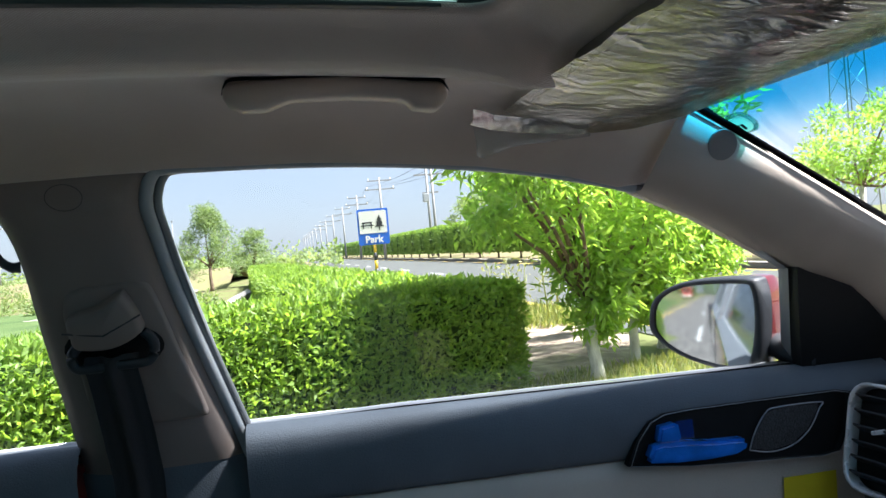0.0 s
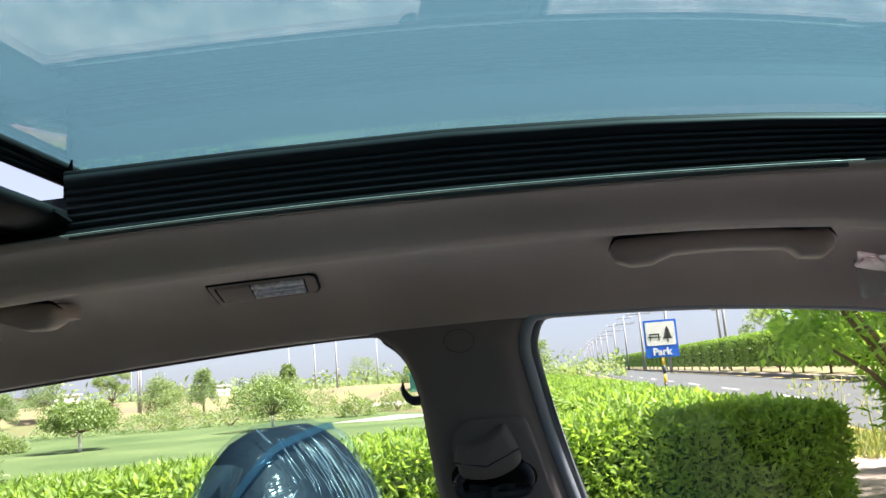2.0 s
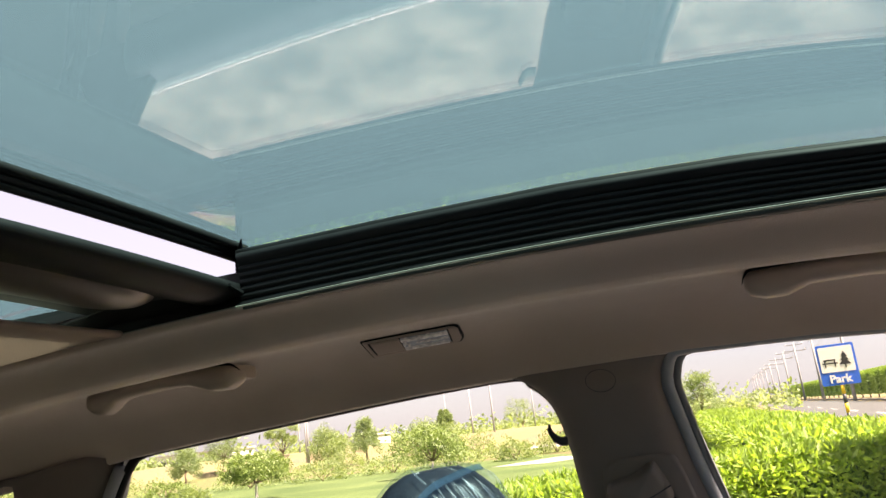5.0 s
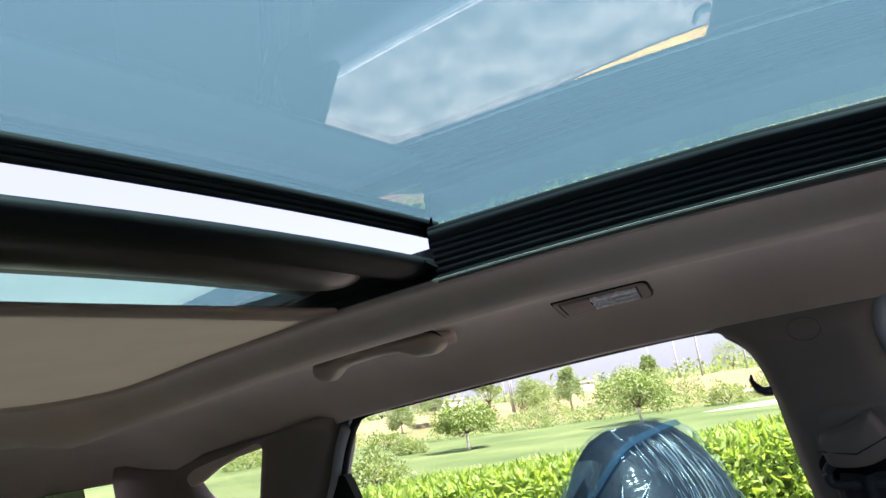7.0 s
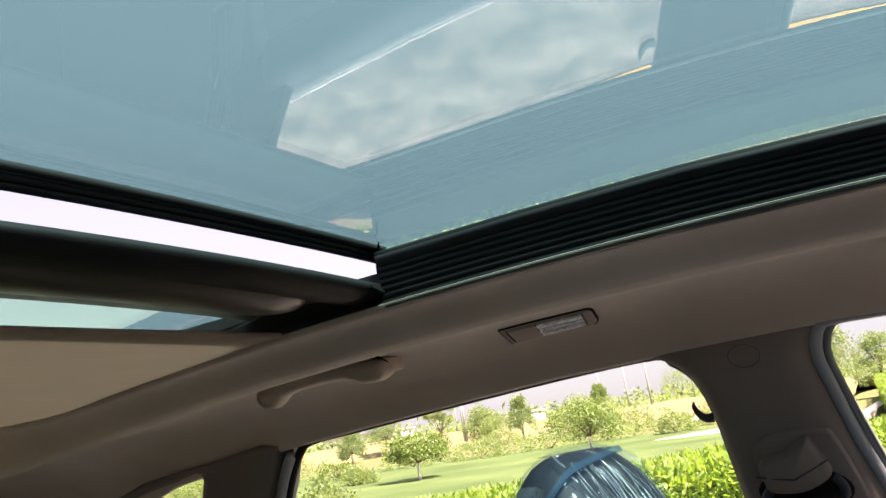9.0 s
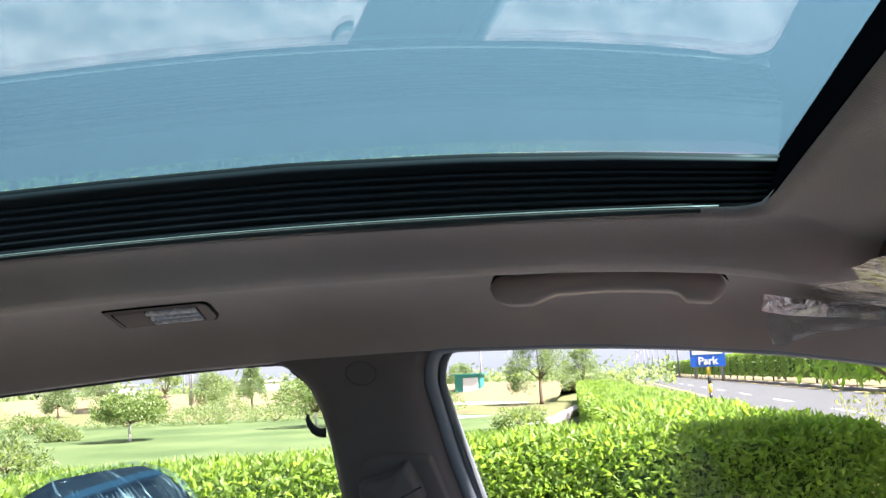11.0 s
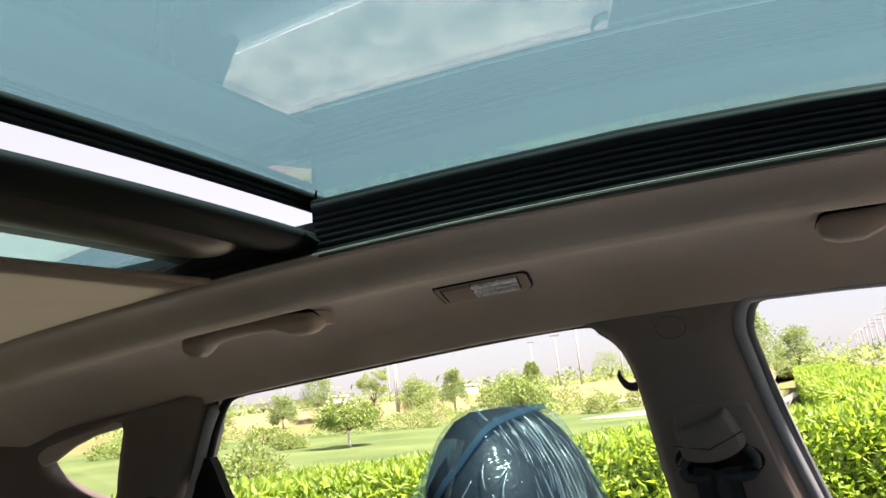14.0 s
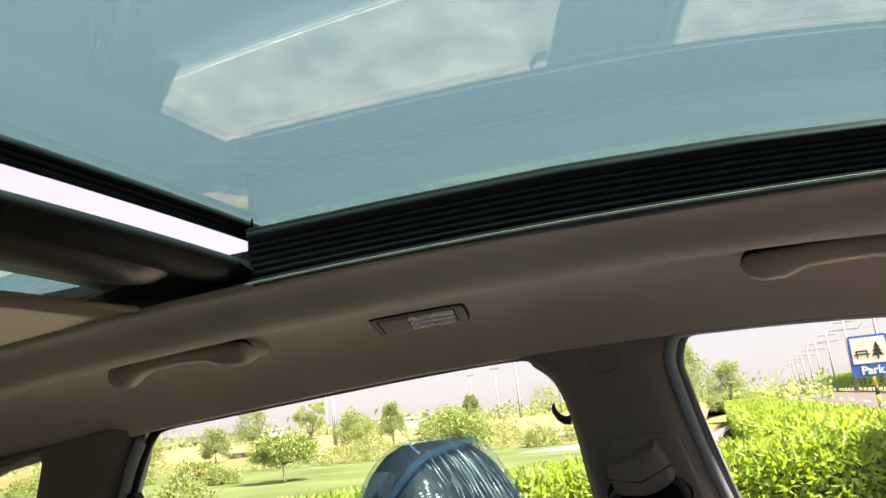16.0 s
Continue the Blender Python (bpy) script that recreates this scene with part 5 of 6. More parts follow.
v, f = loft(flap)
mesh("film_flap", v, f, film_material("hanging_film", (0.80, 0.83, 0.84), (0.5, 0.52, 0.53), (1, 1, 0.6), 60.0, 0.8, 0.10, 0.14, 0.26, 0.6), wrapping, "loose hanging end of the film")
v, f = shell([[Vector(p), Vector(p) + Vector((0.0, 0.004, -0.010)), Vector(p) + Vector((-0.004, 0.004, -0.017))] for p in ((0.128, 0.915, 1.5085), (0.16, 0.935, 1.5035), (0.20, 0.946, 1.5000), (0.275, 0.958, 1.4960), (0.33, 0.93, 1.4945), (0.362, 0.87, 1.497), (0.372, 0.79, 1.500), (0.385, 0.70, 1.503), (0.39, 0.60, 1.505), (0.40, 0.52, 1.506))], (0.0015, 0, 0))
mesh("film_edge", v, f, VISOR_FILM, wrapping, "folded edge of the film")

# ---- front door details ----
yi = side_y(1.137) - 0.036
outline = [(0.357, 1.022), (0.372, 1.056), (0.392, 1.080), (0.414, 1.089), (0.45, 1.091), (0.55, 1.091), (0.69, 1.090), (0.716, 1.084), (0.705, 1.03), (0.69, 1.000), (0.66, 0.996), (0.45, 1.010)]
cx, cz = 0.54, 1.045
rows = [[(cx + (x - cx) * s, yi - pr, cz + (z - cz) * s) for x, z in outline] for s, pr in ((1.02, -0.012), (1.02, 0.003), (0.985, 0.004), (0.965, 0.001), (0.93, 0.0005), (0.0, 0.0005))]
v, f = loft(rows, closed=True)
# the panel is flat; its black colour stands for shade in the recess
recess = mesh("handle_panel", v, f, RUBBER, front_door, "flat black handle panel, drawn as a shaded recess", smooth=False)
v, f = tube([(cx + (x - cx) * 1.0, yi - 0.0055, cz + (z - cz) * 1.0) for x, z in outline + outline[:1]], 0.0005, 6)
mesh("recess_trim", v, f, SEAL, recess, "thin bright trim line")
slab("pull_handle", [(0.378, 1.030), (0.387, 1.049), (0.400, 1.052), (0.436, 1.050), (0.480, 1.045), (0.526, 1.043), (0.533, 1.039), (0.530, 1.028), (0.515, 1.022), (0.470, 1.020), (0.42, 1.022), (0.384, 1.026)], (1, 0, 0), (0, 0, 1), (0, yi - 0.010, 0), 0.024, BLUE_FILM, recess, "door pull under shiny blue film", 0.005)
slab("lock_tab", [(0.396, 1.050), (0.402, 1.074), (0.424, 1.077), (0.430, 1.074), (0.434, 1.050)], (1, 0, 0), (0, 0, 1), (0, yi - 0.006, 0), 0.020, BLUE_FILM, recess, "lock tab under blue film", 0.004)
slab("film_tail", [(0.430, 1.050), (0.458, 1.050), (0.457, 1.076), (0.428, 1.077)], (1, 0, 0), (0, 0, 1), (0, yi - 0.003, 0), 0.001, glass_material("thin_blue_film", (0.08, 0.18, 0.5), 0.06, milk=0.35, milk_colour=(0.03, 0.10, 0.42)), recess, "thin loose blue film")
rim = [(0.543, 1.020), (0.553, 1.044), (0.572, 1.070), (0.591, 1.077), (0.664, 1.076), (0.662, 1.067), (0.642, 1.037), (0.612, 1.018), (0.576, 1.013)]
grille = slab("speaker_grille", [(0.605 + (x - 0.605) * 0.95, 1.047 + (z - 1.047) * 0.95) for x, z in rim], (1, 0, 0), (0, 0, 1), (0, yi - 0.001, 0), 0.006, material("perforated_grille", (0.028, 0.030, 0.033), 0.6, vary=0.5, scale=420, bump=1.0, bump_scale=420), recess, "dark perforated speaker grille", 0.001)
v, f = tube(eased([(x, yi - 0.004, z) for x, z in rim + rim[:1]]), 0.0010, 6)
mesh("grille_rim", v, f, SEAL, recess)
slab("warning_sticker", [(0.600, 0.90), (0.690, 0.90), (0.692, 0.966), (0.604, 0.966)], (1, 0, 0), (0, 0, 1), (0, side_y(1.137) - 0.025, 0), 0.001, YELLOW, front_door, "yellow sticker")
# inner corner cover by the mirror, and the mirror
v, f = shell([[(0.628, side_y(1.28) - 0.004, 1.282), (0.640, side_y(1.278) - 0.004, 1.278)], [(0.640, side_y(1.22) - 0.008, 1.22), (0.735, side_y(1.23) - 0.01, 1.24)], [(0.655, side_y(1.15) - 0.012, 1.15), (0.800, side_y(1.17) - 0.012, 1.18)], [(0.662, side_y(1.12) - 0.014, 1.122), (0.825, side_y(1.10) - 0.015, 1.10)]], (0, 0.03, 0))
mesh("mirror_corner", v, f, RUBBER, front_door, "black triangular corner cover")

mirror_at = Vector((0.575, 1.245, 1.190))
face = Vector((-0.866, -0.495, 0.010)).normalized()
u_ax = Vector((0.495, -0.866, 0)).normalized()
w_ax = face.cross(u_ax).normalized()
if w_ax.z < 0:
    w_ax = -w_ax
def mirror_outline(s=1.0):
    out = []
    for a, b in ((-0.104, -0.005), (-0.098, 0.028), (-0.075, 0.050), (-0.035, 0.064), (0.02, 0.069), (0.075, 0.068), (0.086, 0.060), (0.090, 0.03), (0.086, -0.02), (0.074, -0.062), (0.062, -0.072), (0.02, -0.070), (-0.035, -0.058), (-0.075, -0.040), (-0.097, -0.022)):
        out.append((a * s, 0, b * s))
    return [(p[0], p[2]) for p in eased(out, 4, True)]
wing = thing("wing_mirror", tuple(mirror_at - w_ax * 0.08), "maroon and black wing mirror on the passenger side", "wing mirror")
# slightly domed, so that it shows a wide view
rows = [[mirror_at + u_ax * a * s + w_ax * b * s + face * (0.006 - ((a * s) ** 2 + (b * s) ** 2) / 2.4) for a, b in mirror_outline(0.95)] for s in (1.0, 0.85, 0.7, 0.55, 0.4, 0.25, 0.12, 0.0)]
v, f = loft(rows, closed=True)
mesh("mirror_glass", v, f, MIRROR, wing, "reflecting mirror glass")
rows = []
for s, back in ((0.955, -0.004), (1.0, -0.008), (1.06, -0.004), (1.09, 0.006), (1.10, 0.03)):
    rows.append([mirror_at + u_ax * a * s + w_ax * b * s - face * back for a, b in mirror_outline()])
v, f = loft(rows, closed=True)
mesh("rim", v, f, DARK, wing, "black mirror rim")
rows = []
for s, back in ((1.10, 0.028), (1.12, 0.05), (1.02, 0.085), (0.75, 0.11), (0.0, 0.12)):
    rows.append([mirror_at + u_ax * a * s + w_ax * b * s - face * back for a, b in mirror_outline()])
v, f = loft(rows, closed=True)
mesh("housing", v, f, PAINT, wing, "maroon painted housing")
v, f = tube([mirror_at + u_ax * 0.075 - w_ax * 0.03 - face * 0.05, (0.68, 1.165, 1.135), (0.70, 1.14, 1.13)], [0.03, 0.028, 0.026], 10, 0.7)
mesh("arm", v, f, DARK, wing, "black mirror arm")

# ---- dashboard with its end vent ----
dash = thing("dashboard", (0.9, MID, 0.9), "dark soft dashboard with a silver-framed end vent", "dashboard")
rows = []
for y in np.linspace(MID - 0.80, MID + 0.80, 21):
    rows.append([(0.72, y, 0.70), (0.705, y, 0.85), (0.715, y, 0.98), (0.735, y, 1.06), (0.77, y, 1.105), (0.84, y, 1.115), (1.0, y, 1.08), (1.12, y, 1.03), (1.12, y, 0.70)])
v, f = loft(rows, closed=True)
v, f = caps(rows, v, f)
mesh("pad", v, f, DARK, dash, "dark soft pad")
vc = Vector((0.702, 1.018, 1.030))
vu, vw = Vector((0.10, -0.99, 0.0)).normalized(), Vector((0.25, 0.08, 0.96)).normalized()
ring = rounded(0.115, 0.150, 0.03, 4)
vn = vu.cross(vw).normalized()
if vn.x > 0:
    vn = -vn
rows = [[vc + vu * a * s + vw * b * s + vn * pr for a, b in ring] for s, pr in ((1.04, -0.01), (1.04, 0.008), (1.01, 0.012), (0.97, 0.008), (0.955, -0.01))]
v, f = loft(rows, closed=True)
vent = mesh("vent_frame", v, f, SILVER, dash, "satin silver vent frame")
slab("vent_back", [(a * 0.965, b * 0.965) for a, b in ring], vu, vw, vc + vn * -0.012, 0.004, RUBBER, vent)
for k in range(6):
    c = vc + vw * (-0.055 + 0.022 * k) + vn * 0.0
    turn = Matrix((vu, vn, vw)).transposed() @ Matrix.Rotation(radians(25), 3, "X")
    boxed("vent_slat", c, (0.100, 0.018, 0.003), DARK, vent, 0.001, turn=turn)
boxed("vent_tab", vc + vw * 0.012 + vn * 0.012, (0.022, 0.006, 0.006), SILVER, vent, 0.002)

# ---- outside: ground, roads, verge ----
def sheet(name, outline, z, mat, label, category, step=None, kind="structure", rough=0.0):
    """A ground sheet with a gently uneven edge."""
    me_v = [(x, y, z) for x, y in outline]
    ob = mesh(name, me_v, [tuple(range(len(me_v)))], mat, smooth=False)
    return tagged(ob, label, category, kind=kind)


v, f = [], []
R = [0, 20, 60, 150, 400, 1200, 3000]
for i, r in enumerate(R):
    for k in range(32):
        a = 2 * math.pi * k / 32
        v.append((r * math.cos(a), r * math.sin(a), -0.02))
for i in range(len(R) - 1):
    for k in range(32):
        m = (k + 1) % 32
        f.append((i * 32 + k, i * 32 + m, (i + 1) * 32 + m, (i + 1) * 32 + k) if i else (k, (1) * 32 + m, (1) * 32 + k))
f = [q if len(q) == 4 else (0, q[1], q[2]) for q in f]
tagged(mesh("ground", v, f, GROUND, smooth=False), "dry grass and sandy soil reaching the horizon", "ground", kind="structure")
rng = np.random.default_rng(11)
def wavy(a, b, n, amp):
    return [(a[0] + (b[0] - a[0]) * t + rng.uniform(-amp, amp), a[1] + (b[1] - a[1]) * t + rng.uniform(-amp, amp)) for t in np.linspace(0, 1, n, endpoint=False)]
lawn = wavy((-1.2, 8.2), (-2.4, 26), 10, 0.1) + wavy((-2.4, 26), (-9, 33), 6, 0.4) + wavy((-9, 33), (-24, 31), 10, 0.6) + wavy((-24, 31), (-40, 24), 10, 0.7) + wavy((-40, 24), (-42, 6), 6, 0.6) + wavy((-42, 6), (-6.0, 4.4), 12, 0.1) + wavy((-6, 4.4), (-1.2, 8.2), 8, 0.03)
sheet("lawn", lawn, -0.008, LAWN, "mown green park lawn behind the hedge", "lawn")
# unseen pale ground, added to brighten what the roof glass reflects
sheet("added_yard", [(-60, -9.1), (4.2, -9.1), (4.2, -60), (-60, -60)], -0.012, CONCRETE, "unseen pale yard, added for the roof glass to reflect", "yard")
def along(x, y):
    """Places along the main road, which runs off to the left of the car."""
    return (x - 0.035 * y, y)
sheet("road", [along(4.4, -120), along(11.9, -120), along(11.9, 900), along(4.4, 900)], -0.004, ROAD, "worn grey asphalt main road", "road")
sheet("road", [(-300, -9.0), (4.3, -9.0), (4.3, 1.6), (1.5, 2.6), (0.9, 4.4), (-0.6, 4.4), (-2.4, 4.3), (-3.7, 3.75), (-6.5, 2.3), (-9, 4.6), (-300, 4.6)], -0.010, ROAD_DUST, "grey asphalt side road under the parked car", "road")
rows = []
for i in range(56):
    y = 6.45 + 5.3 * i / 55
    row = []
    for k in range(30):
        t = k / 29
        x = lerp([6.45, 8.0, 11.75], [1.25, 1.15, 1.0], y) + t * lerp([6.45, 7.5, 9.0, 11.75], [0.9, 2.2, 2.9, 2.7], y)
        edge = min(1, min(t, 1 - t) * 8, min(i, 55 - i) / 6)
        h = 0.030 * noise.noise((x * 2.2, y * 2.2, 0)) + 0.022 * noise.noise((x * 7, y * 7, 3)) + 0.012 * noise.noise((x * 17, y * 17, 5))
        row.append((x, y, -0.03 + edge * (0.035 + h)))
    rows.append(row)
v, f = loft(rows)
tagged(mesh("soil_patch", v, f, SOIL), "bare trodden brown soil between hedge and tree", "soil", kind="structure")
for n_line, (x, mat, label) in enumerate(((4.75, YELLOW_LINE, "yellow edge line"), (11.6, YELLOW_LINE, "yellow far edge line"))):
    sheet("road_line", [along(x, -60), along(x + 0.13, -60), along(x + 0.13, 500), along(x, 500)], 0.0, mat, label + " on the asphalt", "road marking")
for k in range(26):
    y = 6.5 + 8.6 * k
    dash = sheet("lane_dash", [along(6.85, y), along(6.98, y), along(6.98, y + 3.2), along(6.85, y + 3.2)], 0.0, WHITE_LINE, "white painted lane dash on the asphalt", "road marking", kind="object")
    dash["group"] = "lane dashes"
for k in range(12):
    x = -6 - 8.6 * k
    dash = sheet("lane_dash", [(x, 1.75), (x - 3.2, 1.75), (x - 3.2, 1.62), (x, 1.62)], 0.0, WHITE_LINE, "white painted lane dash on the side road", "road marking", kind="object")
    dash["group"] = "side road dashes"
sheet("road_line", [(-300, 4.1), (-10, 4.1), (-10, 4.25), (-300, 4.25)], 0.0, YELLOW_LINE, "yellow edge line of the side road", "road marking")
edge = eased([(0.9, 4.08, 0.0), (-0.6, 4.07, 0.0), (-1.6, 4.07, 0.0), (-2.7, 4.10, 0.0), (-3.6, 4.16, 0.0)], 4)
v, f = loft([[(q[0], q[1] - 0.05, -0.002), (q[0], q[1] + 0.05, -0.002)] for q in edge])
tagged(mesh("road_line", v, f, YELLOW_LINE, smooth=False), "yellow edge line beside the hedge", "road marking", kind="structure")
kerb_v, kerb_f = shell([[(*along(11.95, y), -0.02), (*along(11.95, y), 0.16), (*along(12.2, y), 0.16)] for y in (-60, 10, 40, 100, 200, 400)], (0.0, 0.0, -0.01))
tagged(mesh("kerb", kerb_v, kerb_f, CONCRETE, smooth=False), "pale concrete kerb of the road's median", "kerb", kind="structure")
sheet("median", [along(12.2, -60), along(19, -60), along(19, 400), along(12.2, 400)], 0.10, SAND, "dry sandy median behind the kerb", "median")

# ---- leaves, hedges, trees ----
def hedge(name, label, spine, width, height, leaf, dens, size, mat, rag=0.05, seed=1, core=True, heights=None):
    """A clipped hedge along a spine: a dark green solid core and leaves standing out of every face."""
    rng = np.random.default_rng(seed)
    h = thing(name, (*spine[0], 0), label, "hedge")
    pts, ways = [], []
    S = [Vector((*p, 0)) for p in spine]
    tall = heights or [height] * len(S)
    for i in range(len(S) - 1):
        a, b = S[i], S[i + 1]
        L = (b - a).length
        t = (b - a) / L
        nrm = Vector((t.y, -t.x, 0))
        for face, area in (("top", L * width), ("near", L * height), ("far", L * height), ("end0", width * height), ("end1", width * height)):
            if face == "end0" and i > 0 or face == "end1" and i < len(S) - 2:
                continue
            h0, h1 = tall[i], tall[i + 1]
            n = int(area * dens * (0.45 if face == "far" else 1))
            u, w = rng.uniform(0, 1, n), rng.uniform(0, 1, n)
            inset = rng.exponential(0.032, n) - rag
            for k in range(n):
                height = h0 + (h1 - h0) * (u[k] if face in ("top", "near", "far") else float(face == "end1"))
                if face == "top":
                    bump_z = 0.045 * noise.noise((a.x + t.x * L * u[k] * 1.0, a.y + t.y * L * u[k], w[k] * width) ) * 1.6
                    p = a + t * L * u[k] + nrm * width * (w[k] - 0.5) + Vector((0, 0, height - inset[k] + bump_z))
                    d = Vector((0, 0, 1.0))
                elif face in ("near", "far"):
                    s = 1 if face == "near" else -1
                    z = w[k] * height
                    bulge = 0.05 * noise.noise((p_ := (a + t * L * u[k])) * 1.7 + Vector((0, 0, z * 2)))
                    p = p_ + nrm * s * (width / 2 - inset[k] + bulge) + Vector((0, 0, z))
                    d = nrm * s + Vector((0, 0, 0.5))
                else:
                    s = -1 if face == "end0" else 1
                    base = a if face == "end0" else b
                    p = base + t * s * (-inset[k]) + nrm * width * (u[k] - 0.5) + Vector((0, 0, w[k] * height))
                    d = t * s + Vector((0, 0, 0.5))
                pts.append(p)
                ways.append(d)
    ways = np.array(ways) + rng.normal(0, 1.05, (len(ways), 3))
    leaf_mesh("leaves", np.array(pts), ways, size[0], size[1], mat, h, rng=rng)
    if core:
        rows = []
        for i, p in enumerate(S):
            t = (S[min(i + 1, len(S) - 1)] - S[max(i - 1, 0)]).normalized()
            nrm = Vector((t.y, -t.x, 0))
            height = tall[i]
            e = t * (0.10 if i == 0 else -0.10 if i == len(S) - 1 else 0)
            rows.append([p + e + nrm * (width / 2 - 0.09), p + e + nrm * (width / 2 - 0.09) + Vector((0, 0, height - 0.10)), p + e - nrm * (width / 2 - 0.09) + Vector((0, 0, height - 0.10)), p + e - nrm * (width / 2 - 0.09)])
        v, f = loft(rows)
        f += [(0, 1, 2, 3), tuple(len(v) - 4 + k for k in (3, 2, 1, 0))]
        mesh("core_block", v, f, HEDGE_CORE, h, "dark green solid core", smooth=False)
    return h


hedge("hedge", "long clipped green hedge beside the parked car", [(-5.9, 3.1), (-5.0, 3.5), (-3.6, 4.25), (-2.4, 5.05), (-0.9, 5.85), (1.58, 6.92)], 0.85, 0.95, None, 2600, (0.082, 0.031), HEDGE_LEAF, seed=3, heights=[0.74, 0.77, 0.82, 0.87, 0.93, 0.95])
hedge("hedge", "clipped green hedge running along the main road", [(0.75, 7.6), (0.2, 12), (-0.35, 18), (-1.2, 28), (-2.2, 42)], 1.5, 0.93, None, 520, (0.10, 0.04), HEDGE_LEAF, seed=4)


def branchy(name, label, at, height, spread, trunk_h, trunk_r, leaf_n, leaf_size, mat, seed, clumps=14, bark=BARK, whitewash=0.0, squash=0.8, category="tree", low=0.35, lean=0.0, skirt=False, puff=0.20, taper=0.0, lobes=()):
    """A tree: tapered trunk, limbs reaching into the crown, and leaves in clumps round the limbs' ends."""
    rng = np.random.default_rng(seed)
    tree = thing(name, (at[0], at[1], 0), label, category)
    base = Vector((at[0], at[1], 0))
    top = base + Vector((lean, 0, trunk_h))
    v, f = tube([base - Vector((0, 0, 0.05)), base.lerp(top, 0.15) + Vector((0.01, 0, 0)), base.lerp(top, 0.5) + Vector((-0.02, 0.01, 0)), top], [trunk_r * 1.35, trunk_r, trunk_r * 0.9, trunk_r * 0.8], 10)
    mesh("trunk", v, f, WHITEWASH if whitewash else bark, tree, "whitewashed trunk" if whitewash else "")
    tips = []
    for k in range(clumps):
        a = 2 * math.pi * (k * 0.618) + rng.uniform(-0.3, 0.3)
        q = rng.uniform(0.0, 1.0)
        r = spread / 2 * math.sqrt(rng.uniform(0.15, 1.0)) * (1 - 0.55 * abs(q - 0.42) ** 1.3) * (min(1.0, max(0.16, (q - 0.12) / 0.45)) if skirt else 1.0) * (1 - taper * q)
        z = trunk_h * low + (height - trunk_h * low) * (0.12 + 0.80 * q)
        tip = base + Vector((lean + r * math.cos(a), r * math.sin(a), z))
        tips.append(tip)
        if k < 7 and z > trunk_h:
            mid = top.lerp(tip, 0.5) + Vector((0, 0, 0.06 * height * rng.uniform(-1, 1)))
            v, f = tube([top - Vector((0, 0, 0.04)), mid, tip], [trunk_r * 0.55, trunk_r * 0.35, trunk_r * 0.12], 6)
            mesh("limb", v, f, bark, tree)
    grown = [spread * puff * q for q in rng.uniform(0.6, 1.2, len(tips))]
    for x, y, z, r in lobes:
        for _ in range(9):
            tips.append(Vector((x, y, z)) + Vector([r * 0.6 * q for q in rng.normal(0, 0.7, 3)]))
            grown.append(r * rng.uniform(0.45, 0.7))
        v, f = tube([top - Vector((0, 0, 0.04)), top.lerp(Vector((x, y, z)), 0.5) + Vector((0, 0, 0.08)), (x, y, z)], [trunk_r * 0.5, trunk_r * 0.32, trunk_r * 0.1], 6)
        mesh("limb", v, f, bark, tree)
    tips, size = np.array(tips), np.array(grown)
    which = rng.integers(0, len(tips), leaf_n)
    off = rng.normal(0, 1, (leaf_n, 3))
    off = off / np.linalg.norm(off, axis=1, keepdims=True) * (rng.uniform(0, 1, (leaf_n, 1)) ** 0.4)
    p = tips[which] + off * size[which][:, None] * [1, 1, squash]
    p[:, 2] = np.maximum(p[:, 2], 0.12)
    leaf_mesh("crown", p, off + rng.normal(0, 0.7, (leaf_n, 3)) + [0, 0, -0.15], leaf_size[0], leaf_size[1], mat, tree, rng=rng)
    return tree


branchy("leafy_tree", "low bushy tree with long bright leaves and whitewashed trunk", (2.42, 6.55), 2.75, 2.3, 0.72, 0.06, 7400, (0.14, 0.040), TREE_LEAF, 21, 85, whitewash=1.0, low=0.75, skirt=True, puff=0.14, lobes=((1.58, 6.15, 1.9, 0.42), (1.55, 6.3, 1.5, 0.28), (2.05, 6.35, 1.85, 0.4), (2.48, 6.5, 0.88, 0.36), (2.45, 6.5, 0.66, 0.24), (1.75, 6.1, 2.3, 0.42), (2.6, 6.4, 1.3, 0.36), (1.55, 5.55, 2.3, 0.42), (1.35, 5.9, 2.15, 0.36), (2.0, 5.7, 2.4, 0.45), (1.55, 5.7, 1.9, 0.30)))
branchy("leafy_tree", "second bushy tree with whitewashed trunk beside the first", (3.05, 7.15), 2.9, 2.9, 0.62, 0.05, 8200, (0.14, 0.040), TREE_LEAF, 22, 75, whitewash=1.0, lean=0.08, low=0.8, skirt=True, puff=0.15, lobes=((3.15, 7.2, 0.78, 0.36), (3.55, 7.3, 1.05, 0.42), (3.95, 7.4, 1.35, 0.42), (3.2, 7.2, 0.56, 0.24), (3.4, 7.2, 1.5, 0.45)))
branchy("leafy_tree", "third bushy tree in the row by the road", (3.75, 7.95), 2.8, 1.7, 0.6, 0.05, 6500, (0.14, 0.036), TREE_LEAF, 23, 26, whitewash=1.0, low=0.9, lobes=((4.2, 7.7, 1.0, 0.38), (4.35, 7.8, 1.4, 0.36)))

# lawn and park trees: place, height, width, trunk
branchy("park_tree", "small round green tree on the lawn", (-14.5, 20.0), 1.32, 2.0, 0.55, 0.05, 5200, (0.11, 0.045), PARK_LEAF, 31, 22, whitewash=1.0, squash=0.5, low=1.0, puff=0.17)
branchy("park_tree", "leafy young tree beside the park shrubs", (-10.7, 24.8), 1.45, 2.3, 0.5, 0.05, 4200, (0.12, 0.05), PARK_LEAF, 32, 16, whitewash=1.0, low=0.9)
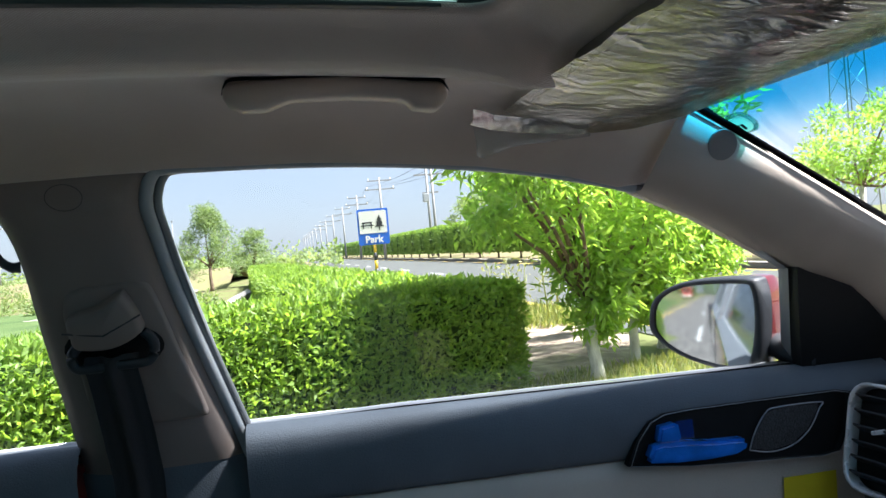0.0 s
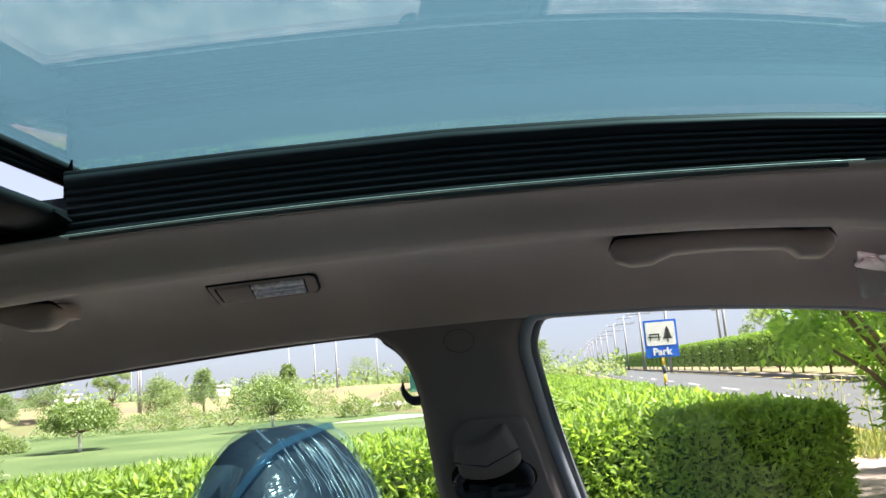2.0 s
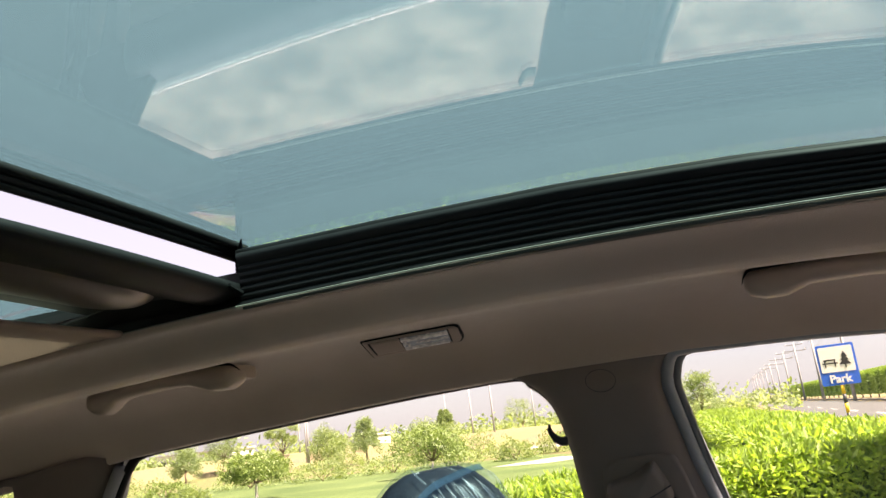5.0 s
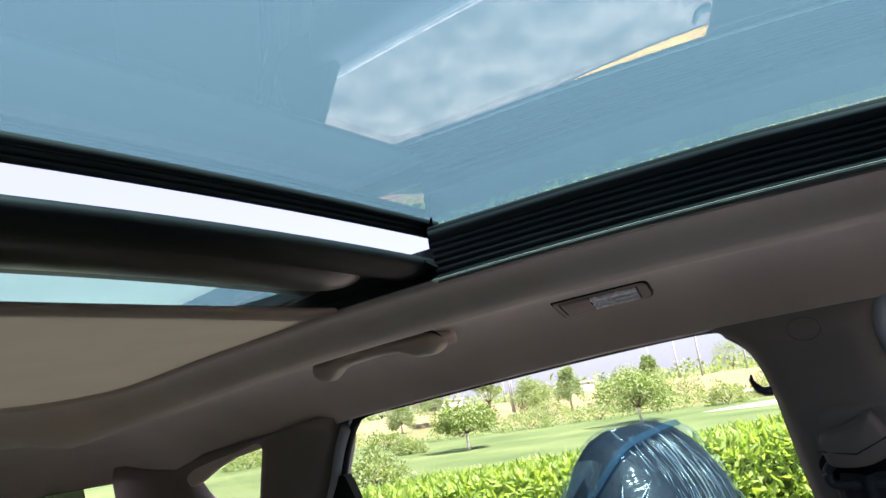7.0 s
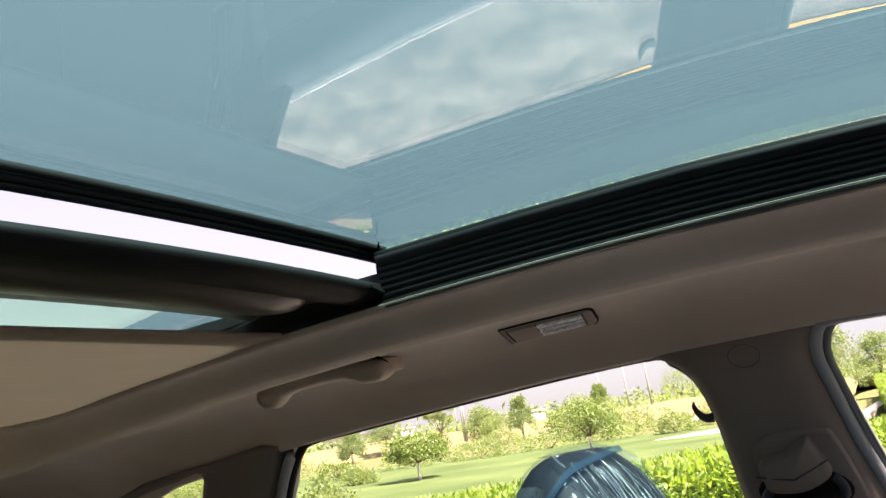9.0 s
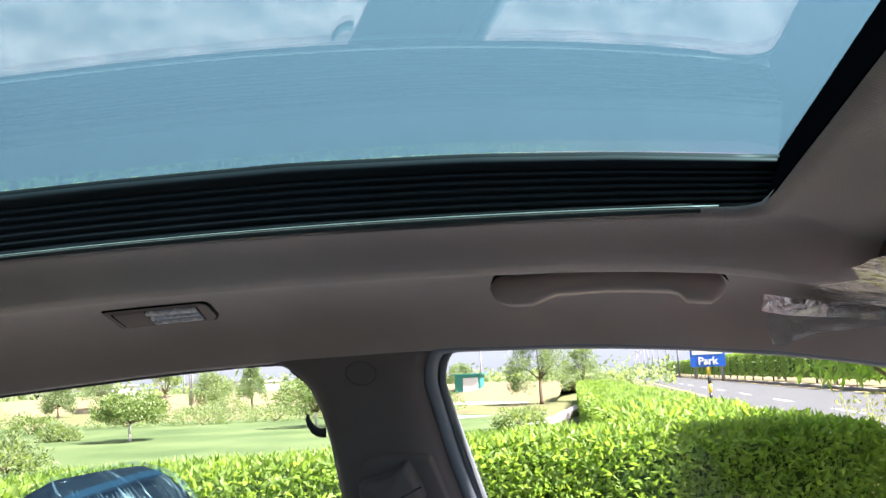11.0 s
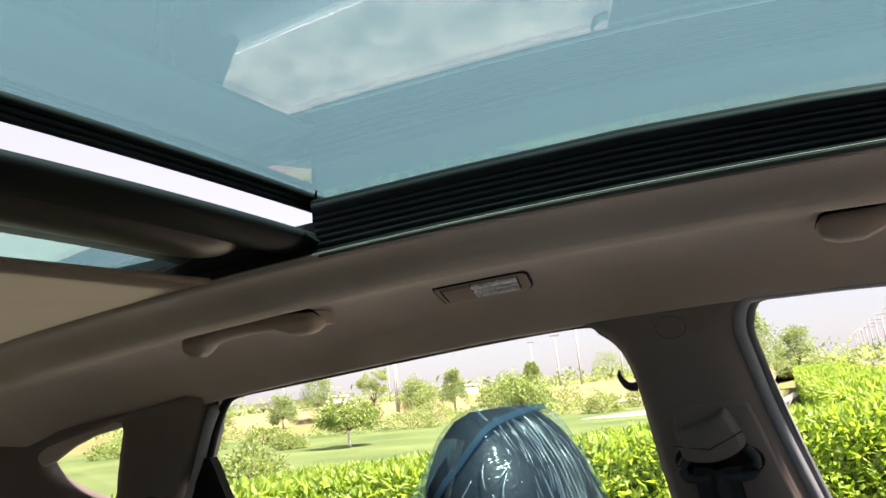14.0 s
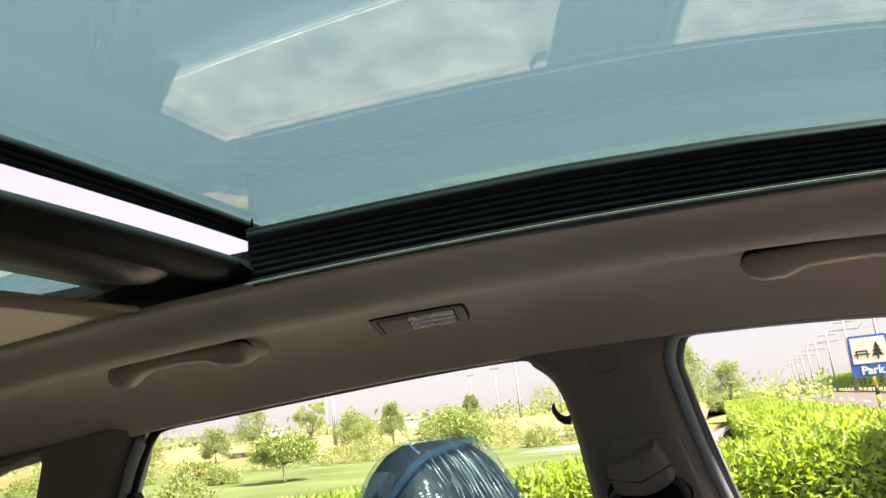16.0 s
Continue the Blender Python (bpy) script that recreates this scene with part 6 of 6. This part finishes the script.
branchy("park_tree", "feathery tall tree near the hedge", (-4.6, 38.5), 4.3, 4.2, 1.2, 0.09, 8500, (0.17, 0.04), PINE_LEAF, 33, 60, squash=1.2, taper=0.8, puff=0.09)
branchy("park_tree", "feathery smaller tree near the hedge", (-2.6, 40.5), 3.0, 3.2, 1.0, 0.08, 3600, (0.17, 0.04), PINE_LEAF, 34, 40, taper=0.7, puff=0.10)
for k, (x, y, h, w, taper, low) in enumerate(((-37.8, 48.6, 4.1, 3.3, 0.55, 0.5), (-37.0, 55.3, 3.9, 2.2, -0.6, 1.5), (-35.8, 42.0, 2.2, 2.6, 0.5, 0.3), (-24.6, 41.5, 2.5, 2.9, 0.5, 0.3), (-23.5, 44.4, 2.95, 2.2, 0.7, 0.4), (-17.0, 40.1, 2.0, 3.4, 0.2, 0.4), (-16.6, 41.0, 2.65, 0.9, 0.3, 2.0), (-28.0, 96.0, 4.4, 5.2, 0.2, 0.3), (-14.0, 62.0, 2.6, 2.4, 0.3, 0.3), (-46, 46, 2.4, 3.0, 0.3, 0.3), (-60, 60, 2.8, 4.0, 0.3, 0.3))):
    branchy("far_tree", "dusty green park tree in the distance, paled for haze", (x, y), h, w, h * 0.3, 0.07, 4600, (0.17, 0.05), FAR_LEAF if k % 2 else PINE_LEAF, 40 + k, 38, squash=1.2, low=low, taper=taper, puff=0.12)["group"] = "distant park trees"


def shrub(label, at, size, n, leaf, mat, seed, group="park shrubs"):
    rng = np.random.default_rng(seed)
    s = thing("shrub", (at[0], at[1], 0), label, "shrub", group)
    d = rng.normal(0, 1, (n, 3))
    d /= np.linalg.norm(d, axis=1, keepdims=True)
    d[:, 2] = abs(d[:, 2])
    lump = 1 + 0.25 * np.sin(d[:, 0] * 5 + seed) * np.cos(d[:, 1] * 4)
    p = np.array([at[0], at[1], 0.02]) + d * np.array(size) * [0.5, 0.5, 1.0] * lump[:, None] * (rng.uniform(0.35, 1, (n, 1)) ** 0.5)
    leaf_mesh("leaves", p, d + rng.normal(0, 0.7, (n, 3)), leaf[0], leaf[1], mat, s, rng=rng)
    for k in range(3):
        v, f = tube([(at[0], at[1], -0.02), (at[0] + size[0] * 0.18 * math.cos(2 * k), at[1] + size[1] * 0.18 * math.sin(2 * k), size[2] * 0.6)], [0.03, 0.012], 6)
        mesh("stem", v, f, BARK, s)
    return s


rng = np.random.default_rng(77)
for k, (x, y, w, h) in enumerate(((-17.2, 28.4, 3.0, 0.8), (-20.5, 28.0, 3.2, 0.8), (-14.5, 29.5, 2.8, 0.75), (-17.6, 20.8, 1.3, 0.5), (-22, 24.5, 2.2, 0.7), (-23.5, 22.5, 2.4, 0.6), (-25.5, 23.5, 2.0, 0.8), (-27.5, 21.8, 2.6, 0.7), (-11.8, 12.6, 1.6, 0.6), (-12.5, 31, 3.0, 0.9), (-9.5, 30.5, 1.8, 0.8), (-7, 51, 3.0, 1.2), (-3.1, 21.2, 1.6, 0.55), (-13.0, 36.0, 2.4, 1.2), (-20, 35.5, 2.6, 1.2), (-30, 30, 3.0, 1.0), (-32, 26, 3.0, 0.9), (-8.6, 34, 2.0, 0.9))):
    yellow = k in (4, 5, 7)
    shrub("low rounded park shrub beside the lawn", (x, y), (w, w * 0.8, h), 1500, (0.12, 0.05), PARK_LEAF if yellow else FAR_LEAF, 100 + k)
# far scrub along the horizon, uncountable
n = 26000
a = rng.uniform(-0.05, 1.35, n)
r = rng.uniform(75, 260, n)
clump = np.floor(a * 60) + np.floor(r / 14) * 100
hgt = (np.abs(np.sin(clump * 12.9898)) ** 1.5) * 2.6 + 0.3
p = np.stack([-r * np.sin(a), r * np.cos(a), rng.uniform(0, 1, n) * hgt], 1)
scrub = thing("far_scrub", (-60, 120, 0), "distant dusty scrub and tree line, paled for haze", "scrub", kind="stuff")
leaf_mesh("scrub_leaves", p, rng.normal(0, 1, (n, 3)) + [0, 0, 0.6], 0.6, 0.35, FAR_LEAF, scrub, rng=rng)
# sandy bank behind the lawn
rows = []
for k in range(30):
    t = k / 29
    x, y = -4 - 44 * t, 47 + 12 * math.sin(t * 3.0)
    rows.append([(x, y + d, max(-0.02, hz * (1.0 + 0.5 * noise.noise((x * 0.13, d, 3.0)))) if hz else -0.03) for d, hz in ((-7, 0), (-4, 0.45), (-1, 0.95), (4, 1.0), (10, 0))])
v, f = loft(rows)
tagged(mesh("sandy_bank", v, f, SAND), "low sandy bank with dry grass beyond the lawn", "bank", kind="structure")
v, f = shell([[(x, y, z) for x, y, z in ((-2.95, 20.3, 0.02), (-3.3, 21.6, 0.03))], [(-2.3, 24, 0.10), (-2.6, 25.0, 0.12)], [(-1.9, 27.6, 0.28), (-2.2, 28.4, 0.30)]], (0, 0, -0.3))
tagged(mesh("concrete_ramp", v, f, CONCRETE, smooth=False, at=(-2.4, 24, 0)), "pale concrete edging by the lawn", "edging")
sheet("pale_path", [(-9.2, 26.5), (-7.0, 26.2), (-5.2, 28.5), (-7.5, 29.5)], 0.0, CONCRETE, "pale gravel patch beside the lawn", "path")
sheet("pale_path", [(-5.5, 40), (-12, 41), (-13, 46), (-6, 45)], 0.0, CONCRETE, "pale yard in front of the hut", "path")

# behind the car: a red truck on the verge and a row of trees
truck = thing("pickup_truck", (-53.0, 6.2, 0.0), "small red truck parked on the far verge", "truck")
RED_PAINT = material("faded_red_paint", (0.42, 0.035, 0.025), 0.4, vary=0.1, scale=4)
cab = boxed("cab", (-52.4, 6.2, 1.22), (1.5, 2.1, 1.5), RED_PAINT, truck, 0.12)
boxed("windscreen", (-51.64, 6.2, 1.52), (0.03, 1.75, 0.6), RUBBER, cab, 0.01, "dark windscreen")
boxed("load_bed", (-54.6, 6.2, 1.25), (2.8, 2.2, 1.0), RED_PAINT, truck, 0.05)
boxed("bumper", (-51.60, 6.2, 0.62), (0.12, 2.1, 0.28), SIGN_WHITE, truck, 0.03, "white front bumper")
for wx, wy in ((-52.3, 5.3), (-52.3, 7.1), (-55.1, 5.3), (-55.1, 7.1)):
    rows = [[(wx + 0.40 * r * math.cos(a), wy + dy, 0.40 + 0.40 * r * math.sin(a)) for a in np.linspace(0, 2 * math.pi, 20, endpoint=False)] for r, dy in ((0.0, -0.10), (0.55, -0.10), (0.6, -0.13), (0.95, -0.13), (1.0, -0.10), (1.0, 0.10), (0.95, 0.13), (0.6, 0.13), (0.55, 0.10), (0.0, 0.10))]
    v, f = loft(rows, closed=True)
    mesh("wheel", v, f, RUBBER, truck, "black tyre")
for k, (x, y, h, w) in enumerate(((-88, -9, 5.5, 6.5), (-84, -4, 4.6, 5.5), (-90, 1.5, 5.2, 6), (-86, 7.5, 4.8, 6), (-82, 12, 4.2, 5))):
    branchy("roadside_tree", "bushy green tree beside the side road", (x, y), h, w, h * 0.25, 0.14, 2600, (0.34, 0.13), PARK_LEAF, 90 + k, 30, low=0.3)["group"] = "trees behind the car"

# clipped trees on the median: one built, the rest copied
def clipped_tree(at, seed):
    rng = np.random.default_rng(seed)
    t = thing("clipped_tree", (at[0], at[1], 0.1), "box-clipped dark green tree on the road's median", "tree", "clipped median trees")
    v, f = tube([(at[0], at[1], 0.0), (at[0], at[1], 0.9)], [0.07, 0.05], 8)
    mesh("trunk", v, f, BARK, t)
    n = 3600
    q = rng.uniform(-1, 1, (n, 3))
    ax = rng.integers(0, 3, n)
    q[np.arange(n), ax] = np.sign(q[np.arange(n), ax]) * rng.uniform(0.8, 1.0, n)
    d = q * 0
    d[np.arange(n), ax] = np.sign(q[np.arange(n), ax])
    p = np.array([at[0], at[1], 1.62]) + q * [0.95, 1.14, 1.0]
    leaf_mesh("crown", p, d + rng.normal(0, 0.6, (n, 3)), 0.22, 0.11, CLIPPED_LEAF, t, rng=rng)
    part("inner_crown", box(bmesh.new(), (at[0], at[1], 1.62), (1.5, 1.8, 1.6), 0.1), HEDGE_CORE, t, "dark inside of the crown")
    return t
first = clipped_tree((*along(13.6, 24.0),), 61)
for k in range(1, 34):
    y = 24.0 + 4.5 * k
    m = pose(*along(13.6, y), 0.1, 0, 0, 180 * (k % 2))
    copy_thing(first, m)

# ---- poles, tower, sign ----
def utility_pole(x, y, h):
    p = thing("utility_pole", (x, y, 0), "tall grey power pole with wide cross-arms", "utility pole", "power poles along the road")
    v, f = tube([(x, y, 0), (x, y, h)], [0.17, 0.10], 8)
    mesh("shaft", v, f, POLE_GREY, p)
    for dz, w in ((0.35, 2.6), (1.3, 3.2)):
        arm = boxed("cross_arm", (x, y, h - dz), (w, 0.12, 0.12), POLE_GREY, p)
        for u in (-0.46, 0, 0.46):
            v, f = tube([(x + u * w, y, h - dz), (x + u * w, y, h - dz + 0.28)], 0.05, 6)
            mesh("insulator", v, f, WALL_WHITE, arm)
    return p
first = utility_pole(8.6, 82, 9.0)
tops = [Vector((8.6, 82, 9.0))]
for k in range(1, 12):
    copy_thing(first, pose(8.6 - 0.75 * k, 82 + 25 * k, 0))
    tops.append(Vector((8.6 - 0.75 * k, 82 + 25 * k, 9.0)))
wire = thing("power_lines", (8.6, 82, 9), "thin dark power lines between the poles", "power line")
for u in (-1.45, 0.0, 1.45):
    for a, b in zip([Vector((11.5, 30, 9.0))] + tops, tops):
        pts = [a.lerp(b, s) + Vector((u, 0, -0.95 - 1.0 * math.sin(math.pi * s))) for s in np.linspace(0, 1, 7)]
        v, f = tube(pts, 0.014, 4)
        mesh("wire", v, f, SIGN_BLACK, wire)
p = thing("transformer_pole", (12.7, 74, 0), "tall power pole carrying a transformer", "utility pole")
for dx in (-0.25, 0.25):
    v, f = tube([(12.7 + dx, 74, 0), (12.7 + dx, 74, 9.2)], [0.15, 0.11], 8)
    mesh("shaft", v, f, POLE_GREY, p)
for z, w in ((9.0, 2.6), (8.2, 3.0), (6.4, 1.6)):
    boxed("cross_arm", (12.7, 74, z), (w, 0.14, 0.14), POLE_GREY, p)
boxed("transformer_box", (12.2, 73.8, 5.9), (0.6, 0.6, 0.8), STEEL, p, 0.05)
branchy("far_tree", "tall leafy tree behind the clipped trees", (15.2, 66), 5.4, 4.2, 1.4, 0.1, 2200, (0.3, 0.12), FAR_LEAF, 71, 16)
def lamp_post(x, y, h, kind):
    l = thing("lamp_post", (x, y, 0), "slim pale lamp post in the park", "lamp post", "park lamp posts")
    v, f = tube([(x, y, 0), (x, y, h)], [0.09, 0.05], 8)
    mesh("shaft", v, f, POLE_GREY, l)
    boxed("head", (x, y, h), (1.0, 0.12, 0.12) if kind else (0.3, 0.25, 0.1), POLE_GREY, l)
for x, y, h, kind in ((-29.9, 47.8, 5.2, 0), (-33.3, 53.0, 5.0, 1), (-50, 59, 5.0, 1), (-19.0, 57, 6.0, 1), (-24.0, 66, 5.5, 1), (-22.0, 80, 6.0, 0), (-13.0, 66, 5.0, 0), (-46, 72, 5.2, 1), (-36, 90, 6.5, 1), (-16, 100, 7, 0), (-62, 62, 5, 1)):
    lamp_post(x, y, h, kind)

tower = thing("lattice_tower", (57, 70, 0), "steel lattice transmission tower beyond the road", "lattice tower")
def leg_at(sx, sy, s):
    w = 1.5 * (1 - s) + 0.7 * s
    return Vector((57 + sx * w, 70 + sy * w, 42 * s))
for sx in (-1, 1):
    for sy in (-1, 1):
        v, f = tube([leg_at(sx, sy, 0), leg_at(sx, sy, 1)], 0.09, 4)
        mesh("leg", v, f, STEEL, tower)
for k in range(16):
    s0, s1 = k / 16, (k + 1) / 16
    for (ax, ay), (bx, by) in (((-1, -1), (1, -1)), ((1, -1), (1, 1)), ((1, 1), (-1, 1)), ((-1, 1), (-1, -1))):
        pa, pb = ((s0, s1) if k % 2 else (s1, s0))
        v, f = tube([leg_at(ax, ay, pa), leg_at(bx, by, pb)], 0.05, 4)
        mesh("brace", v, f, STEEL, tower)
branchy("roadside_tree", "round clipped roadside tree beyond the windscreen", (15.9, 19.4), 4.3, 3.7, 2.0, 0.1, 4200, (0.2, 0.07), TREE_LEAF, 81, 20, whitewash=1.0, low=0.9)
branchy("roadside_tree", "leafy tree close in front of the windscreen", (4.62, 9.2), 3.25, 0.75, 1.3, 0.05, 1500, (0.13, 0.036), TREE_LEAF, 82, 10, whitewash=1.0)

hut = thing("green_hut", (-10.6, 49.8, 0), "small green and white hut behind the lawn", "hut")
boxed("wall", (-10.6, 49.8, 0.8), (1.7, 1.4, 1.6), HUT_GREEN, hut)
boxed("white_panel", (-10.4, 49.08, 0.95), (1.0, 0.04, 0.9), WALL_WHITE, hut)
boxed("roof", (-10.6, 49.8, 1.63), (2.0, 1.7, 0.08), HUT_GREEN, hut)
for k, (x, y, w, h) in enumerate(((-75, 92, 14, 2.2), (-55, 100, 10, 2.0), (-95, 88, 12, 2.6))):
    b = thing("far_building", (x, y, 0), "low white building on the horizon", "building", "distant buildings")
    boxed("wall", (x, y, h / 2), (w, 5, h), WALL_WHITE, b)
    boxed("roof", (x, y, h + 0.1), (w + 0.5, 5.5, 0.2), CONCRETE, b)
    for q in range(4):
        boxed("window", (x - w / 2 + w * (q + 0.5) / 4, y - 2.52, h * 0.5), (w * 0.1, 0.06, h * 0.35), SIGN_BLACK, b)
van = thing("red_stall", (-2.6, 62, 0), "small red and white roadside barrier", "barrier")
boxed("board", (-2.6, 62, 0.55), (2.2, 0.1, 0.35), material("faded_red", (0.5, 0.10, 0.07), 0.6), van, 0.02)
boxed("white_board", (-2.6, 62, 0.20), (2.4, 0.12, 0.3), WALL_WHITE, van, 0.02)

# the park sign
SX, SY = 1.50, 17.0
sign = thing("park_sign", (SX, SY, 0), "blue and white park sign on a yellow and black pole", "road sign")
su = Vector((0.996, -0.09, 0.0)).normalized()
panel = slab("panel", rounded(0.69, 0.80, 0.03), su, (0, 0, 1), (SX, SY, 1.85), 0.02, SIGN_BLUE, sign, "blue sign panel")
fwd = Vector((su.y, -su.x, 0))
field = slab("white_field", rounded(0.61, 0.50, 0.02), su, (0, 0, 1), Vector((SX, SY, 1.955)) + fwd * 0.013, 0.004, SIGN_WHITE, panel, "white picture field")
o = Vector((SX, SY, 1.90)) + fwd * 0.017
bench = [[(-0.24, 0.03), (-0.02, 0.03), (-0.02, 0.06), (-0.24, 0.06)], [(-0.27, -0.03), (0.01, -0.03), (0.01, -0.005), (-0.27, -0.005)], [(-0.23, -0.09), (-0.205, -0.09), (-0.205, 0.04), (-0.23, 0.04)], [(-0.055, -0.09), (-0.03, -0.09), (-0.03, 0.04), (-0.055, 0.04)]]
for q in bench:
    slab("bench_mark", q, su, (0, 0, 1), o, 0.003, SIGN_BLACK, sign)
slab("tree_mark", [(0.125, -0.13), (0.155, -0.13), (0.155, -0.06), (0.25, -0.06), (0.185, 0.02), (0.225, 0.02), (0.17, 0.09), (0.20, 0.09), (0.14, 0.21), (0.08, 0.09), (0.11, 0.09), (0.055, 0.02), (0.095, 0.02), (0.03, -0.06), (0.125, -0.06)], su, (0, 0, 1), o, 0.003, SIGN_BLACK, sign)
curve = bpy.data.curves.new("lettering", "FONT")
curve.body, curve.size, curve.align_x, curve.align_y, curve.extrude, curve.offset = "Park", 0.215, "CENTER", "CENTER", 0.002, 0.006
text = new("lettering_curve", curve)
bpy.context.view_layer.update()
me = bpy.data.meshes.new_from_object(text.evaluated_get(bpy.context.evaluated_depsgraph_get()))
bpy.data.objects.remove(text)
me.materials.append(SIGN_WHITE)
lettering = new("lettering", me)
lettering.parent = sign
lettering.matrix_basis = Matrix.Translation(Vector((0, 0, 1.565)) + fwd * 0.016) @ Matrix((su, Vector((0, 0, 1)), fwd)).transposed().to_4x4()
lettering["label"] = "white lettering"
for k in range(8):
    v, f = tube([(SX, SY + 0.03, 0.182 * k), (SX, SY + 0.03, 0.182 * (k + 1))], 0.035, 10)
    mesh("pole_band", v, f, (SIGN_BLACK, POLE_YELLOW)[k % 2], sign)

# ---- grass and weeds by the hedge, uncountable ----
rng = np.random.default_rng(9)
n = 20000
x = rng.uniform(-1.5, 6.0, n)
y = rng.uniform(3.6, 6.6, n) + 0.25 * (x - 1) * (x > 1)
keep = ((y > 4.4) | (x > 0.95)) & ~((y > 5.9 + 0.42 * (x - 0.0)) & (x < 1.7))
p = np.stack([x, y, np.full(n, -0.02)], 1)[keep]
grass = thing("verge_grass", (2, 5.5, 0), "dry tufted grass along the verge", "grass", kind="stuff")
leaf_mesh("grass_blades", p, np.array([0, 0, 1.0]) + rng.normal(0, 0.38, (len(p), 3)), 0.13, 0.010, GRASS_BLADE, grass, rng=rng)
n = 3500
p = np.stack([rng.uniform(1.6, 4.3, n), rng.uniform(10.5, 13.5, n), np.full(n, -0.02)], 1)
leaf_mesh("grass_blades", p, np.array([0, 0, 1.0]) + rng.normal(0, 0.45, (n, 3)), 0.2, 0.02, GRASS_BLADE, grass, rng=rng)
for k, (x, y) in enumerate(((2.75, 11.2), (3.1, 11.4), (3.5, 11.0))):
    w = thing("tall_weed", (x, y, 0), "tall dry weed stalks at the road's edge", "weed", "dry weeds")
    for q in range(4):
        dx, dy = 0.18 * math.cos(q * 1.9), 0.18 * math.sin(q * 1.9)
        v, f = tube([(x + dx * 0.3, y + dy * 0.3, 0), (x + dx, y + dy, 0.75 + 0.1 * q)], [0.012, 0.005], 5)
        mesh("stalk", v, f, GRASS_BLADE, w)
    m = 90
    h = rng.uniform(0.15, 1.0, m)
    p = np.stack([x + rng.normal(0, 0.12, m), y + rng.normal(0, 0.12, m), h], 1)
    leaf_mesh("weed_leaves", p, rng.normal(0, 0.6, (m, 3)) + [0, 0, 0.6], 0.10, 0.03, GRASS_BLADE, w, rng=rng)
